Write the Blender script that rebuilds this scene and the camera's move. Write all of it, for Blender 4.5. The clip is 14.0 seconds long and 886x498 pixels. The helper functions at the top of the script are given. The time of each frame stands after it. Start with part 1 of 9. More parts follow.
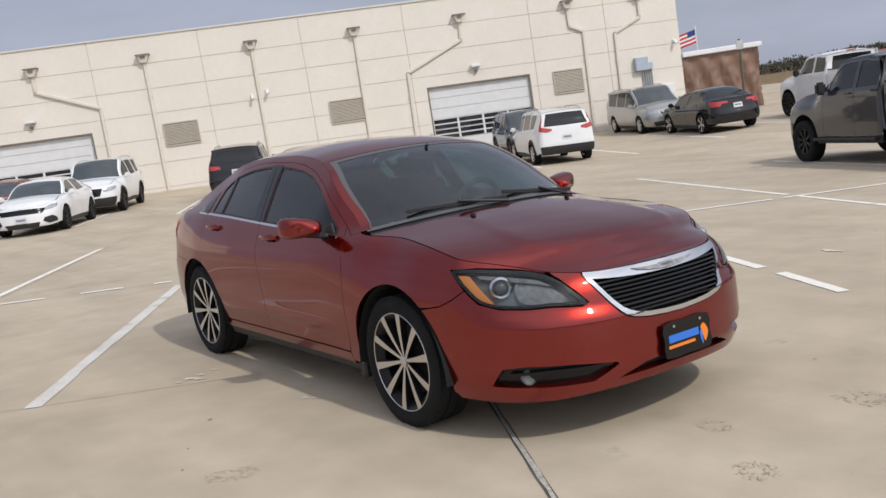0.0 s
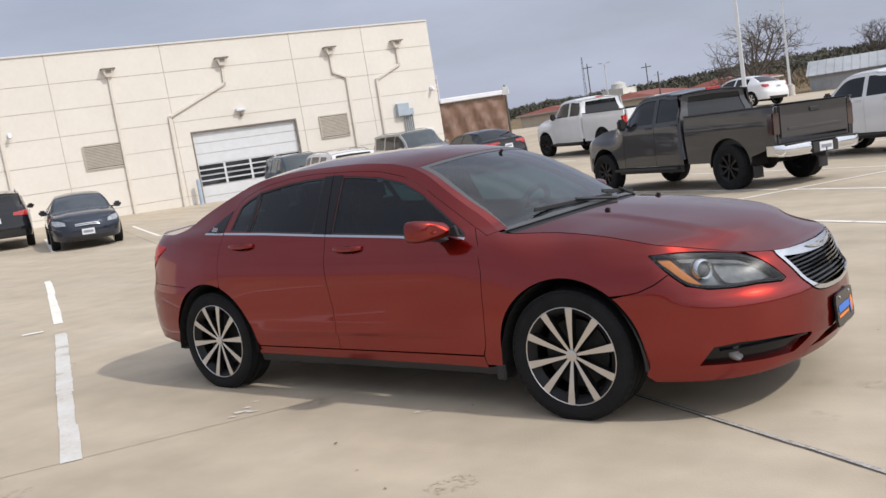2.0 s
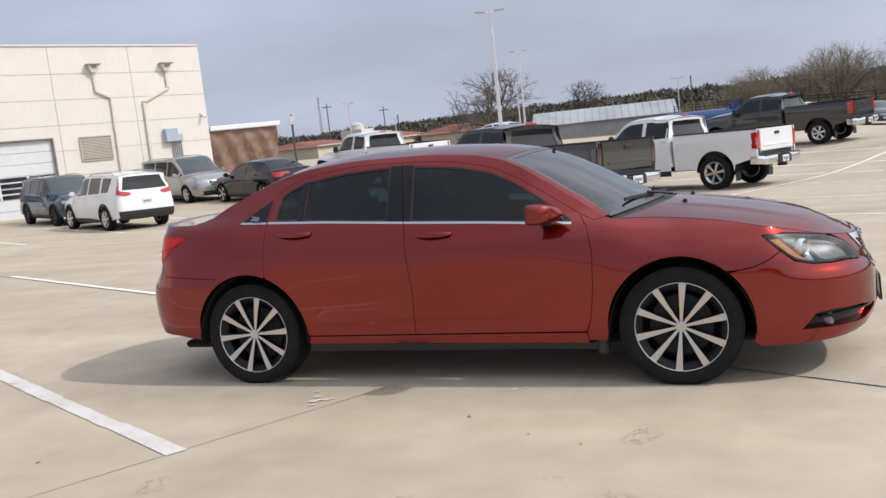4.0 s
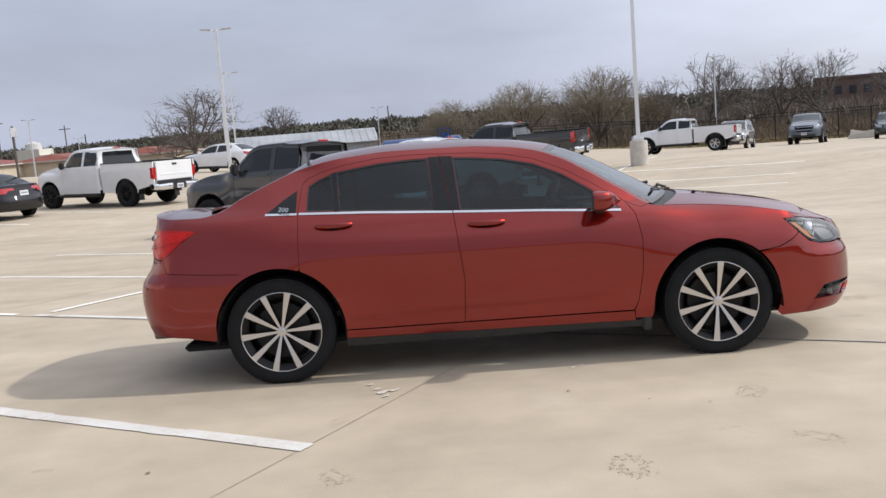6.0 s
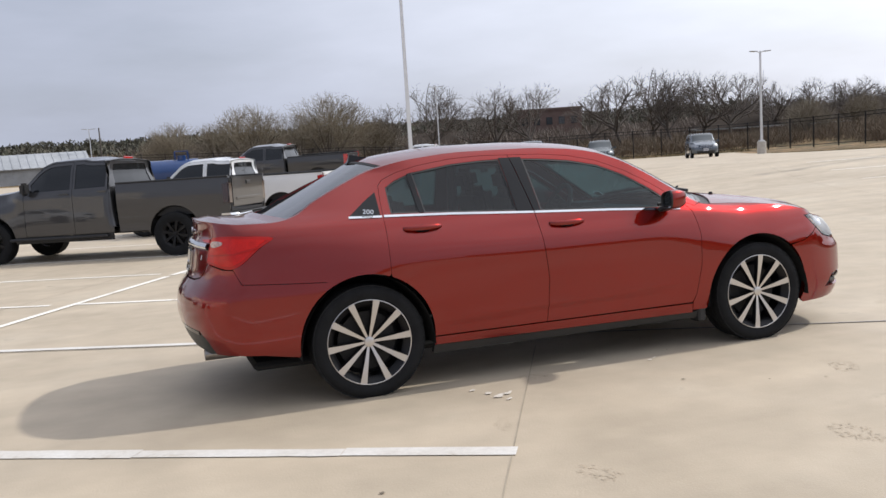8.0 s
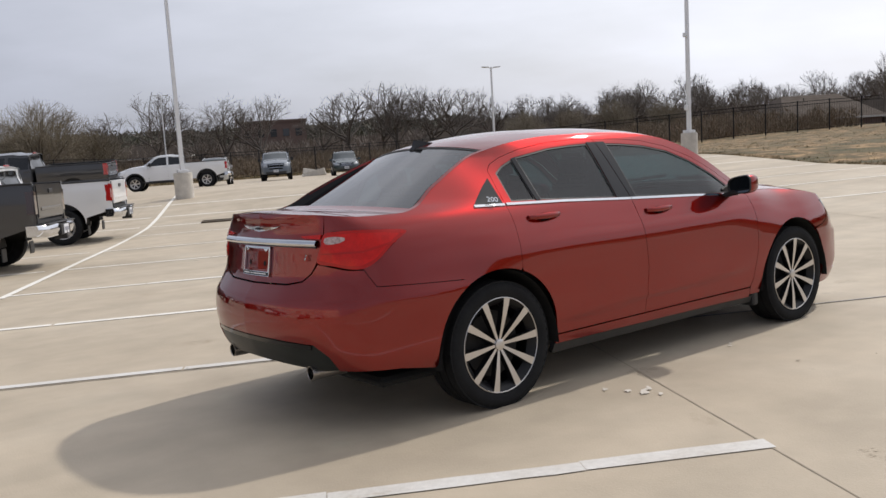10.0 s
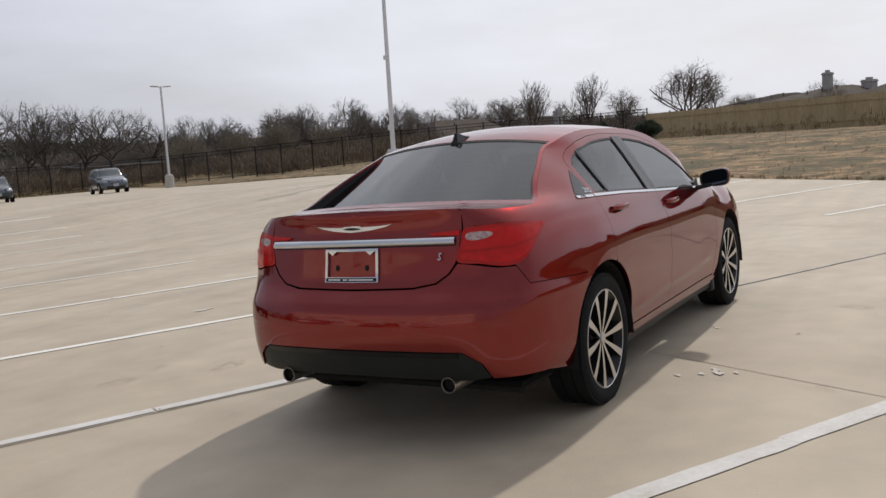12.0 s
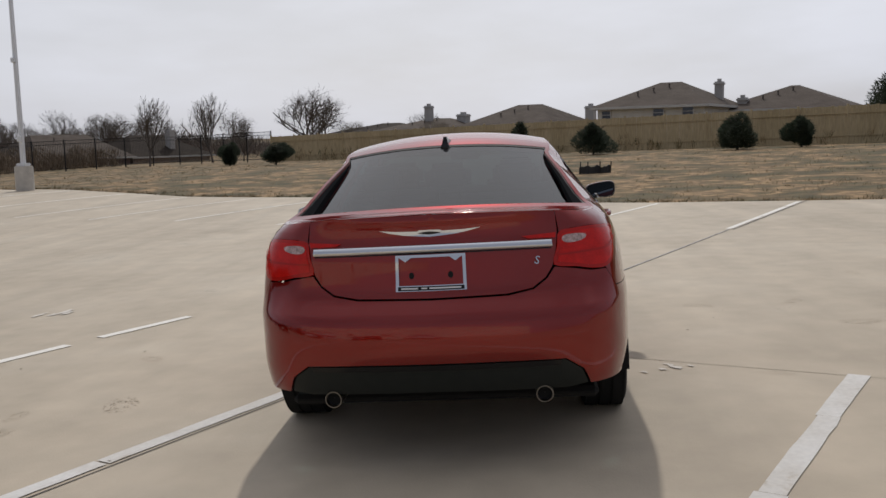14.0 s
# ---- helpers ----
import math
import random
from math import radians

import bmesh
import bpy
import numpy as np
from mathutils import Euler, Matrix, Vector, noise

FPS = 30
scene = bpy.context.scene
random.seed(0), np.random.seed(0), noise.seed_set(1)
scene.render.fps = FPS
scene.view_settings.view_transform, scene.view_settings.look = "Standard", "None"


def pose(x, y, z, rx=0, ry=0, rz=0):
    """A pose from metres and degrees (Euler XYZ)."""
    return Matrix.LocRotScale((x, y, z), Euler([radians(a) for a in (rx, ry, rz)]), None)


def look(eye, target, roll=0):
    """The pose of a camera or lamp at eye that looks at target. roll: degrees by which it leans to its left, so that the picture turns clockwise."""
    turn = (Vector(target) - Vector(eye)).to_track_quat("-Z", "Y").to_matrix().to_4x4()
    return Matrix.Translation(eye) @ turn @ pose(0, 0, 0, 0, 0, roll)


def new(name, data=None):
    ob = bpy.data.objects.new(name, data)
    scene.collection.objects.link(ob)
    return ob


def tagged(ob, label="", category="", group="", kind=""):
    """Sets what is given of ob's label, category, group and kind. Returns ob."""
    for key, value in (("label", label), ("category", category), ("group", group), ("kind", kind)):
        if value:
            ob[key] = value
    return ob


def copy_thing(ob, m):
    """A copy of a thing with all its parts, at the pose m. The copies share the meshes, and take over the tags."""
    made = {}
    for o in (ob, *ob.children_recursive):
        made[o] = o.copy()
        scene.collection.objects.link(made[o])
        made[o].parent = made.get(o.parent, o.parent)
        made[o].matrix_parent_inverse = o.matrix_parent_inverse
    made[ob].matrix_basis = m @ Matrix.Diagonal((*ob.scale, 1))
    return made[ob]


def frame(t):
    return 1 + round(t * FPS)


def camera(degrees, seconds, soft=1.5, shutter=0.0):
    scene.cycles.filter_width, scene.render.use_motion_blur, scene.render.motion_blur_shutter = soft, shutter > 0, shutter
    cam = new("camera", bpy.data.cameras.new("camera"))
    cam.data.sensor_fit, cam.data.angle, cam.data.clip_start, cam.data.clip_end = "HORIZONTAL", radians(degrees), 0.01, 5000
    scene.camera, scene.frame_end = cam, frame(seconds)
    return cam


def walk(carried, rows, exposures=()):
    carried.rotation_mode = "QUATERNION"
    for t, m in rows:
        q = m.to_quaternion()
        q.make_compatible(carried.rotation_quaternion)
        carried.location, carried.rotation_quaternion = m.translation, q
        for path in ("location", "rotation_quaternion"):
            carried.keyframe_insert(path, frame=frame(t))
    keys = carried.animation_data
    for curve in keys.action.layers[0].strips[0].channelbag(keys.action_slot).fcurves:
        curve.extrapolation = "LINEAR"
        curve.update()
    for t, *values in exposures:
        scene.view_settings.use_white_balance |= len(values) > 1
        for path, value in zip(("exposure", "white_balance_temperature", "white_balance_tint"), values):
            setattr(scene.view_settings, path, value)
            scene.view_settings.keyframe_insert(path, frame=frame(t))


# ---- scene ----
# ---------------------------------------------------------------- camera
cam = camera(52.7, 14.0)
PATH = [
    (0, pose(5.242, -3.113, 1.529, 81.77, 8.80, 54.73)),
    (0.5, pose(4.851, -3.474, 1.537, 81.94, 9.47, 51.14)),
    (1, pose(4.459, -3.931, 1.546, 81.93, 9.14, 46.04)),
    (1.5, pose(4.102, -4.321, 1.576, 81.93, 9.30, 41.19)),
    (2, pose(3.669, -4.691, 1.601, 82.12, 9.12, 36.66)),
    (2.5, pose(3.308, -5.124, 1.609, 82.53, 9.22, 32.63)),
    (3, pose(2.827, -5.476, 1.613, 82.57, 7.87, 27.73)),
    (5.5, pose(0.307, -6.380, 1.601, 81.86, 5.26, 5.28)),
    (6, pose(-0.332, -6.453, 1.595, 82.14, 4.49, -0.68)),
    (6.5, pose(-0.884, -6.410, 1.586, 82.13, 4.05, -4.95)),
    (7, pose(-1.508, -6.294, 1.588, 82.40, 3.90, -10.26)),
    (7.5, pose(-2.086, -6.170, 1.595, 82.52, 3.74, -14.82)),
    (10, pose(-4.409, -4.416, 1.542, 82.24, 3.37, -37.47)),
    (10.5, pose(-4.777, -3.944, 1.533, 82.28, 3.13, -42.16)),
    (11, pose(-5.133, -3.485, 1.537, 82.12, 3.34, -47.69)),
    (11.5, pose(-5.413, -2.989, 1.519, 82.16, 3.53, -53.84)),
    (12, pose(-5.710, -2.492, 1.496, 82.45, 3.38, -59.79)),
    (12.5, pose(-5.912, -1.974, 1.466, 82.85, 2.77, -65.84)),
    (13, pose(-6.060, -1.469, 1.458, 83.31, 2.38, -71.97)),
    (13.5, pose(-6.176, -0.947, 1.466, 83.19, 1.64, -78.38)),
    (14, pose(-6.145, -0.374, 1.466, 82.92, 1.17, -85.06)),
]
walk(cam, PATH, [(0, -0.80, 6350, 10), (1.5, -0.64, 6350, 10), (3, -0.52, 6300, 10), (7.5, -0.47, 6350, 10), (10, -0.78, 6500, 10), (11, -0.89, 6500, 10), (12.5, -1.14, 6500, 10), (14, -1.28, 6500, 10)])

# ---------------------------------------------------------------- light
SUN_AZ, SUN_EL = radians(5), radians(44)
SUN_DIR = Vector((math.cos(SUN_EL) * math.cos(SUN_AZ), math.cos(SUN_EL) * math.sin(SUN_AZ), math.sin(SUN_EL)))
sun_data = bpy.data.lights.new("sun", "SUN")
sun_data.energy, sun_data.angle, sun_data.color = 3.6, radians(1.6), (1.0, 0.945, 0.87)
sun = new("sun", sun_data)
sun.matrix_world = look((0, 0, 60), Vector((0, 0, 60)) - SUN_DIR)

world = bpy.data.worlds.new("hazy_sky")
scene.world = world
world.use_nodes = True
wn, wl = world.node_tree.nodes, world.node_tree.links
wn.clear()
w_out, w_bg = wn.new("ShaderNodeOutputWorld"), wn.new("ShaderNodeBackground")
w_sky, w_mix = wn.new("ShaderNodeTexSky"), wn.new("ShaderNodeMix")
w_sky.sky_type, w_sky.sun_disc = "NISHITA", False
w_sky.sun_elevation, w_sky.sun_rotation = SUN_EL, radians(90) - SUN_AZ
w_sky.dust_density, w_sky.air_density = 3.0, 1.0
w_tc, w_map = wn.new("ShaderNodeTexCoord"), wn.new("ShaderNodeMapping")
w_map.inputs["Scale"].default_value = (1.3, 1.3, 5.0)
w_map.inputs["Rotation"].default_value = (0, 0, 0.6)
w_noise, w_ramp = wn.new("ShaderNodeTexNoise"), wn.new("ShaderNodeValToRGB")
w_noise.inputs["Scale"].default_value, w_noise.inputs["Detail"].default_value = 1.7, 8
w_noise.inputs["Roughness"].default_value = 0.55
w_ramp.color_ramp.elements[0].position, w_ramp.color_ramp.elements[1].position = 0.36, 0.66
w_ramp.color_ramp.elements[0].color, w_ramp.color_ramp.elements[1].color = (0.70, 0.70, 0.70, 1), (0.97, 0.97, 0.97, 1)
w_mix.data_type = "RGBA"
# the cloud sheet glows towards the sun
w_dot, w_pow, w_lit = wn.new("ShaderNodeVectorMath"), wn.new("ShaderNodeMapRange"), wn.new("ShaderNodeMix")
w_dot.operation = "DOT_PRODUCT"
w_dot.inputs[1].default_value = SUN_DIR
w_pow.interpolation_type = "SMOOTHSTEP"
w_pow.inputs["From Min"].default_value, w_pow.inputs["From Max"].default_value = 0.05, 1.0
w_lit.data_type = "RGBA"
w_lit.inputs["A"].default_value, w_lit.inputs["B"].default_value = (7.8, 8.3, 10.0, 1), (20.6, 21.0, 22.6, 1)
wl.new(w_tc.outputs["Generated"], w_dot.inputs[0])
wl.new(w_dot.outputs["Value"], w_pow.inputs["Value"])
wl.new(w_pow.outputs["Result"], w_lit.inputs["Factor"])
wl.new(w_lit.outputs["Result"], w_mix.inputs["B"])
w_bg.inputs["Strength"].default_value = 0.1
wl.new(w_tc.outputs["Generated"], w_map.inputs["Vector"])
wl.new(w_map.outputs["Vector"], w_noise.inputs["Vector"])
wl.new(w_noise.outputs["Fac"], w_ramp.inputs["Fac"])
wl.new(w_ramp.outputs["Color"], w_mix.inputs["Factor"])
wl.new(w_sky.outputs["Color"], w_mix.inputs["A"])
wl.new(w_mix.outputs["Result"], w_bg.inputs["Color"])
wl.new(w_bg.outputs["Background"], w_out.inputs["Surface"])
# ---------------------------------------------------------------- materials
def material(name, color, rough=0.5, metal=0.0, coat=0.0, vary=0.0, scale=8.0, fine=0.0, fine_scale=200.0, bump=0.0, bump_scale=60.0, spread=0.0, per_object=0.0, ior=1.5):
    """A painted or natural surface: colour that varies at a large and a fine scale, uneven gloss, and relief."""
    m = bpy.data.materials.new(name)
    m.use_nodes = True
    n, l = m.node_tree.nodes, m.node_tree.links
    b = n["Principled BSDF"]
    b.inputs["Metallic"].default_value, b.inputs["Roughness"].default_value, b.inputs["IOR"].default_value = metal, rough, ior
    b.inputs["Coat Weight"].default_value, b.inputs["Coat Roughness"].default_value, b.inputs["Coat IOR"].default_value = coat, 0.05, 1.6
    b.inputs["Base Color"].default_value = (*color, 1)
    tc = n.new("ShaderNodeTexCoord")
    src = None
    for amount, sc, det in ((vary, scale, 5), (fine, fine_scale, 2)):
        if amount:
            no, mp = n.new("ShaderNodeTexNoise"), n.new("ShaderNodeMapRange")
            no.inputs["Scale"].default_value, no.inputs["Detail"].default_value = sc, det
            mp.inputs["From Min"].default_value, mp.inputs["From Max"].default_value = 0.25, 0.75
            mp.inputs["To Min"].default_value, mp.inputs["To Max"].default_value = 1 - amount, 1 + amount
            l.new(tc.outputs["Object"], no.inputs["Vector"])
            l.new(no.outputs["Fac"], mp.inputs["Value"])
            mx = n.new("ShaderNodeMix")
            mx.data_type, mx.blend_type = "RGBA", "MULTIPLY"
            mx.inputs["Factor"].default_value = 1
            if src:
                l.new(src, mx.inputs["A"])
            else:
                mx.inputs["A"].default_value = (*color, 1)
            l.new(mp.outputs["Result"], mx.inputs["B"])
            src = mx.outputs["Result"]
            if spread and sc == scale:
                rr = n.new("ShaderNodeMapRange")
                rr.inputs["From Min"].default_value, rr.inputs["From Max"].default_value = 0.3, 0.7
                rr.inputs["To Min"].default_value, rr.inputs["To Max"].default_value = max(0.02, rough - spread), min(1, rough + spread)
                l.new(no.outputs["Fac"], rr.inputs["Value"])
                l.new(rr.outputs["Result"], b.inputs["Roughness"])
    if per_object:
        oi, mp, mx = n.new("ShaderNodeObjectInfo"), n.new("ShaderNodeMapRange"), n.new("ShaderNodeMix")
        mp.inputs["To Min"].default_value, mp.inputs["To Max"].default_value = 1 - per_object, 1 + per_object
        mx.data_type, mx.blend_type = "RGBA", "MULTIPLY"
        mx.inputs["Factor"].default_value = 1
        l.new(oi.outputs["Random"], mp.inputs["Value"])
        if src:
            l.new(src, mx.inputs["A"])
        else:
            mx.inputs["A"].default_value = (*color, 1)
        l.new(mp.outputs["Result"], mx.inputs["B"])
        src = mx.outputs["Result"]
    if src:
        l.new(src, b.inputs["Base Color"])
    if bump:
        no, bp = n.new("ShaderNodeTexNoise"), n.new("ShaderNodeBump")
        no.inputs["Scale"].default_value, no.inputs["Detail"].default_value = bump_scale, 4
        bp.inputs["Strength"].default_value, bp.inputs["Distance"].default_value = bump, 0.01
        l.new(tc.outputs["Object"], no.inputs["Vector"])
        l.new(no.outputs["Fac"], bp.inputs["Height"])
        l.new(bp.outputs["Normal"], b.inputs["Normal"])
    return m


def paint(name, color, metal=0.0, rough=0.35, flake=0.12):
    """Car paint: a clear coat over colour with fine flake."""
    m = material(name, color, rough, metal, 1.0, 0.05, 1.5, flake, 900.0, ior=1.04)
    b = m.node_tree.nodes["Principled BSDF"]
    b.inputs["Coat Roughness"].default_value, b.inputs["Coat IOR"].default_value = 0.035, 1.56
    return m


def tinted(name, tint, mirror=0.05, rough=0.01, power=4.0):
    """A thin tinted pane: it lets tinted light through and mirrors more the flatter one looks along it."""
    m = bpy.data.materials.new(name)
    m.use_nodes = True
    n, l = m.node_tree.nodes, m.node_tree.links
    n.remove(n["Principled BSDF"])
    tr, gl, mx, lw, pw, mp = n.new("ShaderNodeBsdfTransparent"), n.new("ShaderNodeBsdfGlossy"), n.new("ShaderNodeMixShader"), n.new("ShaderNodeLayerWeight"), n.new("ShaderNodeMath"), n.new("ShaderNodeMapRange")
    tr.inputs["Color"].default_value = (*tint, 1)
    gl.inputs["Roughness"].default_value = rough
    lw.inputs["Blend"].default_value = 0.5
    pw.operation = "POWER"
    pw.inputs[1].default_value = power
    mp.inputs["To Min"].default_value, mp.inputs["To Max"].default_value = mirror, 0.95
    l.new(lw.outputs["Facing"], pw.inputs[0])
    l.new(pw.outputs["Value"], mp.inputs["Value"])
    l.new(mp.outputs["Result"], mx.inputs["Fac"])
    l.new(tr.outputs["BSDF"], mx.inputs[1])
    l.new(gl.outputs["BSDF"], mx.inputs[2])
    l.new(mx.outputs["Shader"], n["Material Output"].inputs["Surface"])
    return m


RED = paint("copper_red_paint", (0.228, 0.0088, 0.0043), 0.92, 0.29)
RED.node_tree.nodes["Principled BSDF"].inputs["Specular Tint"].default_value = (0.40, 0.16, 0.14, 1)
BLACK_GLOSS = material("gloss_black_trim", (0.006, 0.006, 0.007), 0.14, ior=1.4)
BLACK_PLASTIC = material("black_plastic", (0.018, 0.018, 0.019), 0.55, 0, 0, 0.1, 20, 0, 200, 0.08, 400)
# near-black for hidden parts; also paints in the shade inside holes and intakes
DARK_CAVITY = material("dark_cavity", (0.006, 0.006, 0.006), 0.9)
RUBBER = material("tyre_rubber", (0.015, 0.0155, 0.0165), 0.85, 0, 0, 0.25, 9, 0.1, 90, 0.1, 300, ior=1.25)
SEAL = material("matt_black_seal", (0.012, 0.012, 0.013), 0.7)
CHROME = material("chrome", (0.66, 0.67, 0.69), 0.08, 1.0, 0, 0.03, 6)
ALLOY = material("machined_alloy", (0.60, 0.58, 0.56), 0.34, 1.0, 0.4, 0.05, 12)
ALLOY_DARK = material("black_wheel_paint", (0.007, 0.007, 0.008), 0.4, 0.0, 0.0, 0.1, 9, ior=1.35)
DISC_IRON = material("brake_disc_iron", (0.03, 0.029, 0.028), 0.6, 0.5, 0, 0.25, 30)
STEEL_DARK = material("dark_steel", (0.10, 0.095, 0.09), 0.5, 0.9, 0, 0.25, 30)
PIPE = material("sooty_chrome", (0.30, 0.28, 0.26), 0.3, 1.0, 0, 0.2, 30)
GLASS_SIDE = tinted("dark_tinted_glass", (0.13, 0.215, 0.24), 0.05, 0.01, 3.8)
GLASS_REAR = tinted("rear_tinted_glass", (0.15, 0.20, 0.23), 0.07, 0.03, 3.0)
GLASS_WIND = tinted("windscreen_glass", (0.26, 0.44, 0.49), 0.07, 0.01, 2.9)
LENS_CLEAR = tinted("clear_lamp_lens", (0.70, 0.73, 0.74), 0.035, 0.34)
LENS_DARK = material("dark_red_lamp_lens", (0.42, 0.010, 0.006), 0.10, 0, 0.0, 0.1, 9, ior=1.4)
LENS_RED = material("red_lamp_lens", (0.54, 0.010, 0.006), 0.10, 0, 0.0, 0.16, 26, 0.12, 160, ior=1.38)
MIRROR = material("mirror_silver", (0.13, 0.15, 0.165), 0.03, 1.0)
# strong mottling puts the reversing lens's sparkle into its colour
LENS_PINK = material("clear_reversing_lens", (0.46, 0.33, 0.31), 0.12, 0.1, 0.6, 0.5, 45, 0.4, 130)
LENS_AMBER = material("amber_reflector", (0.85, 0.26, 0.02), 0.15, 0, 1.0)
LAMP_SILVER = material("lamp_reflector", (0.24, 0.24, 0.245), 0.6, 0.0, 0, 0.45, 34, 0.3, 120)
LAMP_EYE = material("projector_glass", (0.10, 0.11, 0.12), 0.12)
# the windscreen's black seal, greyed to paint in the sky it reflects
SEAL_SKY_GREY = material("sky_greyed_screen_seal", (0.085, 0.085, 0.088), 0.38)
VALANCE = material("satin_black_valance", (0.017, 0.020, 0.0185), 0.4, 0, 0, 0.1, 20, 0, 200, 0.05, 400, ior=1.3)
PAPER = material("pale_green_sticker", (0.62, 0.72, 0.66), 0.7, 0, 0, 0.08, 20)
LAMP_GREY = material("lamp_housing_grey", (0.20, 0.21, 0.22), 0.35, 0.3)
CABIN = material("charcoal_cabin_cloth", (0.030, 0.032, 0.035), 0.85, 0, 0, 0.15, 14, 0.1, 300, 0.1, 500)
CABIN_LIGHT = material("grey_headliner", (0.22, 0.21, 0.2), 0.9)
PLATE_WHITE = material("white_print", (0.8, 0.8, 0.8), 0.4)
PLATE_BLUE = material("blue_print", (0.03, 0.16, 0.6), 0.4)
PLATE_ORANGE = material("orange_print", (0.75, 0.2, 0.02), 0.4)
# ---------------------------------------------------------------- mesh helpers
from mathutils.geometry import delaunay_2d_cdt


def thing(name, label, category, m=Matrix(), group="", kind=""):
    ob = new(name)
    ob.empty_display_size = 0.2
    ob.matrix_world = m
    return tagged(ob, label, category, group, kind)


def link_mesh(name, me, mat, parent=None, label="", smooth=True):
    if mat:
        me.materials.append(mat)
    if smooth:
        me.shade_smooth()
    ob = new(name, me)
    if parent:
        ob.parent = parent
    if label:
        tagged(ob, label)
    return ob


def raw(name, verts, faces, mat, parent=None, label="", smooth=False):
    me = bpy.data.meshes.new(name)
    me.from_pydata([tuple(v) for v in verts], [], faces)
    me.update()
    return link_mesh(name, me, mat, parent, label, smooth)


def part(name, bm, mat, parent=None, label="", smooth=False, sharp=40):
    """Links a bmesh as one mesh object under a thing or a part."""
    if smooth:
        for e in bm.edges:
            if len(e.link_faces) == 2 and e.calc_face_angle(0) > radians(sharp):
                e.smooth = False
    me = bpy.data.meshes.new(name)
    bm.to_mesh(me)
    bm.free()
    return link_mesh(name, me, mat, parent, label, smooth)


def block(bm, sx, sy, sz, m=Matrix(), bevel=0.0, segments=1):
    """A bevelled block, centred, added to bm."""
    r = bmesh.ops.create_cube(bm, size=1, matrix=m @ Matrix.Diagonal((sx, sy, sz, 1)))
    if bevel:
        es = list({e for v in r["verts"] for e in v.link_edges})
        bmesh.ops.bevel(bm, geom=es, offset=bevel, segments=segments, affect="EDGES", clamp_overlap=True)
    return bm


def rod(bm, a, b, r0, r1=None, n=10):
    """A round bar from a to b."""
    a, b = Vector(a), Vector(b)
    r1 = r0 if r1 is None else r1
    d = b - a
    m = Matrix.Translation((a + b) / 2) @ d.to_track_quat("Z", "Y").to_matrix().to_4x4()
    bmesh.ops.create_cone(bm, cap_ends=True, segments=n, radius1=r0, radius2=r1, depth=d.length, matrix=m)
    return bm


def spun(profile, n=32, axis="Y"):
    """A bmesh turned from (radius, along) points about the y axis."""
    bm = bmesh.new()
    rings = []
    for r, h in profile:
        rings.append([bm.verts.new((r * math.cos(2 * math.pi * i / n), h, r * math.sin(2 * math.pi * i / n))) for i in range(n)])
    for p, q in zip(rings, rings[1:]):
        for i in range(n):
            bm.faces.new((p[i], p[(i + 1) % n], q[(i + 1) % n], q[i]))
    bmesh.ops.recalc_face_normals(bm, faces=bm.faces)
    return bm


def inside(px, py, loop):
    """Which of the points lie in a closed loop."""
    r = np.zeros(len(px), bool)
    for (x0, y0), (x1, y1) in zip(loop, loop[1:] + loop[:1]):
        if y0 != y1:
            c = ((y0 > py) != (y1 > py)) & (px < (x1 - x0) * (py - y0) / (y1 - y0) + x0)
            r ^= c
    return r


def shrink(loop, gap):
    """A closed loop moved inwards by gap."""
    area = sum(x0 * y1 - x1 * y0 for (x0, y0), (x1, y1) in zip(loop, loop[1:] + loop[:1]))
    k = 1 if area > 0 else -1
    out = []
    for i, p in enumerate(loop):
        a, c = loop[i - 1], loop[(i + 1) % len(loop)]
        n = Vector((0, 0))
        for u, v in ((a, p), (p, c)):
            d = Vector((v[0] - u[0], v[1] - u[1]))
            if d.length > 1e-9:
                d.normalize()
                n += Vector((-d.y, d.x)) * k
        if n.length > 1e-6:
            n = n / max(0.5, n.length ** 2 / 2) if n.length > 0.3 else n.normalized()
        out.append((p[0] + n.x * gap, p[1] + n.y * gap))
    return out


def dense(loop, step):
    out = []
    for (x0, y0), (x1, y1) in zip(loop, loop[1:] + loop[:1]):
        k = max(1, int(math.ceil(math.hypot(x1 - x0, y1 - y0) / step)))
        out += [(x0 + (x1 - x0) * i / k, y0 + (y1 - y0) * i / k) for i in range(k)]
    return out


def smooth_loop(pts, n=6):
    """A closed curve through the points (Catmull-Rom)."""
    out = []
    k = len(pts)
    for i in range(k):
        p0, p1, p2, p3 = (Vector(pts[(i + j) % k]) for j in (-1, 0, 1, 2))
        for j in range(n):
            t = j / n
            q = 0.5 * (2 * p1 + (p2 - p0) * t + (2 * p0 - 5 * p1 + 4 * p2 - p3) * t * t + (3 * p1 - p0 - 3 * p2 + p3) * t ** 3)
            out.append((q.x, q.y))
    return out


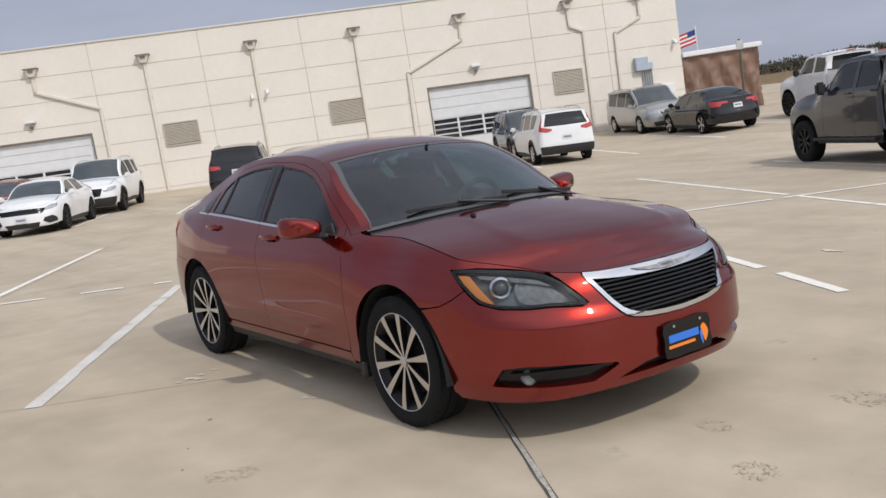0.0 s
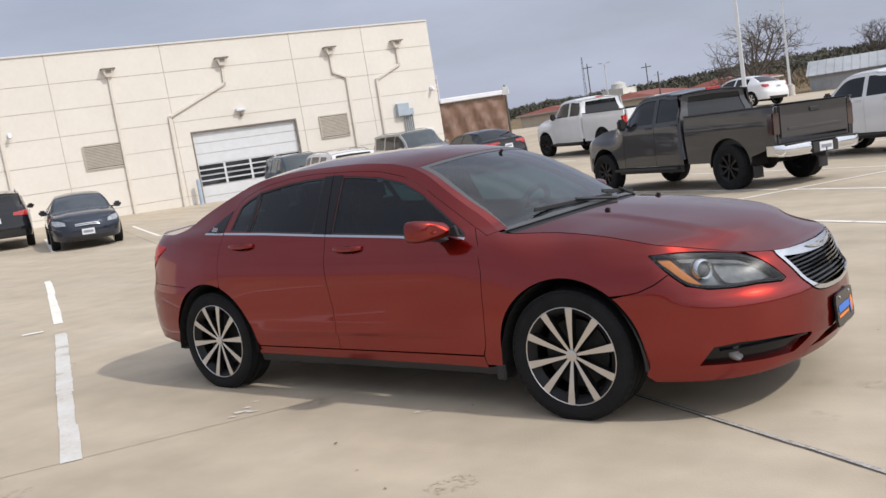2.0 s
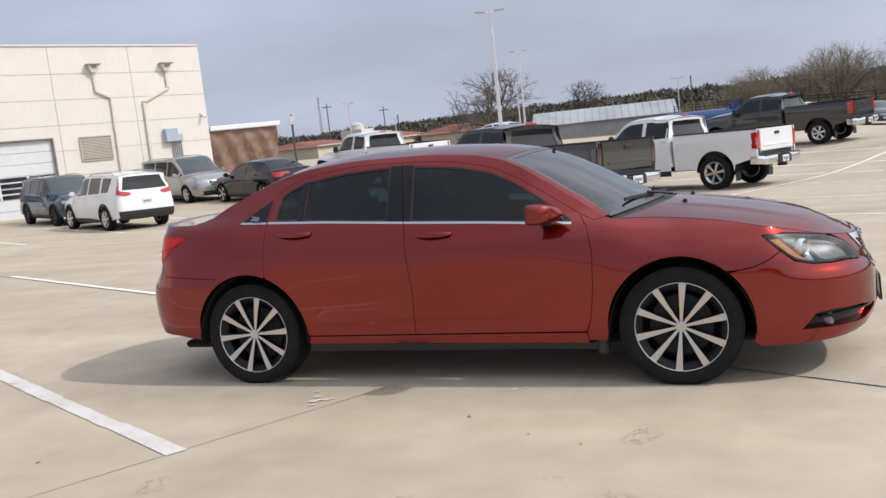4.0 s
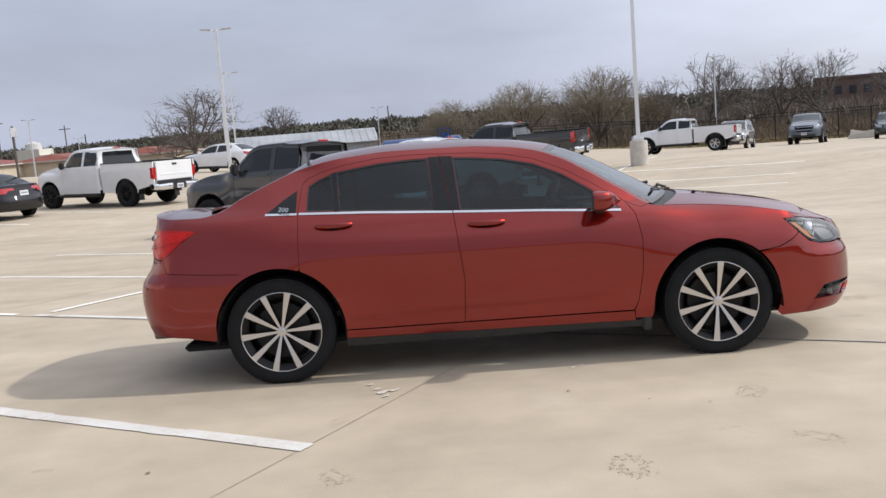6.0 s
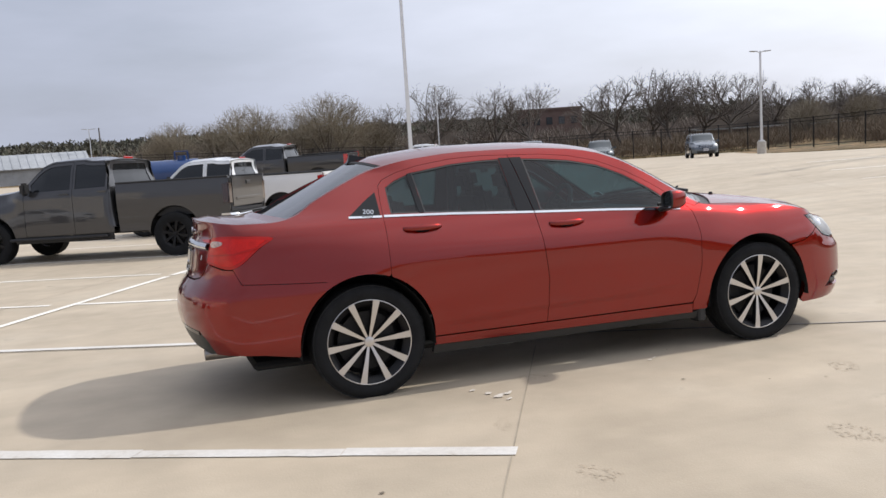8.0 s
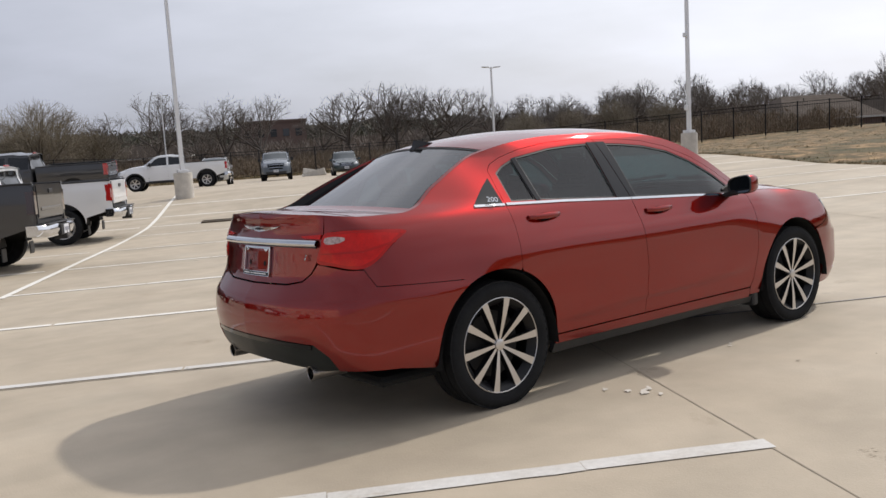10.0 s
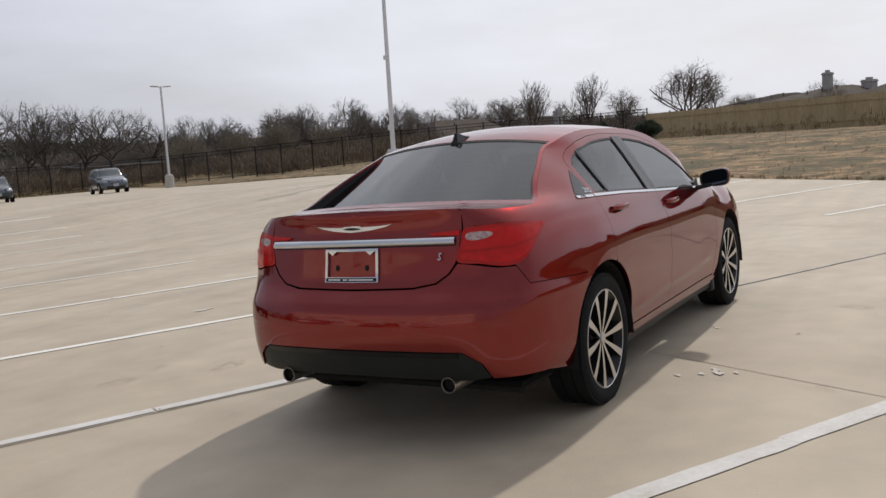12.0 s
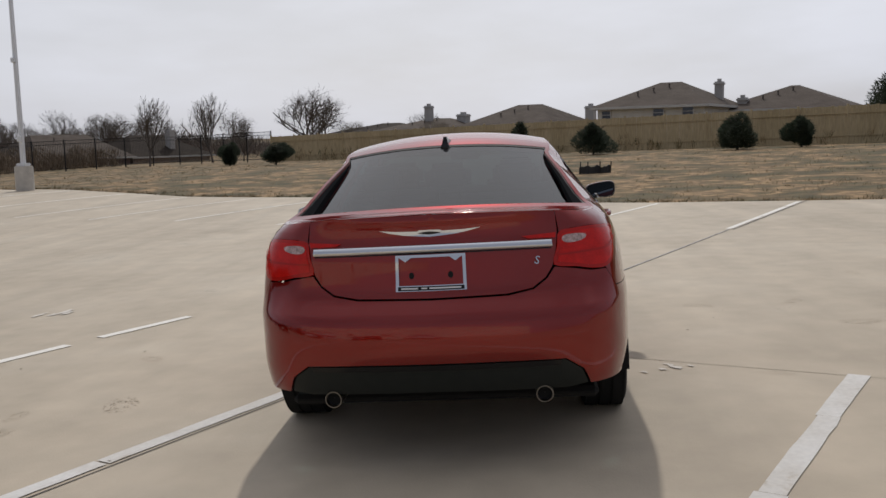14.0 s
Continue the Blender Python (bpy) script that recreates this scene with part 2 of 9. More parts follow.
def panel(name, loops, fn, mat, parent, step=0.03, gap=0.0018, flange=0.014, lift=0.0, label="", center=(0, 0, 0.55)):
    """A sheet with real edges cut from a surface: loops in the surface's own coordinates, the first the outline, the rest holes."""
    loops = [dense([(float(a), float(b)) for a, b in lp], step) for lp in loops]
    if gap:
        loops = [shrink(loops[0], gap)] + [shrink(h, -gap * 0.2) for h in loops[1:]]
    coords, edges = [], []
    for lp in loops:
        k = len(coords)
        coords += lp
        edges += [(k + i, k + (i + 1) % len(lp)) for i in range(len(lp))]
    b = np.array(coords)
    (u0, v0), (u1, v1) = b.min(0), b.max(0)
    gu, gv = np.meshgrid(np.arange(u0 + step * 0.5, u1, step), np.arange(v0 + step * 0.5, v1, step), indexing="ij")
    gu, gv = gu.ravel(), gv.ravel()
    ok = inside(gu, gv, loops[0])
    for h in loops[1:]:
        ok &= ~inside(gu, gv, h)
    gu, gv = gu[ok], gv[ok]
    far = np.ones(len(gu), bool)
    for i in range(0, len(b), 64):
        d = (gu[:, None] - b[None, i:i + 64, 0]) ** 2 + (gv[:, None] - b[None, i:i + 64, 1]) ** 2
        far &= d.min(1) > (step * 0.45) ** 2
    pts = [Vector(c) for c in coords] + [Vector(c) for c in zip(gu[far], gv[far])]
    vs, _, fs, *_ = delaunay_2d_cdt(pts, edges, [], 0, 1e-6)
    uv = np.array([(v.x, v.y) for v in vs])
    tri = np.array([f for f in fs if len(f) == 3])
    if not len(tri):
        return None
    cen = uv[tri].mean(1)
    keep = inside(cen[:, 0], cen[:, 1], loops[0])
    for h in loops[1:]:
        keep &= ~inside(cen[:, 0], cen[:, 1], h)
    tri = tri[keep]
    p = fn(uv[:, 0], uv[:, 1])
    e = 0.016
    nrm = np.cross(fn(uv[:, 0] + e, uv[:, 1]) - fn(uv[:, 0] - e, uv[:, 1]), fn(uv[:, 0], uv[:, 1] + e) - fn(uv[:, 0], uv[:, 1] - e))
    nrm /= np.maximum(np.linalg.norm(nrm, axis=1), 1e-9)[:, None]
    out = p - np.array([[0.75, 0, 0]]) * p - np.array([center]) * np.array([[0, 0, 1]])
    if (nrm * out).sum() < 0:
        nrm = -nrm
    p = p + nrm * lift
    t0 = np.cross(p[tri[:, 1]] - p[tri[:, 0]], p[tri[:, 2]] - p[tri[:, 0]])
    if (t0 * nrm[tri[:, 0]]).sum() < 0:
        tri = tri[:, ::-1]
    faces = [tuple(map(int, t)) for t in tri]
    verts = list(map(tuple, p))
    if flange:
        seen = {}
        for t in faces:
            for i in range(3):
                k = (t[i], t[(i + 1) % 3])
                if (k[1], k[0]) in seen:
                    del seen[(k[1], k[0])]
                else:
                    seen[k] = 1
        dup = {}
        for i, j in seen:
            for q in (i, j):
                if q not in dup:
                    dup[q] = len(verts)
                    verts += [tuple(p[q]), tuple(p[q] - nrm[q] * flange)]
            faces.append((dup[j], dup[i], dup[i] + 1, dup[j] + 1))
    used = sorted({i for f in faces for i in f})
    idx = {o: k for k, o in enumerate(used)}
    ob = raw(name, [verts[i] for i in used], [tuple(idx[i] for i in f) for f in faces], mat, parent, label, True)
    n0 = len(p)
    ob.data.normals_split_custom_set_from_vertices([tuple(nrm[i]) if i < n0 else (0.0, 0.0, 0.0) for i in used])
    return ob


def strip(name, line, fn, width, mat, parent, lift=0.004, label="", n=40, thick=0.006):
    """A narrow raised band along a line of a surface."""
    pts = np.array(line, float)
    c = np.concatenate([[0], np.cumsum(np.hypot(*np.diff(pts, axis=0).T))])
    t = np.linspace(0, c[-1], n)
    u, v = np.interp(t, c, pts[:, 0]), np.interp(t, c, pts[:, 1])
    du, dv = np.gradient(u), np.gradient(v)
    k = np.hypot(du, dv)
    loop = [(u[i] - dv[i] / k[i] * width / 2, v[i] + du[i] / k[i] * width / 2) for i in range(n)]
    loop += [(u[i] + dv[i] / k[i] * width / 2, v[i] - du[i] / k[i] * width / 2) for i in reversed(range(n))]
    return panel(name, [loop], fn, mat, parent, step=max(0.02, c[-1] / n), gap=0, flange=thick, lift=lift, label=label)


def lettering(name, text, size, mat, parent, m, extrude=0.002):
    """A word in the built-in font, as a mesh."""
    cu = bpy.data.curves.new(name, "FONT")
    cu.body, cu.size, cu.extrude, cu.align_x, cu.align_y, cu.resolution_u = text, size, extrude, "CENTER", "CENTER", 3
    tmp = bpy.data.objects.new(name, cu)
    me = bpy.data.meshes.new_from_object(tmp)
    bpy.data.objects.remove(tmp)
    bpy.data.curves.remove(cu)
    ob = link_mesh(name, me, mat, parent, "", False)
    ob.matrix_local = m
    return ob
# ---------------------------------------------------------------- the lot's own axes: a along the stripes, b across them
GRID = radians(-27.5)
E1 = Vector((math.cos(GRID), math.sin(GRID), 0))
E2 = Vector((-math.sin(GRID), math.cos(GRID), 0))
FALL_B = [-400, -60, -20, -10, 0, 10, 15, 18, 20, 22, 24, 26, 28, 32, 50, 66, 80, 120, 700]
RISE_B, RISE_Z = [0, 3, 8, 13, 19, 23, 27, 30], [0, 0.0, 0.12, 0.28, 0.32, 0.17, 0.0, 0.0]
FALL_Z = [0.6, 0.6, 0.52, 0.345, 0, -0.35, -0.515, -0.565, -0.50, -0.37, -0.24, -0.16, -0.17, -0.32, -1.10, -1.68, -1.9, -2.0, -2.0]


def hermite(x, xs, ys):
    """A smooth curve through points, without overshoot."""
    x = np.clip(x, xs[0], xs[-1])
    xs, ys = np.asarray(xs, float), np.asarray(ys, float)
    h, d = np.diff(xs), np.diff(ys) / np.diff(xs)
    m = np.zeros_like(ys)
    m[0], m[-1] = d[0], d[-1]
    for i in range(1, len(xs) - 1):
        if d[i - 1] * d[i] > 0:
            w1, w2 = 2 * h[i] + h[i - 1], h[i] + 2 * h[i - 1]
            m[i] = (w1 + w2) / (w1 / d[i - 1] + w2 / d[i])
    i = np.clip(np.searchsorted(xs, x) - 1, 0, len(xs) - 2)
    t = (x - xs[i]) / h[i]
    return (ys[i] * (1 + 2 * t) * (1 - t) ** 2 + m[i] * h[i] * t * (1 - t) ** 2
            + ys[i + 1] * t * t * (3 - 2 * t) + m[i + 1] * h[i] * t * t * (t - 1))


def lot_z(a, b):
    """Height of the paved lot: it falls to a gutter that rises to the grass, rises to the lamp row and falls again."""
    z = hermite(b, FALL_B, FALL_Z) + 0.008 * np.clip(a, -40, 40)
    t = np.clip((a + 3) / 16.4, 0, 1)
    z = z + hermite(b, RISE_B, RISE_Z) * t * t * (3 - 2 * t)
    u, v = np.clip((-13 - a) / 8, 0, 1), np.clip((b - 7) / 8, 0, 1)
    return z + 0.0009 * np.clip(-12 - a, 0, 28) ** 2 + 0.34 * u * u * (3 - 2 * u) * v * v * (3 - 2 * v)


def xy(a, b):
    return E1.x * a + E2.x * b, E1.y * a + E2.y * b


def on_lot(a, b, lift=0.0):
    x, y = xy(a, b)
    return Vector((x, y, float(lot_z(a, b)) + lift))
# ---------------------------------------------------------------- car bodies: a skin wrapped round a plan curve, and a lid over it
class Shell:
    """plan: (x, y) from the nose's middle to the tail's middle on one side. stations: (x, profile) with profile (height, inset).
    crest: (x, z, bow, crown): where the flank ends and the lid (bonnet, glass, roof, boot) begins, and how far the lid's middle
    stands ahead of and above its edge."""

    crease = None
    ridge = None

    def __init__(self, plan, stations, crest):
        p = np.array(plan, float)
        c = np.concatenate([[0], np.cumsum(np.hypot(*np.diff(p, axis=0).T))])
        t = np.linspace(0, c[-1], 1200)
        x, y = hermite(t, c, p[:, 0]), hermite(t, c, p[:, 1])
        self.s = np.concatenate([[0], np.cumsum(np.hypot(np.diff(x), np.diff(y)))])
        self.x, self.y = x, y
        tx, ty = np.gradient(x, self.s), np.gradient(y, self.s)
        k = np.hypot(tx, ty)
        self.nx, self.ny = ty / k, -tx / k
        self.nx[0], self.ny[0], self.nx[-1], self.ny[-1] = 1, 0, -1, 0
        self.length = self.s[-1]
        self.zs = np.linspace(0.0, 2.4, 241)
        ks, tab = [], []
        for sx, prof in stations:
            ks.append(self.at_x(sx))
            q = np.array(prof, float)
            tab.append(hermite(self.zs, q[:, 0], q[:, 1]))
        tab = np.array(tab)
        self.ss = np.linspace(0, self.length, 301)
        self.tab = np.stack([hermite(self.ss, ks, tab[:, j]) for j in range(len(self.zs))], 1)
        cs = [self.at_x(r[0]) for r in crest]
        self.crest = [cs] + [[r[i] for r in crest] for i in (1, 2, 3)]

    def at_x(self, x):
        return float(np.interp(-x, -self.x, self.s))

    def front_y(self, y):
        n = len(self.s) // 3
        return float(np.interp(y, self.y[:n], self.s[:n]))

    def rear_y(self, y):
        n = 2 * len(self.s) // 3
        return float(np.interp(-y, -self.y[n:], self.s[n:]))

    def inset(self, s, z):
        i = np.clip(s / self.length * 300, 0, 299.999)
        j = np.clip(z * 100, 0, 239.999)
        i0, j0 = i.astype(int), j.astype(int)
        u, v = i - i0, j - j0
        t = self.tab
        return (t[i0, j0] * (1 - u) * (1 - v) + t[i0 + 1, j0] * u * (1 - v) + t[i0, j0 + 1] * (1 - u) * v + t[i0 + 1, j0 + 1] * u * v)

    def flank(self, s, z, side=1):
        s, z = np.asarray(s, float), np.asarray(z, float)
        d = self.inset(s, z)
        if self.crease:
            x0, z0, x1, z1, h = self.crease
            x = np.interp(s, self.s, self.x)
            t = (x - x0) / (x1 - x0)
            g = z - (z0 + (z1 - z0) * t)
            ramp = np.where(g > 0, np.clip(1 - g / 0.09, 0, 1) ** 2, np.clip(1 + g / 0.022, 0, 1))
            d = d - h * ramp * np.clip(t / 0.12, 0, 1) * np.clip((1 - t) / 0.12, 0, 1)
        x = np.interp(s, self.s, self.x) - np.interp(s, self.s, self.nx) * d
        y = np.interp(s, self.s, self.y) - np.interp(s, self.s, self.ny) * d
        return np.stack([x, side * np.maximum(y, 0), z], -1)

    def top(self, s):
        return hermite(np.asarray(s, float), self.crest[0], self.crest[1])

    def lid(self, s, v):
        s, v = np.asarray(s, float), np.asarray(v, float)
        e = self.flank(s, self.top(s))
        k = 1 - np.abs(v) ** 2.2
        z = e[..., 2] + hermite(s, self.crest[0], self.crest[3]) * k
        if self.ridge:
            x0, v0, x1, v1, h = self.ridge
            t = (np.interp(s, self.s, self.x) - x0) / (x1 - x0)
            g = np.abs(v) - (v0 + (v1 - v0) * t)
            z = z + h * np.where(g < 0, np.clip(1 + g / 0.30, 0, 1) ** 2, np.clip(1 - g / 0.09, 0, 1)) * np.clip(t / 0.25, 0, 1) * np.clip((1 - t) / 0.25, 0, 1)
        return np.stack([e[..., 0] + hermite(s, self.crest[0], self.crest[2]) * k, e[..., 1] * v, z], -1)
# the red saloon's own curves
NOSE = [(0.0, 0.30), (0.16, 0.16), (0.22, 0.06), (0.28, 0.025), (0.36, 0.0), (0.46, 0.0), (0.54, 0.006), (0.58, 0.010), (0.60, 0.022), (0.62, 0.036), (0.68, 0.055), (0.75, 0.09), (0.80, 0.14), (0.90, 0.30)]
CORNER = [(0.0, 0.30), (0.16, 0.14), (0.20, 0.06), (0.28, 0.02), (0.36, 0.0), (0.50, 0.0), (0.565, 0.002), (0.59, 0.006), (0.61, 0.022), (0.64, 0.034), (0.70, 0.06), (0.76, 0.11), (0.82, 0.19), (0.90, 0.32)]
FENDER = [(0.0, 0.12), (0.18, 0.07), (0.28, 0.03), (0.45, 0.005), (0.60, 0.0), (0.70, 0.008), (0.78, 0.03), (0.84, 0.058), (0.90, 0.10), (0.94, 0.15), (0.97, 0.21), (1.05, 0.40)]
COWL = [(0.0, 0.16), (0.20, 0.075), (0.30, 0.04), (0.45, 0.015), (0.60, 0.0), (0.72, 0.004), (0.82, 0.02), (0.90, 0.045), (0.95, 0.08), (0.98, 0.12), (1.02, 0.175), (1.10, 0.23), (1.2, 0.28), (1.35, 0.37)]
DOOR = [(0.0, 0.16), (0.20, 0.08), (0.30, 0.045), (0.40, 0.03), (0.55, 0.010), (0.68, 0.002), (0.77, 0.0), (0.83, 0.006), (0.88, 0.020), (0.93, 0.042), (0.98, 0.062), (1.05, 0.098), (1.12, 0.138), (1.20, 0.186), (1.28, 0.235), (1.35, 0.282), (1.40, 0.32), (1.44, 0.365), (1.50, 0.46)]
REAR_DOOR = [(0.0, 0.16), (0.20, 0.08), (0.30, 0.045), (0.40, 0.03), (0.55, 0.009), (0.68, 0.002), (0.78, 0.0), (0.84, 0.006), (0.89, 0.019), (0.95, 0.042), (1.02, 0.075), (1.10, 0.132), (1.18, 0.188), (1.26, 0.242), (1.34, 0.296), (1.40, 0.345), (1.44, 0.385), (1.50, 0.46)]
QUARTER = [(0.0, 0.16), (0.25, 0.06), (0.34, 0.03), (0.50, 0.003), (0.68, 0.0), (0.80, 0.006), (0.90, 0.025), (0.97, 0.05), (1.02, 0.076), (1.06, 0.106), (1.10, 0.143), (1.18, 0.216), (1.26, 0.292), (1.35, 0.378)]
HAUNCH = [(0.0, 0.20), (0.26, 0.06), (0.34, 0.02), (0.48, 0.0), (0.66, 0.0), (0.74, 0.012), (0.84, 0.025), (0.94, 0.045), (1.02, 0.075), (1.06, 0.105), (1.09, 0.145), (1.12, 0.19), (1.18, 0.245), (1.26, 0.31), (1.35, 0.39)]
REAR_CORNER = [(0.0, 0.30), (0.26, 0.10), (0.34, 0.03), (0.46, 0.005), (0.58, 0.0), (0.66, 0.006), (0.73, 0.04), (0.80, 0.07), (0.90, 0.085), (1.0, 0.105), (1.06, 0.125), (1.10, 0.15), (1.15, 0.22), (1.25, 0.45)]
TAIL = [(0.0, 0.34), (0.26, 0.14), (0.34, 0.06), (0.44, 0.02), (0.56, 0.0), (0.66, 0.012), (0.72, 0.05), (0.77, 0.085), (0.86, 0.105), (0.95, 0.12), (1.02, 0.14), (1.08, 0.145), (1.115, 0.14), (1.14, 0.18), (1.25, 0.45)]
HERO = Shell(
    [(2.47, 0), (2.46, 0.18), (2.43, 0.36), (2.36, 0.54), (2.23, 0.70), (2.05, 0.81), (1.8, 0.88), (1.5, 0.912), (1.0, 0.918), (0.4, 0.914), (-0.2, 0.914),
     (-0.8, 0.918), (-1.3, 0.922), (-1.65, 0.908), (-1.95, 0.868), (-2.15, 0.80), (-2.29, 0.67), (-2.36, 0.5), (-2.40, 0.3), (-2.415, 0.12), (-2.42, 0)],
    [(2.47, NOSE), (2.40, NOSE), (2.2, CORNER), (1.85, FENDER), (1.4, FENDER), (0.98, COWL), (0.5, DOOR), (-0.3, DOOR), (-0.9, REAR_DOOR), (-1.35, QUARTER),
     (-1.75, HAUNCH), (-2.05, HAUNCH), (-2.25, REAR_CORNER), (-2.38, TAIL), (-2.42, TAIL)],
    [(2.47, 0.765, 0.0, 0.0), (2.43, 0.768, 0.01, 0.004), (2.32, 0.785, 0.06, 0.02), (2.15, 0.815, 0.12, 0.04), (1.9, 0.868, 0.15, 0.045), (1.6, 0.925, 0.17, 0.042), (1.3, 0.955, 0.21, 0.05), (1.03, 0.972, 0.25, 0.06),
     (0.80, 1.10, 0.22, 0.05), (0.62, 1.215, 0.19, 0.05), (0.45, 1.315, 0.15, 0.05), (0.30, 1.372, 0.11, 0.052), (0.10, 1.408, 0.06, 0.056), (-0.2, 1.428, 0.0, 0.058),
     (-0.6, 1.43, 0.0, 0.058), (-0.95, 1.405, -0.04, 0.052), (-1.2, 1.357, -0.07, 0.045), (-1.4, 1.287, -0.09, 0.036), (-1.6, 1.198, -0.10, 0.03), (-1.78, 1.105, -0.11, 0.026),
     (-1.90, 1.085, -0.10, 0.026), (-2.1, 1.086, -0.06, 0.03), (-2.25, 1.095, -0.02, 0.028), (-2.36, 1.108, -0.005, 0.01), (-2.42, 1.12, 0, 0)])
HERO.crease = (-0.98, 0.405, 0.84, 0.455, 0.011)
HERO.ridge = (2.2, 0.62, 1.05, 0.50, 0.007)
# ---------------------------------------------------------------- wheels
WHEELS = {}


def tyre_mesh(R, rim, w):
    h = w / 2
    prof = [(rim - 0.012, -h * 0.80), (rim + 0.012, -h * 0.90), (rim + (R - rim) * 0.45, -h * 1.0), (R - 0.028, -h * 0.97), (R - 0.008, -h * 0.86), (R, -h * 0.74)]
    for g in (-0.5, -0.17, 0.17, 0.5):
        prof += [(R, (g - 0.035) * w * 0.8), (R - 0.008, (g - 0.03) * w * 0.8), (R - 0.008, (g + 0.03) * w * 0.8), (R, (g + 0.035) * w * 0.8)]
    prof += [(R, h * 0.74), (R - 0.008, h * 0.86), (R - 0.028, h * 0.97), (rim + (R - rim) * 0.45, h * 1.0), (rim + 0.012, h * 0.90), (rim - 0.012, h * 0.80)]
    return prof


def wheel(parent, m, R, rim, w, style, label=""):
    """A wheel under a vehicle: rim with tyre, spokes, cap and disc; its outer face looks along +y."""
    key = (R, rim, w, style)
    if key not in WHEELS:
        got = {}
        h = w / 2
        n = 40 if style == "ten" else 24

        def keep(name, bm, mats, smooth=True):
            if smooth:
                for e in bm.edges:
                    if len(e.link_faces) == 2 and e.calc_face_angle(0) > radians(35):
                        e.smooth = False
            me = bpy.data.meshes.new(name)
            bm.to_mesh(me)
            bm.free()
            for mt in mats:
                me.materials.append(mt)
            if smooth:
                me.shade_smooth()
            got[name] = me

        k = 144 if style == "ten" else n
        prof = tyre_mesh(R, rim, w)
        bm = spun(prof, k)
        if style == "ten":
            bm.verts.ensure_lookup_table()
            last = len(prof) - 1
            for j in (4, 5, last - 5, last - 4):
                for i in range(k):
                    if i % 3 == 0:
                        v = bm.verts[j * k + i]
                        v.co.x *= 1 - 0.006 / R
                        v.co.z *= 1 - 0.006 / R
        keep("tyre", bm, [RUBBER])
        face = {"ten": ALLOY, "black": ALLOY_DARK, "silver": ALLOY, "two": ALLOY}[style]
        back = ALLOY_DARK if style != "silver" else STEEL_DARK
        bm = spun([(rim + 0.010, -h * 0.86), (rim - 0.03, -h * 0.8), (rim - 0.035, h * 0.55), (rim - 0.012, h * 0.80), (rim + 0.008, h * 0.90), (rim + 0.012, h * 0.86)], n)
        keep("rim", bm, [back if style in ("ten", "two") else face])
        keep("rim_lip", spun([(rim + 0.004, h * 0.89), (rim + 0.0065, h * 0.915), (rim + 0.0095, h * 0.905), (rim + 0.012, h * 0.86)], n), [face])
        bm = spun([(0.001, h * 0.15), (rim * 0.72, h * 0.15), (rim * 0.72, -h * 0.05), (0.001, -h * 0.05)], 24)
        keep("brake_disc", bm, [DISC_IRON])
        bm = spun([(0.001, -h * 0.3), (rim - 0.034, -h * 0.3)], 24)
        keep("wheel_back", bm, [DARK_CAVITY])
        bm = spun([(0.001, h * 0.80), (0.020, h * 0.80), (0.030, h * 0.77), (0.034, h * 0.6), (0.034, h * 0.4)], 16)
        keep("centre_cap", bm, [ALLOY if style != "black" else ALLOY_DARK])
        count = {"ten": 10, "black": 8, "silver": 6, "two": 5}[style]
        w0, w1 = {"ten": (0.0072, 0.0205), "black": (0.016, 0.030), "silver": (0.022, 0.04), "two": (0.02, 0.045)}[style]
        bm = bmesh.new()
        rows = []
        for i in range(6):
            t = i / 5
            r = 0.028 + (rim + 0.005 - 0.028) * t
            hw = w0 + (w1 - w0) * t ** (1.15 if style == "ten" else 1.5)
            yf = h * (0.70 + 0.15 * math.sin(t * math.pi * 0.5) + (0.04 * t if style == "ten" else 0))
            rows.append([bm.verts.new(c) for c in ((-hw, yf, r), (hw, yf, r), (hw * 1.25, yf - 0.035, r), (-hw * 1.25, yf - 0.035, r))])
        for p, q in zip(rows, rows[1:]):
            for i in range(4):
                f = bm.faces.new((p[i], p[(i + 1) % 4], q[(i + 1) % 4], q[i]))
                f.material_index = 0 if i == 0 else 1
        bm.faces.new(rows[0]), bm.faces.new(rows[-1])
        bmesh.ops.recalc_face_normals(bm, faces=bm.faces)
        keep("spoke", bm, [face, back], False)
        bm = bmesh.new()
        rod(bm, (0, h * 0.55, 0), (0, h * 0.72, 0), 0.009, 0.008, 6)
        keep("lug_nut", bm, [CHROME if style != "black" else ALLOY_DARK], False)
        WHEELS[key] = (got, count)
    got, count = WHEELS[key]
    base = new("wheel", got["rim"])
    base.parent, base.matrix_local = parent, m
    if label:
        tagged(base, label)
    for name in ("tyre", "rim_lip", "brake_disc", "wheel_back", "centre_cap"):
        new(name, got[name]).parent = base
    for i in range(count):
        ob = new("spoke", got["spoke"])
        ob.parent, ob.matrix_local = base, pose(0, 0, 0, 0, 360 / count * (i + 0.5), 0)
    if style in ("ten", "black"):
        for i in range(5):
            a = 2 * math.pi * (i + 0.5) / 5
            ob = new("lug_nut", got["lug_nut"])
            ob.parent, ob.matrix_local = base, Matrix.Translation((0.055 * math.cos(a), 0, 0.055 * math.sin(a)))
    return base


def arc(cx, cz, r, a0, a1, n=14):
    return [(cx + r * math.cos(radians(a0 + (a1 - a0) * i / n)), cz + r * math.sin(radians(a0 + (a1 - a0) * i / n))) for i in range(n + 1)]


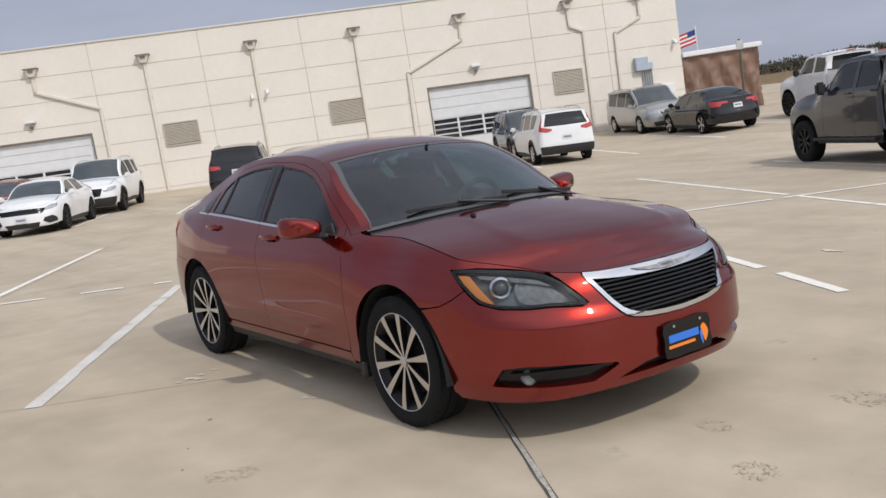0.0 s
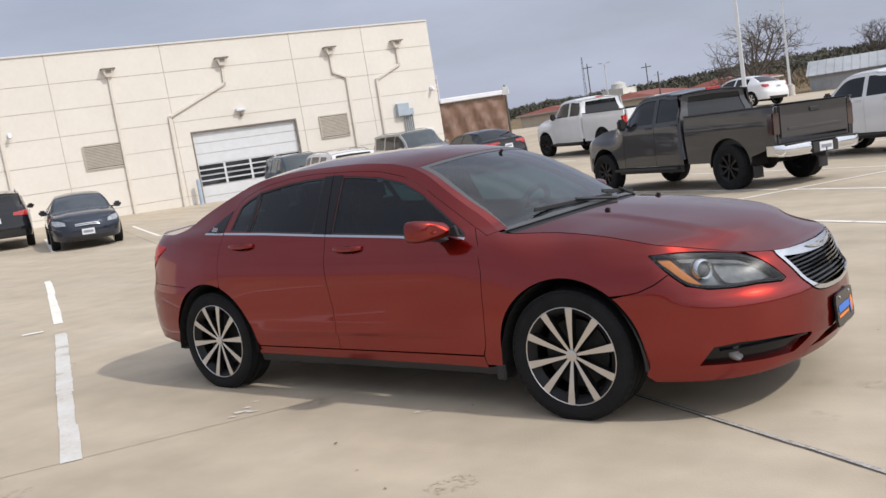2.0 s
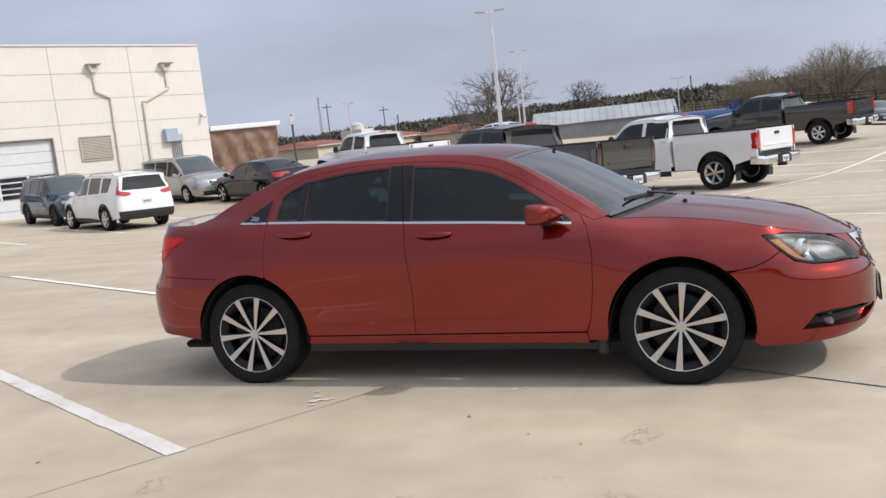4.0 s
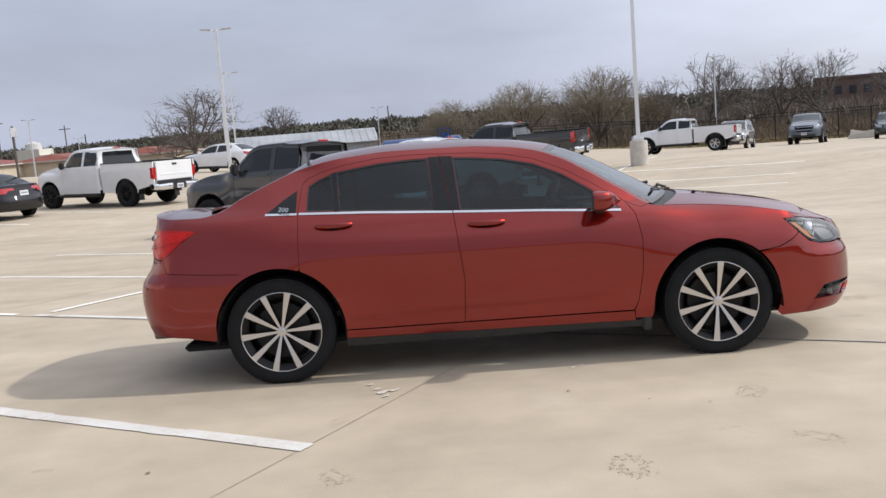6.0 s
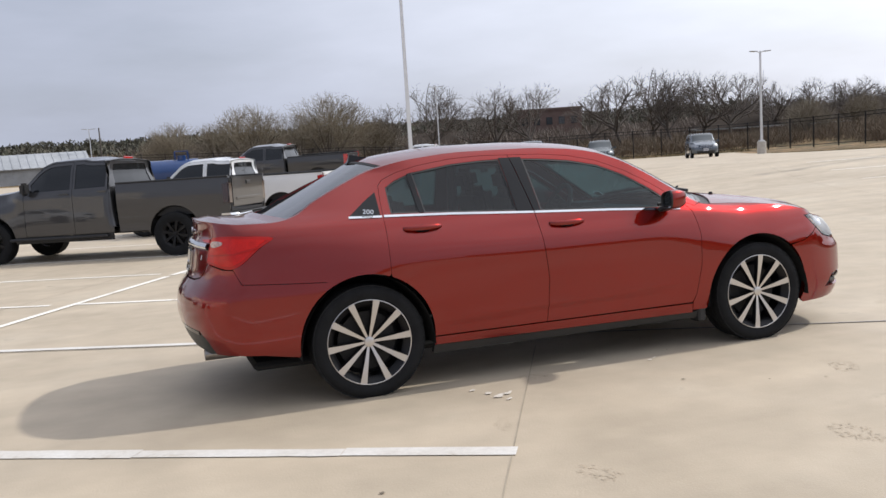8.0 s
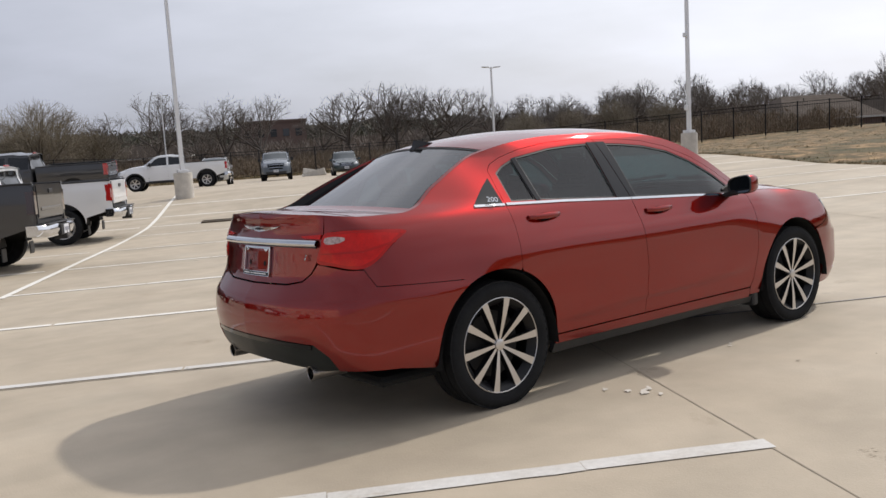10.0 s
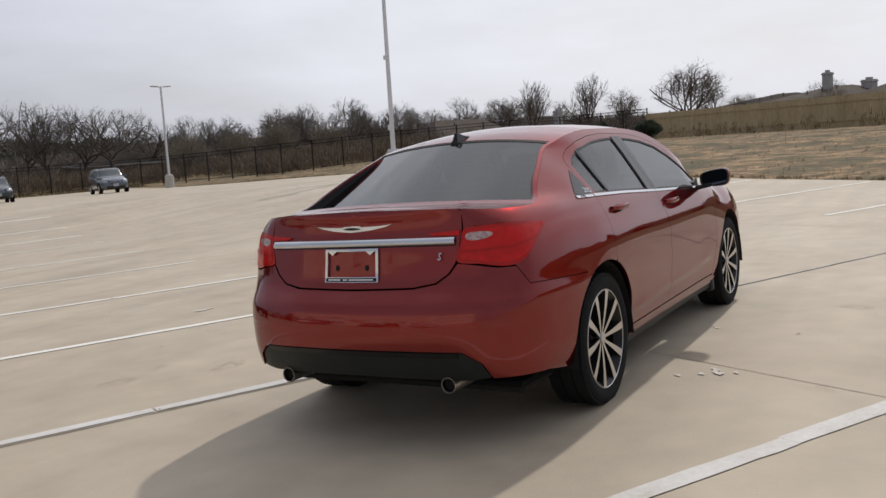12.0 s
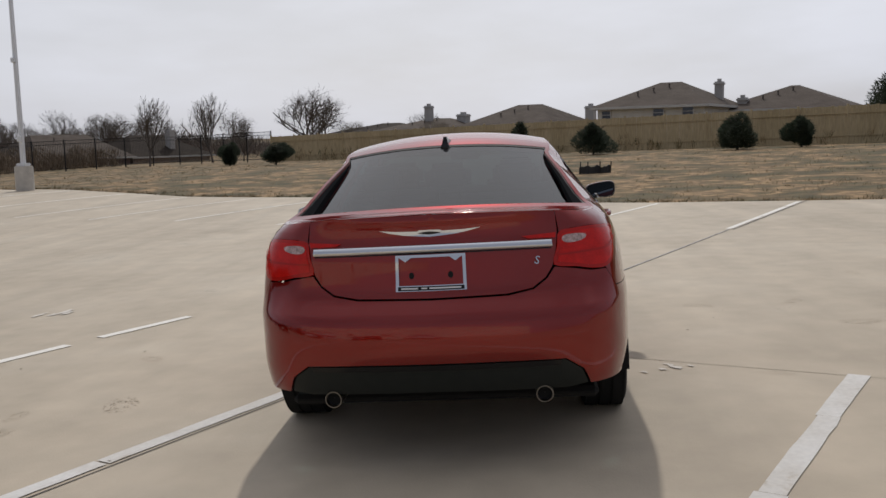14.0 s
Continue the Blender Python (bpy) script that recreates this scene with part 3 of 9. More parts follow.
# ---------------------------------------------------------------- the red saloon
CAR_TILT = Matrix.Rotation(math.asin(-0.035), 4, "X") @ Matrix.Rotation(math.asin(0.009), 4, "Y")
car = thing("sedan_car", "metallic copper-red four-door saloon car parked on concrete", "car", Matrix.Translation((0, -0.010, 0)) @ CAR_TILT @ Matrix.Diagonal((1.008, 1, 1, 1)))
SX = HERO.at_x
END = HERO.length


def K(s, drop=0.0):
    return float(HERO.top(s)) - drop


def along_top(s0, s1, n=30):
    return [(s0 + (s1 - s0) * i / n, K(s0 + (s1 - s0) * i / n)) for i in range(n + 1)]


def front(u, z):
    p = HERO.flank(np.abs(u), z)
    p[..., 1] *= np.sign(u)
    return p


def rear(u, z):
    p = HERO.flank(END - np.abs(u), z)
    p[..., 1] *= np.sign(u)
    return p


def lid(s, w):
    return HERO.lid(s, w / 0.7)


def xs(pts):
    return [(SX(x), z) for x, z in pts]


SLANT = Matrix(((1.15, 0.42, 0, 0), (0, 1, 0, 0), (0, 0, 1, 0), (0, 0, 0, 1)))
AF, AR, AZ = 1.383, -1.383, 0.335
SHUT_B = [(-0.222, 0.318), (-0.206, 0.595), (-0.232, 0.834), (-0.252, 1.015), (-0.30, 1.30), (-0.318, 1.392)]
SHUT_A = [(0.85, 0.318), (0.879, 0.379), (0.909, 0.568), (0.917, 0.78), (0.887, 0.935), (0.835, 1.012)]
TOP_F = [(-0.318, 1.392), (-0.1, 1.384), (0.1, 1.362), (0.29, 1.318), (0.47, 1.240), (0.64, 1.138), (0.835, 1.012)]
TOP_R = [(-0.318, 1.392), (-0.5, 1.398), (-0.71, 1.390), (-0.93, 1.362), (-1.08, 1.325), (-1.17, 1.288), (-1.205, 1.255)]
SHUT_C = [(-1.205, 1.255), (-1.222, 1.15), (-1.229, 1.063), (-1.231, 0.878), (-1.232, 0.735)]
rear_arch_door = [(x, z) for x, z in arc(AR, AZ, 0.41, 68, -2, 14)]
GLASS_F = [(-0.205, 1.026), (-0.222, 1.25), (-0.232, 1.362), (-0.09, 1.352), (0.098, 1.330), (0.288, 1.287), (0.453, 1.212), (0.618, 1.107), (0.785, 0.985), (0.80, 0.970)]
GLASS_R = [(-0.366, 1.036), (-0.380, 1.25), (-0.388, 1.368), (-0.53, 1.366), (-0.714, 1.356), (-0.985, 1.318), (-0.972, 1.20), (-0.968, 1.072)]
GLASS_Q = [(-0.998, 1.074), (-1.002, 1.20), (-1.012, 1.308), (-1.10, 1.276), (-1.165, 1.238), (-1.172, 1.15), (-1.175, 1.082)]
LAMP_TAIL = [(1.15, 1.002), (1.0, 1.020), (0.85, 1.026), (0.70, 1.022), (0.620, 1.010), (0.60, 0.95), (0.575, 0.868), (0.70, 0.853), (0.80, 0.837), (0.885, 0.835), (0.96, 0.865), (1.06, 0.945)]
LAMP_HEAD = [(1.185, 0.822), (1.063, 0.824), (0.907, 0.806), (0.724, 0.786), (0.623, 0.752), (0.555, 0.702), (0.501, 0.650), (0.528, 0.641), (0.67, 0.651), (0.792, 0.649), (0.921, 0.656), (1.022, 0.682), (1.103, 0.746)]

for side in (-1, 1):
    def skin(s, z, side=side):
        return HERO.flank(s, z, side)

    # doors with their window openings
    fd = xs(SHUT_B + TOP_F[1:-1] + list(reversed(SHUT_A)))
    front_door = panel("front_door", [fd, xs(GLASS_F)], skin, RED, car, 0.028)
    rd = xs(list(reversed(SHUT_B)) + [(-0.95, 0.320)] + list(reversed(rear_arch_door)) + list(reversed(SHUT_C))[:-1] + list(reversed(TOP_R))[0:-1])
    rear_door = panel("rear_door", [rd, xs(GLASS_R), xs(GLASS_Q)], skin, RED, car, 0.028)
    for door, loop in ((front_door, GLASS_F), (rear_door, GLASS_R), (rear_door, GLASS_Q)):
        lp = dense(xs(loop), 0.03)
        panel("window_seal", [shrink(lp, -0.004), shrink(lp, 0.009)], skin, BLACK_PLASTIC, door, 0.03, 0, 0.004, -0.002)
        panel("window_pane", [shrink(lp, 0.004)], skin, GLASS_SIDE, door, 0.06, 0, 0, -0.007, "dark tinted window pane").visible_shadow = loop is GLASS_Q
    panel("pillar_trim", [xs([(-0.365, 1.03), (-0.256, 1.022), (-0.303, 1.30), (-0.316, 1.372), (-0.386, 1.374), (-0.378, 1.25)])], skin, BLACK_GLOSS, rear_door, 0.04, 0, 0.003, 0.0025, "gloss black pillar trim")
    panel("pillar_trim", [xs([(-0.25, 1.021), (-0.207, 1.018), (-0.224, 1.25), (-0.234, 1.371), (-0.312, 1.373), (-0.297, 1.30)])], skin, BLACK_GLOSS, front_door, 0.04, 0, 0.003, 0.0025, "gloss black pillar trim")
    panel("divider_bar", [xs([(-0.966, 1.072), (-0.983, 1.318), (-1.012, 1.312), (-0.998, 1.072)])], skin, BLACK_GLOSS, rear_door, 0.04, 0, 0.003, 0.002)
    strip("chrome_strip", xs([(0.80, 0.957), (0.3, 0.990), (-0.25, 1.019)]), skin, 0.013, CHROME, front_door, 0.005)
    strip("chrome_strip", xs([(-0.255, 1.019), (-0.8, 1.052), (-1.222, 1.070)]), skin, 0.013, CHROME, rear_door, 0.005)
    # body side: pillars, roof rail and rear wing in one
    lamp_edge = [(END - u, z) for u, z in LAMP_TAIL]
    bs = along_top(SX(0.985), END - 0.615, 60) + [(END - 0.622, 1.02)] + list(reversed(lamp_edge[:5])) + list(reversed(lamp_edge[-3:]))
    bs += [(END - 0.893, 0.832), (SX(-2.09), 0.748)] + xs([(-1.85, 0.735), (-1.62, 0.723)])
    bs += xs(arc(AR, AZ, 0.41, 118, 70, 10)) + xs(list(reversed(SHUT_C)) + list(reversed(TOP_R))[1:] + TOP_F[1:]) + [(SX(0.93), 0.967)]
    quarter = panel("rear_wing", [bs], skin, RED, car, 0.028, 0.0006)
    panel("corner_trim", [xs([(-1.440, 1.080), (-1.33, 1.158), (-1.238, 1.215), (-1.240, 1.15), (-1.242, 1.076)])], skin, BLACK_GLOSS, quarter, 0.04, 0, 0.003, 0.0025, "black corner trim")
    strip("chrome_strip", xs([(-1.235, 1.069), (-1.44, 1.077)]), skin, 0.012, CHROME, quarter, 0.005, n=10)
    lettering("model_badge", "200", 0.040, CHROME, quarter, Matrix.Translation((-1.318, side * 0.808, 1.104)) @ (pose(0, 0, 0, 90 - 33, 0, 0) if side < 0 else pose(0, 0, 0, 90 - 33, 0, 180)) @ SLANT)
    # front wing
    seam = [(1.10, 0.738), (1.17, 0.695), (1.25, 0.662), (1.32, 0.650)]
    fw = along_top(SX(0.985), 0.665, 40) + [(0.70, 0.786)] + [(0.907, 0.811), (1.063, 0.829), (1.196, 0.828), (1.112, 0.746)] + seam
    fw += xs(arc(AF, AZ, 0.405, 50, 184, 24)) + xs([(0.965, 0.262), (0.858, 0.262), (0.854, 0.318)] + SHUT_A[1:]) + [(SX(0.93), 0.967)]
    wing = panel("front_wing", [fw], skin, RED, car, 0.028)
    # sill
    panel("sill", [xs([(0.852, 0.312), (0.86, 0.245), (-0.975, 0.262), (-0.972, 0.315), (-0.5, 0.314)])], skin, RED, car, 0.05)
    panel("sill_trim", [xs([(0.96, 0.262), (0.97, 0.20), (-0.98, 0.205), (-0.975, 0.258), (0.86, 0.242)])], skin, BLACK_PLASTIC, car, 0.06, 0, 0.03, -0.006, "black plastic sill trim")
    bm = bmesh.new()
    block(bm, 0.06, 0.13, 0.15, pose(0.935, side * 0.80, 0.25), 0.012)
    part("mud_flap", bm, BLACK_PLASTIC, car)
    # headlamp
    lp = smooth_loop(LAMP_HEAD, 3)
    head = panel("headlamp", [lp], skin, LENS_CLEAR, car, 0.03, 0.002, 0, 0.002, "clear headlamp with amber reflector and projector")
    panel("lamp_housing", [shrink(dense(lp, 0.03), 0.003)], skin, LAMP_GREY, head, 0.035, 0, 0, -0.055)
    panel("lamp_rim", [shrink(dense(lp, 0.03), -0.001), shrink(dense(lp, 0.03), 0.013)], skin, BLACK_GLOSS, head, 0.03, 0, 0.05, -0.001)
    panel("amber_reflector", [[(1.150, 0.806), (1.09, 0.802), (1.03, 0.746), (0.950, 0.676), (0.985, 0.676), (1.02, 0.690), (1.095, 0.752)]], skin, LENS_AMBER, head, 0.03, 0, 0.02, -0.012)
    panel("turn_lamp", [smooth_loop([(0.86, 0.775), (0.74, 0.765), (0.64, 0.725), (0.58, 0.67), (0.70, 0.668), (0.80, 0.672), (0.84, 0.70)], 3)], skin, LAMP_SILVER, head, 0.03, 0, 0.02, -0.035)
    panel("lamp_brow", [[(1.06, 0.806), (0.9, 0.790), (0.73, 0.770), (0.66, 0.74), (0.73, 0.755), (0.9, 0.775), (1.04, 0.790)]], skin, LAMP_SILVER, head, 0.03, 0, 0.015, -0.02)
    c = Vector(skin(np.array([0.918]), np.array([0.735]))[0])
    d = Vector((0.86, side * 0.5, 0.05)).normalized()
    turn = d.to_track_quat("Y", "Z").to_matrix().to_4x4()
    bm = spun([(0.034, 0.0), (0.044, 0.008), (0.052, 0.0), (0.056, -0.02), (0.05, -0.05)], 24)
    ob = part("projector_ring", bm, CHROME, head, "", True)
    ob.matrix_local = Matrix.Translation(c - d * 0.022) @ turn
    bm = bmesh.new()
    bmesh.ops.create_uvsphere(bm, u_segments=20, v_segments=12, radius=0.036)
    ob = part("projector_lens", bm, LAMP_EYE, head, "", True)
    ob.matrix_local = Matrix.Translation(c - d * 0.045) @ turn
    # tail lamp, its inner wedge sits on the boot lid
    tl = [(END - u, z) for u, z in smooth_loop(LAMP_TAIL, 3)]
    tail = panel("tail_lamp", [tl], skin, LENS_DARK, car, 0.03, 0.002, 0.02, 0.003, "red tail lamp with clear reversing lens")
    panel("lit_lens", [shrink(dense([(END - u, z) for u, z in LAMP_TAIL], 0.03), 0.016)], skin, LENS_RED, tail, 0.03, 0, 0.003, 0.005, "bright red lens")
    panel("lens_divider", [[(END - u, z) for u, z in ((1.08, 0.962), (0.90, 0.925), (0.60, 0.915), (0.598, 0.908), (0.90, 0.914), (1.07, 0.950))]], skin, LENS_DARK, tail, 0.03, 0, 0.002, 0.0085)
    panel("reversing_lens", [[(END - u, z) for u, z in smooth_loop([(0.79, 0.990), (0.72, 0.996), (0.65, 0.992), (0.632, 0.974), (0.66, 0.960), (0.73, 0.962), (0.785, 0.974)], 4)]], skin, LENS_PINK, tail, 0.03, 0, 0.004, 0.0075, "clear reversing lens")
    # door handles
    for door, hx, hz in ((front_door, -0.05, 0.936), (rear_door, -1.004, 0.985)):
        # a flush black oval paints the shade of the hand recess, which has no hollow
        cup = [(hx + 0.055 * math.cos(a), hz - 0.004 + 0.022 * math.sin(a)) for a in np.linspace(0, 2 * math.pi, 20)[:-1]]
        panel("handle_cup_shade", [xs(cup)], skin, BLACK_GLOSS, door, 0.02, 0, 0.001, 0.0015)
        pts = []
        for i in range(13):
            t = i / 12 * 2 - 1
            q = skin(np.array([SX(hx + t * 0.118)]), np.array([hz + 0.004]))[0]
            pts.append(Vector((q[0], q[1] + side * (0.004 + 0.030 * (1 - t * t) ** 0.5), q[2])))
        bm = bmesh.new()
        rings = []
        for i, q in enumerate(pts):
            t = i / 12 * 2 - 1
            hh, dd = 0.017 * (1 - 0.35 * t * t), 0.011
            rings.append([bm.verts.new(q + Vector((0, side * dd * math.cos(a), hh * math.sin(a)))) for a in np.linspace(0, 2 * math.pi, 11)[:-1]])
        for p, q in zip(rings, rings[1:]):
            for i in range(10):
                bm.faces.new((p[i], p[(i + 1) % 10], q[(i + 1) % 10], q[i]))
        bm.faces.new(rings[0]), bm.faces.new(rings[-1])
        bmesh.ops.recalc_face_normals(bm, faces=bm.faces)
        part("door_handle", bm, RED, door, "body-coloured pull handle", True)
    # mirror: a rounded-box cap, open at the back, with a recessed glass
    def oval(bm, x, ry, rz, lift=0.0):
        ring = []
        for q in range(28):
            a = 2 * math.pi * q / 28
            c, d = math.cos(a), math.sin(a)
            y, z = math.copysign(abs(c) ** 0.55, c), math.copysign(abs(d) ** 0.6, d)
            ring.append(bm.verts.new((x + 0.026 * (1 - y), side * (0.988 + ry * y), 1.030 + lift + (rz - 0.008 * (1 - y)) * z + 0.008 * y)))
        return ring

    def lofted(bm, rings):
        for p, q in zip(rings, rings[1:]):
            for k in range(28):
                bm.faces.new((p[k], p[(k + 1) % 28], q[(k + 1) % 28], q[k]))
        bmesh.ops.recalc_face_normals(bm, faces=bm.faces)

    bm = bmesh.new()
    rings = [oval(bm, x, 0.108 * k, 0.067 * k) for x, k in ((0.592, 0.985), (0.60, 1.0), (0.625, 1.0), (0.655, 0.96), (0.685, 0.86), (0.708, 0.70), (0.722, 0.48), (0.728, 0.2))]
    bm.faces.new(rings[-1])
    lofted(bm, rings)
    mirror = part("door_mirror", bm, RED, front_door, "body-coloured door mirror", True, 60)
    bm = bmesh.new()
    lofted(bm, [oval(bm, x, 0.108 * k, 0.067 * k) for x, k in ((0.5925, 0.984), (0.584, 0.965), (0.582, 0.92), (0.590, 0.87), (0.597, 0.86))])
    part("mirror_bezel", bm, BLACK_PLASTIC, front_door, "black mirror surround", True)
    bm = bmesh.new()
    bm.faces.new(oval(bm, 0.594, 0.094, 0.058))
    part("mirror_glass", bm, MIRROR, front_door)
    bm = bmesh.new()
    block(bm, 0.07, 0.16, 0.03, pose(0.66, side * 0.90, 0.972, side * 12, 0, 0), 0.010, 2)
    block(bm, 0.10, 0.02, 0.075, pose(0.70, side * 0.828, 0.985, 0, -20, 0), 0.006, 1)
    part("mirror_arm", bm, BLACK_PLASTIC, front_door)
    # fog lamp pocket
    pocket = [(1.000, 0.292), (0.927, 0.380), (0.812, 0.393), (0.60, 0.388), (0.40, 0.368), (0.393, 0.358), (0.514, 0.294), (0.684, 0.291)]
    panel("fog_pocket", [shrink(dense(pocket, 0.04), -0.004)], skin, BLACK_GLOSS, car, 0.04, 0, 0, -0.03, "gloss black fog lamp pocket")
    strip("pocket_bar", [(0.90, 0.352), (0.70, 0.362), (0.42, 0.366)], skin, 0.012, BLACK_GLOSS, car, -0.006, n=14, thick=0.02)
    c = Vector(skin(np.array([0.795]), np.array([0.335]))[0])
    d = Vector((0.9, side * 0.42, 0)).normalized()
    bm = spun([(0.001, -0.002), (0.026, 0.004), (0.031, 0.0), (0.033, 0.004), (0.036, 0.0), (0.036, -0.04)], 24)
    ob = part("fog_lamp", bm, LAMP_GREY, car, "small round fog lamp", True)
    ob.matrix_local = Matrix.Translation(c - d * 0.032) @ d.to_track_quat("Y", "Z").to_matrix().to_4x4()
    # wheel wells and wheels
    for ax in (AF, AR):
        bm = bmesh.new()
        n, r = 20, 0.408
        a0 = [bm.verts.new((ax + r * math.cos(math.pi * i / n), side * 0.895, AZ - 0.06 + (r + 0.055) * math.sin(math.pi * i / n))) for i in range(n + 1)]
        a1 = [bm.verts.new((ax + r * math.cos(math.pi * i / n), side * 0.50, AZ - 0.06 + (r + 0.055) * math.sin(math.pi * i / n))) for i in range(n + 1)]
        for i in range(n):
            bm.faces.new((a0[i], a0[i + 1], a1[i + 1], a1[i]))
        bm.faces.new(a1)
        part("wheel_well", bm, DARK_CAVITY, car)
        turn = pose(ax, side * 0.785, AZ, 0, 13 if ax > 0 else 5, 0 if side > 0 else 180)
        wheel(car, turn, 0.341, 0.247, 0.225, "ten", "black alloy wheel with ten machined spokes")

# lid: bonnet, glass, roof, boot
S_HOOD0, S_HOOD1 = 0.02, SX(1.075)


def strip_of_lid(s0, s1, v0, v1, n=40):
    """Outline between two lines of the lid's own coordinates, each v given at the start and the end."""
    a = [(s0 + (s1 - s0) * i / n, 0.7 * (v1[0] + (v1[1] - v1[0]) * i / n)) for i in range(n + 1)]
    b = [(s1 + (s0 - s1) * i / n, 0.7 * (v0[1] + (v0[0] - v0[1]) * i / n)) for i in range(n + 1)]
    return a + b


panel("bonnet", [strip_of_lid(S_HOOD0, S_HOOD1, (-0.999, -0.997), (0.999, 0.997))], lid, RED, car, 0.028)
S_W0, S_W1, S_G0, S_G1 = SX(1.0), 2.69, 4.19, 4.83
panel("cowl", [strip_of_lid(S_HOOD1, S_W0 + 0.02, (-0.97, -0.95), (0.97, 0.95))], lid, BLACK_PLASTIC, car, 0.04, 0, 0.01, -0.012, "black plastic cowl")
screen = panel("windscreen", [strip_of_lid(S_W0, S_W1, (-0.955, -0.925), (0.955, 0.925))], lid, GLASS_WIND, car, 0.04, 0, 0, -0.004, "lightly tinted windscreen")
screen.visible_shadow = False
panel("screen_seal", [strip_of_lid(S_W0, S_W1 + 0.006, (-0.965, -0.957), (0.965, 0.957)), strip_of_lid(S_W0 + 0.03, S_W1 - 0.028, (-0.935, -0.892), (0.935, 0.892))], lid, SEAL_SKY_GREY, car, 0.03, 0, 0.003, -0.0015)
for k in (-1, 1):
    a = strip_of_lid(SX(0.985), END - 0.62, (k * 0.94, k * 0.975), (k * 1.0, k * 1.0), 90)
    panel("roof_rail", [a], lid, RED, car, 0.03, 0.0004)
panel("roof", [strip_of_lid(S_W1 + 0.005, S_G0 - 0.005, (-0.950, -0.966), (0.950, 0.966))], lid, RED, car, 0.03)


def rear_pane(s, w):
    """The rear screen is nearly flat and runs down behind the boot's edge."""
    s, w = np.asarray(s, float), np.asarray(w, float)
    t = ((s - S_G0) / (S_G1 - S_G0))[..., None]
    p = lid(np.full_like(w, S_G0), w) * (1 - t) + lid(np.full_like(w, S_G1), w) * t
    p[..., 2] -= 0.055 * t[..., 0]
    return p


panel("rear_screen", [strip_of_lid(S_G0, S_G1, (-0.955, -0.935), (0.955, 0.935))], rear_pane, GLASS_REAR, car, 0.04, 0, 0, -0.004, "dark tinted rear screen")
panel("screen_seal", [strip_of_lid(S_G0 - 0.004, S_G1 + 0.004, (-0.966, -0.972), (0.966, 0.972)), strip_of_lid(S_G0 + 0.014, S_G1 - 0.014, (-0.946, -0.925), (0.946, 0.925))], rear_pane, SEAL, car, 0.03, 0, 0.003, -0.0015)
# deep seal-black strips added to close the slots beside the pane against leaking sun
for k in (-1, 1):
    panel("screen_slot_filler", [strip_of_lid(S_G0, S_G1 + 0.004, (k * 0.957, k * 0.954), (k * 0.972, k * 0.977), 24)], lid, SEAL, car, 0.03, 0, 0.085, -0.003)
deck = [(S_G1 + 0.01 + (END - 0.63 - S_G1) * i / 20, 0.7 * 0.971) for i in range(21)] + [(END - 0.615 + 0.595 * i / 20, 0.7 * 0.995) for i in range(21)]
panel("boot_top", [deck + [(s, -w) for s, w in reversed(deck)]], lid, RED, car, 0.03)

# tail: boot face, bumper, diffuser
u_top = [(u, K(END - u) - 0.002) for u in np.linspace(0, 0.616, 14)]
face_edge = [(0.615, 1.012), (0.597, 0.95), (0.586, 0.90), (0.567, 0.862), (0.53, 0.818), (0.462, 0.777), (0.342, 0.760), (0.0, 0.756)]
boot = panel("boot_lid", [u_top + face_edge + [(-u, z) for u, z in reversed(face_edge[:-1])] + [(-u, z) for u, z in reversed(u_top[1:])]], rear, RED, car, 0.028)
bt = [(END - SX(-1.62), 0.7215), (END - SX(-1.85), 0.7335), (END - SX(-2.09), 0.7465), (0.893, 0.8305), (0.80, 0.831), (0.70, 0.847), (0.578, 0.862), (0.535, 0.815), (0.465, 0.773), (0.345, 0.755), (0.0, 0.751)]
bb = [(0.0, 0.482), (0.30, 0.480), (0.58, 0.470), (0.668, 0.414), (0.72, 0.338), (END - SX(-2.0), 0.325), (END - SX(-1.80), 0.292), (END - SX(-1.79), 0.317)]
bb += [(END - SX(x), z) for x, z in arc(AR, AZ, 0.41, 184, 112, 12)]
half = bb + bt
panel("rear_bumper", [half + [(-u, z) for u, z in reversed(half[1:-1])]], rear, RED, car, 0.028)
dl = [(0.0, 0.478), (0.30, 0.476), (0.578, 0.466), (0.664, 0.412), (0.712, 0.338), (0.60, 0.322), (0.3, 0.333), (0.0, 0.340)]
panel("diffuser", [dl + [(-u, z) for u, z in reversed(dl[1:-1])]], rear, VALANCE, car, 0.035, 0.001, 0.03, -0.008, "satin black rear valance")
strip("valance_line", [(-0.56, 0.455), (-0.3, 0.462), (0, 0.464), (0.3, 0.462), (0.56, 0.455)], rear, 0.024, BLACK_GLOSS, car, -0.002, n=30)
bar_u = np.linspace(-0.578, 0.578, 48)
rows = []
for dz, out in ((-0.0185, 0.004), (-0.0165, 0.010), (-0.012, 0.0155), (-0.006, 0.0195), (-0.002, 0.0207), (0.004, 0.0202), (0.010, 0.0185), (0.0155, 0.0155), (0.018, 0.011), (0.0188, 0.004)):
    q = rear(bar_u, 0.970 - 0.006 * (bar_u / 0.57) ** 2 + dz)
    q[:, 0] -= out
    rows.append(q)
rows = np.array(rows)
raw("chrome_bar", rows.reshape(-1, 3), [(i * 48 + j, (i + 1) * 48 + j, (i + 1) * 48 + j + 1, i * 48 + j + 1) for i in range(9) for j in range(47)], CHROME, boot, "bright rounded chrome bar", True)
# gloss black strip paints in the dark reflection along the chrome bar's lower edge
strip("bar_shade_strip", [(-0.57, 0.9455), (-0.3, 0.9495), (0, 0.951), (0.3, 0.9495), (0.57, 0.9455)], rear, 0.009, BLACK_GLOSS, boot, 0.006, "", 40, 0.008)
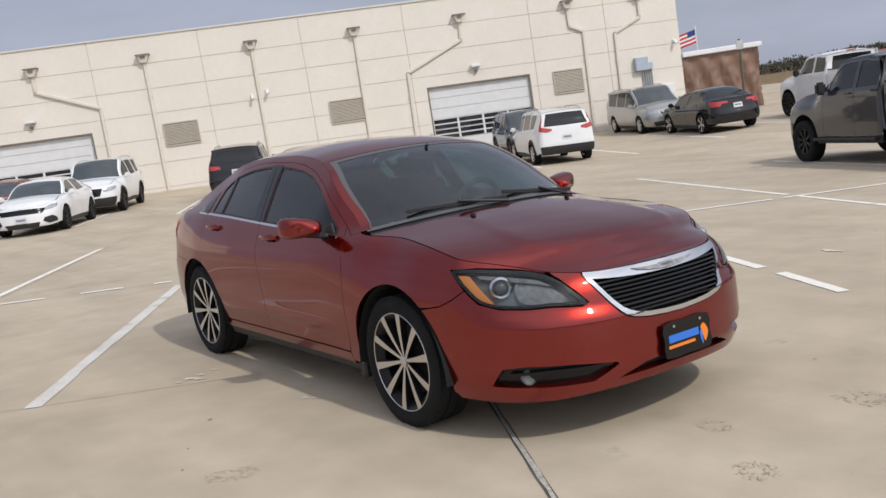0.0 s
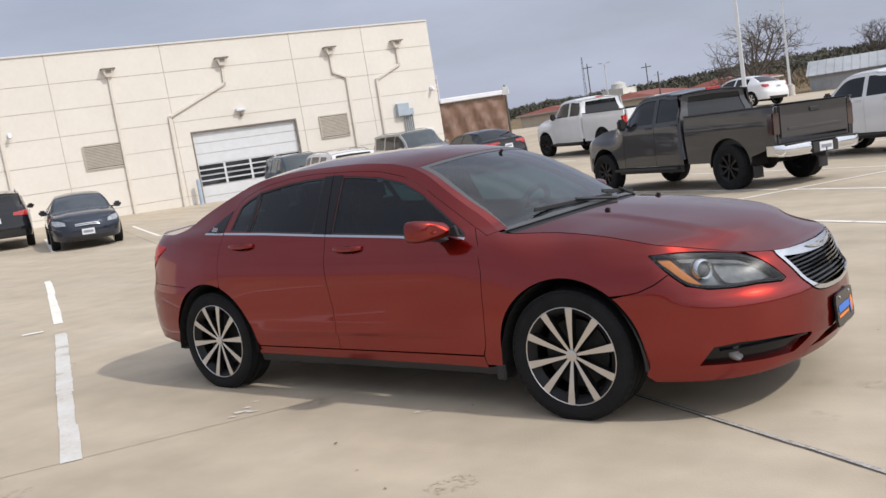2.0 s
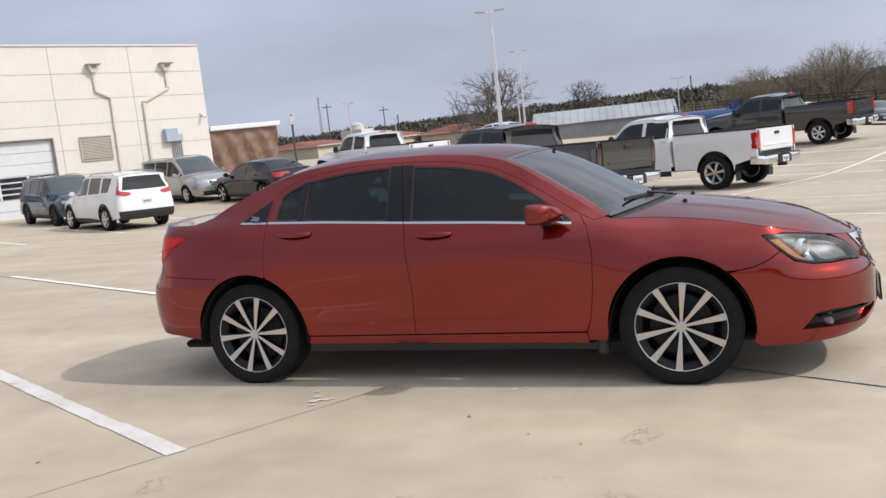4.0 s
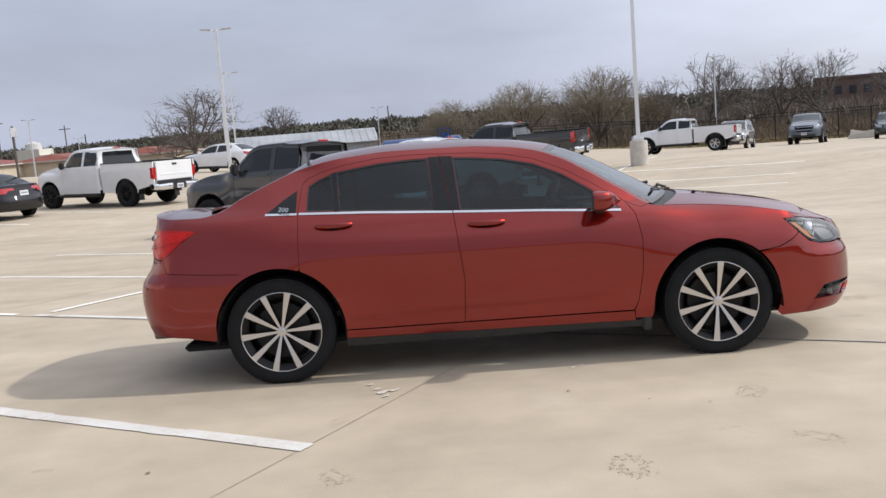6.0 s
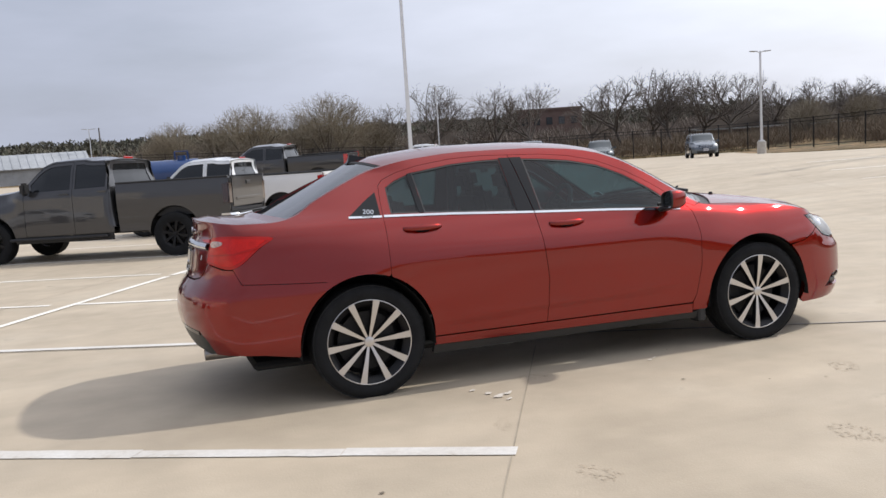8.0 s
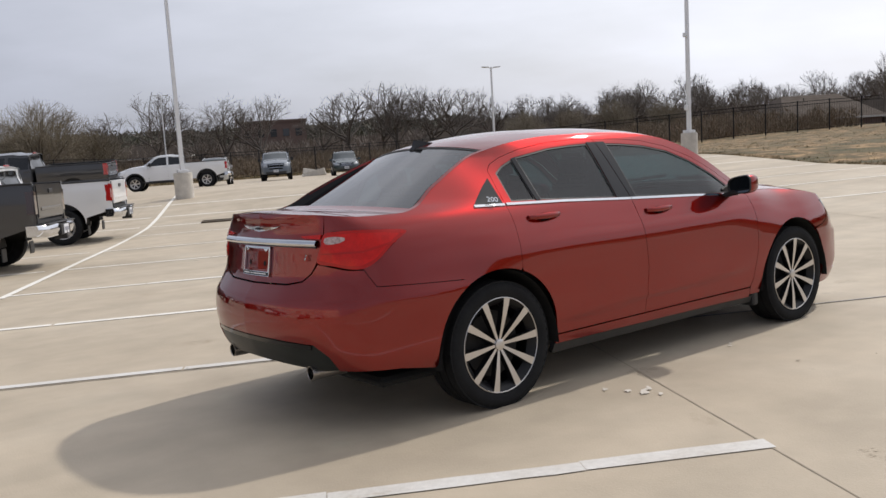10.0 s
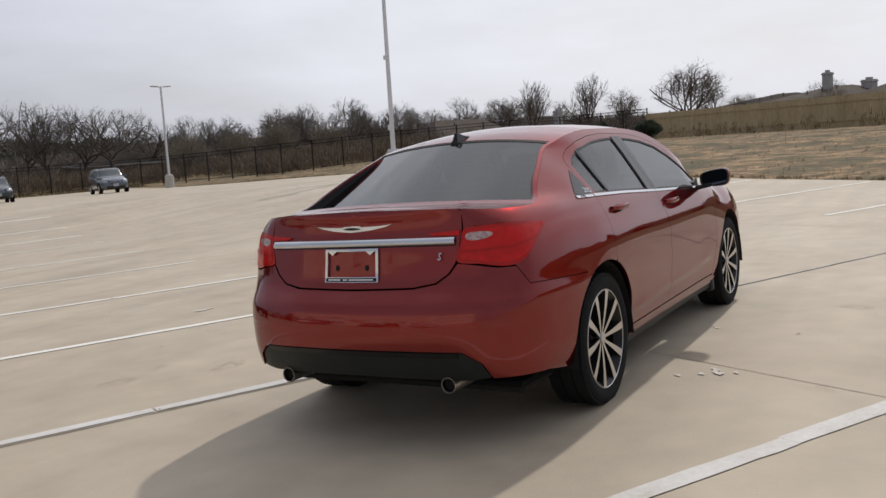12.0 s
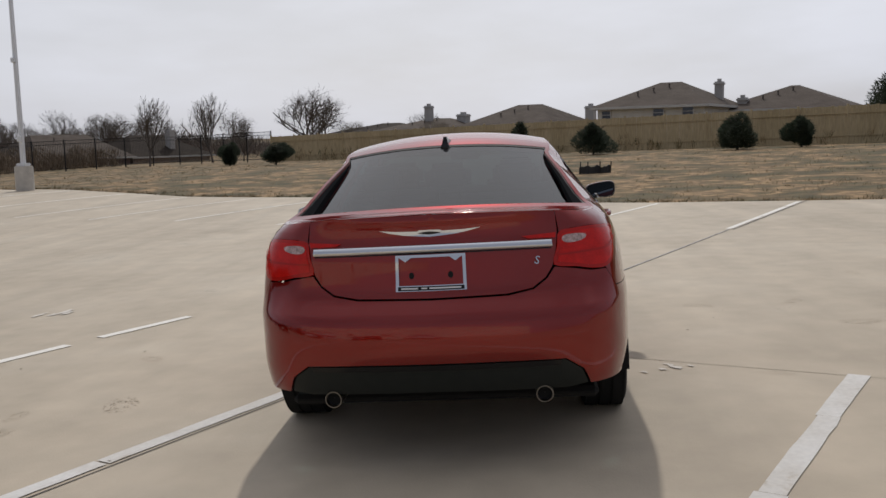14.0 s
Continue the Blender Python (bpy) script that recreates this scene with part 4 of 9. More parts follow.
for k in (-1, 1):
    w = [(k * 0.604, 1.008), (k * 0.43, 0.999), (k * 0.46, 0.988), (k * 0.598, 0.985)]
    panel("lamp_wedge", [w], rear, LENS_RED, boot, 0.03, 0, 0.006, 0.008, "red inner tail lamp")
wing_half = [(0.235, 1.052), (0.16, 1.046), (0.06, 1.044), (0.05, 1.049), (0.0, 1.05), (0.0, 1.019), (0.05, 1.022), (0.12, 1.028), (0.19, 1.040)]
em = wing_half[:5] + [(-u, z) for u, z in reversed(wing_half[:4])] + [(-u, z) for u, z in reversed(wing_half[6:])] + wing_half[5:]
panel("wing_emblem", [em], rear, CHROME, boot, 0.02, 0, 0.008, 0.010, "winged chrome emblem")
panel("emblem_centre", [smooth_loop([(0.055, 1.036), (0.0, 1.043), (-0.055, 1.036), (0.0, 1.029)], 4)], rear, BLACK_GLOSS, boot, 0.02, 0, 0.004, 0.013)
fr_o = [(0.160, 0.943), (-0.160, 0.943), (-0.160, 0.787), (0.160, 0.787)]
fr_i = [(0.146, 0.932), (-0.146, 0.932), (-0.146, 0.812), (0.146, 0.812)]
frame_ob = panel("plate_frame", [fr_o, fr_i], rear, CHROME, boot, 0.03, 0, 0.01, 0.012, "chrome plate frame with dark lettered band")
panel("plate_band", [[(0.15, 0.808), (-0.15, 0.808), (-0.15, 0.790), (0.15, 0.790)]], rear, BLACK_GLOSS, frame_ob, 0.03, 0, 0.002, 0.0145)
for u0, u1 in ((0.135, 0.06), (0.045, 0.02), (0.01, -0.135)):
    panel("print_bar", [[(u0, 0.802), (u1, 0.802), (u1, 0.796), (u0, 0.796)]], rear, PLATE_WHITE, frame_ob, 0.03, 0, 0.001, 0.0162)
for u, z in ((0.115, 0.918), (-0.115, 0.918)):
    panel("plate_tab", [[(u - 0.03, 0.934), (u + 0.03, 0.934), (u, z - 0.004)]], rear, CHROME, frame_ob, 0.03, 0, 0.002, 0.012)
# dark discs on the boot paint the shade of two open screw holes
for u in (0.09, -0.09):
    panel("screw_hole_shade", [[(u + 0.012 * math.cos(a), 0.855 + 0.015 * math.sin(a)) for a in np.linspace(0, 2 * math.pi, 10)[:-1]]], rear, DARK_CAVITY, boot, 0.02, 0, 0, 0.002)
lettering("trim_badge", "S", 0.046, CHROME, boot, Matrix.Translation((-2.272, -0.462, 0.895)) @ pose(0, 0, 0, 82, 0, -90 - 12) @ SLANT)
for k in (-1, 1):
    bm = spun([(0.032, 0.004), (0.034, 0.0), (0.037, 0.0), (0.039, 0.006), (0.039, 0.2), (0.033, 0.2), (0.032, 0.012)], 20)
    pipe = part("exhaust_tip", bm, PIPE, car, "round sooty exhaust tip", True)
    pipe.matrix_local = pose(-2.305, k * 0.470, 0.310, 0, 0, -90)
    # a dark disc just inside the tip paints the pipe's unlit depth
    bm = spun([(0.001, 0.03), (0.0335, 0.03)], 16)
    ob = part("pipe_dark", bm, DARK_CAVITY, pipe)
bm = bmesh.new()
block(bm, 0.5, 1.0, 0.14, pose(-1.90, 0, 0.40), 0.03, 2)
part("silencer", bm, STEEL_DARK, car)

# nose: bumper with pockets, grille
top_edge = [(0.665, K(0.665)), (0.60, K(0.60)), (0.54, K(0.54)), (0.497, K(0.497) - 0.002), (0.487, 0.744), (0.42, 0.664), (0.358, 0.588), (0.33, 0.566), (0.29, 0.550), (0.21, 0.537), (0.1, 0.530), (0.0, 0.528)]
under = [(1.319, 0.6485), (1.249, 0.6605), (1.169, 0.6935), (1.101, 0.7365), (1.085, 0.722), (1.026, 0.675), (0.921, 0.650), (0.792, 0.643), (0.67, 0.645), (0.525, 0.634), (0.492, 0.648), (0.548, 0.705), (0.617, 0.757), (0.655, 0.777)]
low = [(0.0, 0.250), (0.25, 0.246), (0.45, 0.236), (0.69, 0.218), (0.995, 0.204), (1.225, 0.205)] + xs(arc(AF, AZ, 0.405, -14, 48, 14))
half = low + under + top_edge
pocket = [(1.000, 0.292), (0.927, 0.380), (0.812, 0.393), (0.60, 0.388), (0.40, 0.368), (0.393, 0.358), (0.514, 0.294), (0.684, 0.291)]
intake = [(0.385, 0.288), (0.25, 0.336), (0.12, 0.350), (0.0, 0.352), (0.0, 0.300), (0.15, 0.296)]
intake_full = intake[:4] + [(-u, z) for u, z in reversed(intake[:3])] + [(-0.15, 0.296), (0.0, 0.300), (0.15, 0.296)]
panel("front_bumper", [half + [(-u, z) for u, z in reversed(half[1:-1])], pocket, [(-u, z) for u, z in pocket], intake_full], front, RED, car, 0.028, 0.002, 0.03)
panel("lower_intake", [shrink(dense(intake_full, 0.05), -0.01)], front, DARK_CAVITY, car, 0.05, 0, 0, -0.035, "dark lower air intake")
g_out = [(0.492, 0.756), (0.484, 0.742), (0.418, 0.664), (0.356, 0.590), (0.329, 0.569), (0.288, 0.553), (0.21, 0.540), (0.1, 0.533), (0.0, 0.531)]
g_in = [(0.452, 0.738), (0.390, 0.664), (0.332, 0.600), (0.306, 0.585), (0.270, 0.572), (0.20, 0.561), (0.1, 0.555), (0.0, 0.553)]
gt = [(u, K(u) - 0.004) for u in np.linspace(0, 0.49, 12)]
go = gt + g_out + [(-u, z) for u, z in reversed(g_out[:-1])] + [(-u, z) for u, z in reversed(gt[1:])]
gi_top = [(u, 0.716 + 0.022 * (u / 0.452) ** 2) for u in np.linspace(0, 0.44, 12)]
gi = gi_top + g_in + [(-u, z) for u, z in reversed(g_in[:-1])] + [(-u, z) for u, z in reversed(gi_top[1:])]
grille = panel("grille_frame", [go, gi], front, CHROME, car, 0.025, 0.001, 0.03, 0.006, "bright chrome grille surround")
panel("grille_back", [shrink(dense(gi, 0.04), -0.02)], front, DARK_CAVITY, car, 0.05, 0, 0, -0.06)
for i in range(9):
    z = 0.575 + i * 0.0185
    half_w = float(np.interp(z, [0.553, 0.561, 0.572, 0.585, 0.60, 0.664, 0.738], [0.05, 0.2, 0.27, 0.306, 0.332, 0.39, 0.452])) - 0.004
    strip("grille_slat", [(-half_w, z - 0.004), (-half_w / 2, z - 0.001), (0, z), (half_w / 2, z - 0.001), (half_w, z - 0.004)], front, 0.0075, BLACK_GLOSS, grille, -0.006, "", 30, 0.035)
em2 = [(u * 0.95, 0.742 + (z - 1.045) * 0.9) for u, z in em]
panel("wing_emblem", [em2], front, LAMP_SILVER, grille, 0.02, 0, 0.006, 0.012, "winged chrome emblem")
panel("emblem_centre", [smooth_loop([(0.042, 0.735), (0.0, 0.740), (-0.042, 0.735), (0.0, 0.730)], 4)], front, LAMP_EYE, grille, 0.02, 0, 0.003, 0.015)
pl = smooth_loop([(0.152, 0.482), (0.0, 0.486), (-0.152, 0.482), (-0.155, 0.405), (-0.152, 0.328), (0, 0.325), (0.152, 0.328), (0.155, 0.405)], 2)


def flat_plate(u, z):
    u, z = np.asarray(u, float), np.asarray(z, float)
    return np.stack([2.487 - 0.05 * (z - 0.40), u, z], -1)


plate = panel("front_plate", [pl], flat_plate, BLACK_GLOSS, car, 0.03, 0, 0.012, 0, "black dealer plate with blue and orange print")
panel("print_bar", [[(0.075, 0.43), (-0.13, 0.43), (-0.13, 0.395), (0.075, 0.395)]], flat_plate, PLATE_BLUE, plate, 0.03, 0, 0.001, 0.002)
panel("print_bar", [[(0.045, 0.383), (-0.135, 0.383), (-0.135, 0.369), (0.045, 0.369)]], flat_plate, PLATE_ORANGE, plate, 0.03, 0, 0.001, 0.002)
panel("print_shape", [smooth_loop([(0.14, 0.40), (0.115, 0.44), (0.09, 0.425), (0.10, 0.39), (0.115, 0.355)], 3)], flat_plate, PLATE_ORANGE, plate, 0.02, 0, 0.001, 0.002)
panel("print_shape", [smooth_loop([(0.095, 0.42), (0.08, 0.40), (0.088, 0.36), (0.10, 0.345), (0.098, 0.38)], 3)], flat_plate, PLATE_BLUE, plate, 0.02, 0, 0.001, 0.0025)
for u in (0.09, -0.09):
    bm = bmesh.new()
    rod(bm, (2.478, u, 0.468), (2.488, u, 0.468), 0.008, 0.007, 10)
    part("plate_screw", bm, CHROME, plate)

# a small sticker in the screen's corner
panel("screen_sticker", [[(S_W0 + 0.05, 0.7 * 0.80), (S_W0 + 0.10, 0.7 * 0.80), (S_W0 + 0.10, 0.7 * 0.86), (S_W0 + 0.05, 0.7 * 0.86)]], lid, PAPER, screen, 0.03, 0, 0.001, -0.008, "small pale sticker")
# antenna, wipers, washers
bm = bmesh.new()
fin = [(-1.105, 0.002), (-1.15, 0.018), (-1.195, 0.042), (-1.222, 0.050), (-1.232, 0.018), (-1.245, 0.0)]
roof_mid = HERO.lid(np.array([SX(x + 0.06) for x, _ in fin]), np.zeros(6))[:, 2]
v = [[bm.verts.new((x, s * (0.024 if h < 0.01 else 0.006 + 0.014 * (1 - h / 0.06)), zr + h)) for (x, h), zr in zip(fin, roof_mid)] for s in (-1, 1)]
base = [[bm.verts.new((x, s * 0.026 * (0.4 if i == 0 else 1), zr - 0.03)) for i, ((x, h), zr) in enumerate(zip(fin, roof_mid))] for s in (-1, 1)]
for i in range(5):
    bm.faces.new((v[0][i], v[0][i + 1], v[1][i + 1], v[1][i]))
    bm.faces.new((v[0][i], base[0][i], base[0][i + 1], v[0][i + 1]))
    bm.faces.new((v[1][i], v[1][i + 1], base[1][i + 1], base[1][i]))
bm.faces.new((v[0][5], v[1][5], base[1][5], base[0][5]))
bmesh.ops.recalc_face_normals(bm, faces=bm.faces)
part("antenna_fin", bm, BLACK_GLOSS, car, "dark shark-fin antenna")
for y0, y1 in ((0.62, 0.05), (0.02, -0.52)):
    bm = bmesh.new()
    q0 = Vector(HERO.lid(np.array([S_W0 + 0.02]), np.array([y0 / 0.73]))[0]) + Vector((0.03, 0, 0.018))
    q1 = Vector(HERO.lid(np.array([S_W0 + 0.07]), np.array([y1 / 0.73]))[0]) + Vector((0.012, 0, 0.016))
    base_p = Vector((q0.x + 0.04, y0 - 0.02, q0.z - 0.02))
    rod(bm, base_p, (q0 + q1) / 2 + Vector((0.012, 0, 0.018)), 0.011, 0.007, 8)
    wiper = part("wiper", bm, BLACK_PLASTIC, car, "black wiper arm")
    bm = bmesh.new()
    block(bm, 0.012, (q1 - q0).length, 0.022, Matrix.Translation((q0 + q1) / 2) @ (q1 - q0).to_track_quat("Y", "Z").to_matrix().to_4x4(), 0.003)
    part("wiper_blade", bm, BLACK_PLASTIC, wiper)
for y in (0.33, -0.33):
    bm = bmesh.new()
    q = Vector(HERO.lid(np.array([SX(1.22)]), np.array([y / 0.74]))[0])
    block(bm, 0.03, 0.024, 0.02, Matrix.Translation(q + Vector((0, 0, 0.006))), 0.006, 2)
    part("washer_jet", bm, BLACK_PLASTIC, car)
# inner shell, floor, cabin
for side in (-1, 1):
    def skin(s, z, side=side):
        return HERO.flank(s, z, side)
    lo = [(0.02, 0.30), (0.02, 0.70)] + [(s, min(0.93, K(s) - 0.05)) for s in np.linspace(0.1, END - 0.1, 30)] + [(END - 0.02, 0.72), (END - 0.02, 0.36), (END - 0.7, 0.36)]
    lo += xs([(-1.82, 0.33)] + arc(AR, AZ, 0.43, 180, 0, 14) + [(-0.93, 0.24), (0.94, 0.24)] + arc(AF, AZ, 0.425, 180, 0, 14) + [(1.84, 0.25)]) + [(0.7, 0.26)]
    panel("inner_panel", [lo], skin, DARK_CAVITY, car, 0.09, 0, 0, -0.09)
bm = bmesh.new()
block(bm, 4.1, 1.45, 0.05, pose(0, 0, 0.24), 0.02)
part("underbody", bm, DARK_CAVITY, car)
panel("headliner", [strip_of_lid(S_W1 + 0.03, S_G0 - 0.02, (-0.95, -0.95), (0.95, 0.95))], lid, CABIN_LIGHT, car, 0.08, 0, 0, -0.04)
bm = bmesh.new()
block(bm, 2.6, 1.40, 0.04, pose(-0.3, 0, 0.40), 0.01)
part("cabin_floor", bm, CABIN, car)
bm = bmesh.new()
block(bm, 0.42, 1.38, 0.30, pose(0.86, 0, 0.80), 0.07, 3)
block(bm, 0.30, 0.40, 0.12, pose(0.72, 0.37, 0.93), 0.05, 3)
part("dashboard", bm, CABIN, car, "charcoal dashboard", True)
bm = bmesh.new()
block(bm, 0.62, 1.30, 0.04, pose(-1.62, 0, 1.03), 0.01)
part("parcel_shelf", bm, CABIN, car)
bm = spun([(0.155, 0.0), (0.165, 0.016), (0.18, 0.02), (0.192, 0.012), (0.195, 0.0), (0.19, -0.012), (0.178, -0.018), (0.163, -0.014), (0.155, 0.0)], 28)
block(bm, 0.32, 0.015, 0.05, Matrix(), 0.005)
block(bm, 0.10, 0.03, 0.12, Matrix(), 0.012, 2)
ob = part("steering_wheel", bm, CABIN, car, "", True)
ob.matrix_local = pose(0.50, 0.37, 0.97, 25, 0, 90)
bm = bmesh.new()
rod(bm, (0.75, 0.37, 0.88), (0.52, 0.37, 0.97), 0.03, 0.025)
part("steering_column", bm, CABIN, car)


def seat(x, y, w, name="seat"):
    bm = bmesh.new()
    block(bm, 0.52, w, 0.17, pose(x + 0.02, y, 0.56, 0, -4, 0), 0.06, 3)
    block(bm, 0.15, w * 0.96, 0.62, pose(x - 0.26, y, 0.88, 0, -14, 0), 0.06, 3)
    st = part(name, bm, CABIN, car, "charcoal cloth seat", True)
    ys = (y,) if w < 0.7 else (y - 0.38, y, y + 0.38)
    for yy in ys:
        bm = bmesh.new()
        block(bm, 0.11, 0.26, 0.17, pose(x - 0.37, yy, 1.235, 0, -10, 0), 0.045, 3)
        for k in (-0.06, 0.06):
            rod(bm, (x - 0.345, yy + k, 1.09), (x - 0.365, yy + k, 1.19), 0.007)
        part("headrest", bm, CABIN, st, "", True)


seat(0.12, 0.37, 0.52)
seat(0.12, -0.37, 0.52)
seat(-0.78, 0, 1.28, "rear_bench")
bm = bmesh.new()
block(bm, 0.03, 0.22, 0.07, pose(0.50, 0.0, 1.345, 0, 15, 0), 0.012, 2)
rod(bm, (0.52, 0, 1.36), (0.56, 0, 1.40), 0.01)
part("rear_view_mirror", bm, BLACK_PLASTIC, car)
bm = bmesh.new()
rod(bm, (-0.26, -0.66, 0.45), (-0.30, -0.56, 1.36), 0.04, 0.035, 8)
part("centre_pillar", bm, CABIN, car)
bm = bmesh.new()
rod(bm, (-0.26, 0.66, 0.45), (-0.30, 0.56, 1.36), 0.04, 0.035, 8)
part("centre_pillar", bm, CABIN, car)
# ---------------------------------------------------------------- ground materials
def mixed(name, stops, scale, detail=6, rough=0.9, bump=0.3, bump_scale=30.0, scale2=0.0, amount2=0.25, stretch=(1, 1, 1), spots=None, streaks=None, gloss=0.5):
    """A ground or wall surface: a ramp of colours over broad noise, a second fine noise, spots and relief."""
    m = bpy.data.materials.new(name)
    m.use_nodes = True
    n, l = m.node_tree.nodes, m.node_tree.links
    b = n["Principled BSDF"]
    b.inputs["Roughness"].default_value, b.inputs["Specular IOR Level"].default_value = rough, gloss
    geo, mp = n.new("ShaderNodeNewGeometry"), n.new("ShaderNodeMapping")
    mp.inputs["Scale"].default_value = stretch
    l.new(geo.outputs["Position"], mp.inputs["Vector"])
    no, ra = n.new("ShaderNodeTexNoise"), n.new("ShaderNodeValToRGB")
    no.inputs["Scale"].default_value, no.inputs["Detail"].default_value, no.inputs["Roughness"].default_value = scale, detail, 0.6
    l.new(mp.outputs["Vector"], no.inputs["Vector"])
    l.new(no.outputs["Fac"], ra.inputs["Fac"])
    el = ra.color_ramp.elements
    while len(el) < len(stops):
        el.new(0.5)
    for e, (p, c) in zip(el, stops):
        e.position, e.color = p, (*c, 1)
    src = ra.outputs["Color"]

    def multiply(fac_socket, lo, hi, f0=0.3, f1=0.7):
        nonlocal src
        r, x = n.new("ShaderNodeMapRange"), n.new("ShaderNodeMix")
        r.inputs["From Min"].default_value, r.inputs["From Max"].default_value = f0, f1
        r.inputs["To Min"].default_value, r.inputs["To Max"].default_value = lo, hi
        x.data_type, x.blend_type = "RGBA", "MULTIPLY"
        x.inputs["Factor"].default_value = 1
        l.new(fac_socket, r.inputs["Value"])
        l.new(src, x.inputs["A"])
        l.new(r.outputs["Result"], x.inputs["B"])
        src = x.outputs["Result"]

    if scale2:
        n2 = n.new("ShaderNodeTexNoise")
        n2.inputs["Scale"].default_value, n2.inputs["Detail"].default_value = scale2, 4
        l.new(mp.outputs["Vector"], n2.inputs["Vector"])
        multiply(n2.outputs["Fac"], 1 - amount2, 1 + amount2)
    if spots:
        n3 = n.new("ShaderNodeTexNoise")
        n3.inputs["Scale"].default_value, n3.inputs["Detail"].default_value, n3.inputs["Roughness"].default_value = spots[0], 5, 0.7
        l.new(mp.outputs["Vector"], n3.inputs["Vector"])
        multiply(n3.outputs["Fac"], 1, spots[1], spots[2], spots[2] + 0.09)
    if streaks:
        m2, n4 = n.new("ShaderNodeMapping"), n.new("ShaderNodeTexNoise")
        m2.inputs["Scale"].default_value = streaks[0]
        m2.inputs["Rotation"].default_value = (0, 0, -GRID)
        n4.inputs["Scale"].default_value, n4.inputs["Detail"].default_value = 1.0, 6
        l.new(geo.outputs["Position"], m2.inputs["Vector"])
        l.new(m2.outputs["Vector"], n4.inputs["Vector"])
        multiply(n4.outputs["Fac"], streaks[1], 1 + (1 - streaks[1]) * 0.4, 0.35, 0.65)
    l.new(src, b.inputs["Base Color"])
    nb, bp = n.new("ShaderNodeTexNoise"), n.new("ShaderNodeBump")
    nb.inputs["Scale"].default_value, nb.inputs["Detail"].default_value = bump_scale, 5
    bp.inputs["Strength"].default_value, bp.inputs["Distance"].default_value = bump, 0.02
    l.new(geo.outputs["Position"], nb.inputs["Vector"])
    l.new(nb.outputs["Fac"], bp.inputs["Height"])
    l.new(bp.outputs["Normal"], b.inputs["Normal"])
    return m


CONCRETE = mixed("lot_concrete", [(0.30, (0.408, 0.340, 0.250)), (0.52, (0.464, 0.390, 0.291)), (0.72, (0.506, 0.436, 0.335))], 0.55, 9, 0.72, 0.12, 90, 3.5, 0.07,
                 spots=(1.1, 0.62, 0.665), streaks=((0.12, 1.6, 1), 0.9))
GRASS = mixed("dry_grass", [(0.30, (0.058, 0.054, 0.019)), (0.43, (0.105, 0.080, 0.032)), (0.51, (0.15, 0.098, 0.040)), (0.555, (0.33, 0.212, 0.102)), (0.60, (0.16, 0.105, 0.044)), (0.74, (0.060, 0.064, 0.020))], 0.5, 9, 0.95, 0.9, 9, 2.2, 0.35, spots=(0.9, 1.5, 0.60))
WALL_PAINT = mixed("cream_wall_paint", [(0.3, (0.70, 0.655, 0.585)), (0.7, (0.74, 0.695, 0.625))], 0.5, 5, 0.8, 0.15, 140, 6, 0.02, streaks=None)
STRIPE_PAINT = mixed("worn_white_stripe", [(0.33, (0.44, 0.385, 0.31)), (0.40, (0.58, 0.55, 0.50)), (0.7, (0.68, 0.665, 0.63))], 3.5, 9, 0.7, 0.1, 120, 40, 0.06)
STRIPE_THIN = mixed("faded_white_stripe", [(0.28, (0.58, 0.52, 0.43)), (0.38, (0.76, 0.73, 0.66)), (0.7, (0.84, 0.81, 0.74))], 2.2, 9, 0.75, 0.1, 120, 40, 0.06)
SEAL_PALE = material("pale_joint_sealant", (0.40, 0.375, 0.345), 0.75, 0, 0, 0.35, 25, 0.3, 90)
SEALANT = material("joint_sealant", (0.085, 0.075, 0.062), 0.8, 0, 0, 0.5, 3, 0.3, 60)
HAIRLINE = material("saw_cut_joint", (0.34, 0.292, 0.222), 0.9, 0, 0, 0.3, 3)
PATCH_PALE = material("paint_fleck", (0.62, 0.575, 0.505), 0.8, 0, 0, 0.1, 30)
PATCH_DARK = material("dark_stain", (0.16, 0.135, 0.10), 0.85, 0, 0, 0.35, 12)
WHITE_POLE = material("white_pole_paint", (0.72, 0.73, 0.75), 0.4, 0, 0, 0.05, 3)
STEEL_PAINT = material("galvanised_grey", (0.42, 0.44, 0.46), 0.5, 0.5, 0, 0.1, 8)


def ground_z(a, b):
    z = lot_z(a, b)
    t = np.clip((a - 13.4) / 30.6, 0, 1)
    t = t * t * (3 - 2 * t) * 0.6 + t * 0.4
    z = z * (1 - t) + (0.87 - 0.0205 * np.clip(b, -60, 70)) * t
    ridge = np.clip((b - 150) / 160, 0, 1)
    z = z + 3.5 * ridge ** 2
    left = np.clip((-a - 60) / 200, 0, 1) * np.clip((b - 30) / 80, 0, 1)
    return z + 1.0 * left


LOT_B0, LOT_B1, LOT_A0, LOT_A1 = -60.0, 71.0, -75.0, 13.4
WALL_A, WALL_B1, WALL_FALL = -32.7, 15.97, 0.0148


def sheet(name, us, vs, height, mat, kind, label="", skip=None):
    verts = []
    ug, vg = np.meshgrid(us, vs, indexing="ij")
    z = height(ug, vg)
    x, y = E1.x * ug + E2.x * vg, E1.y * ug + E2.y * vg
    k = len(vs)
    verts = np.stack([x, y, z], -1).reshape(-1, 3)
    faces = [(i * k + j, (i + 1) * k + j, (i + 1) * k + j + 1, i * k + j + 1) for i in range(len(us) - 1) for j in range(k - 1)]
    ob = raw(name, verts, faces, mat, None, "", True)
    return tagged(ob, label, "", "", kind)


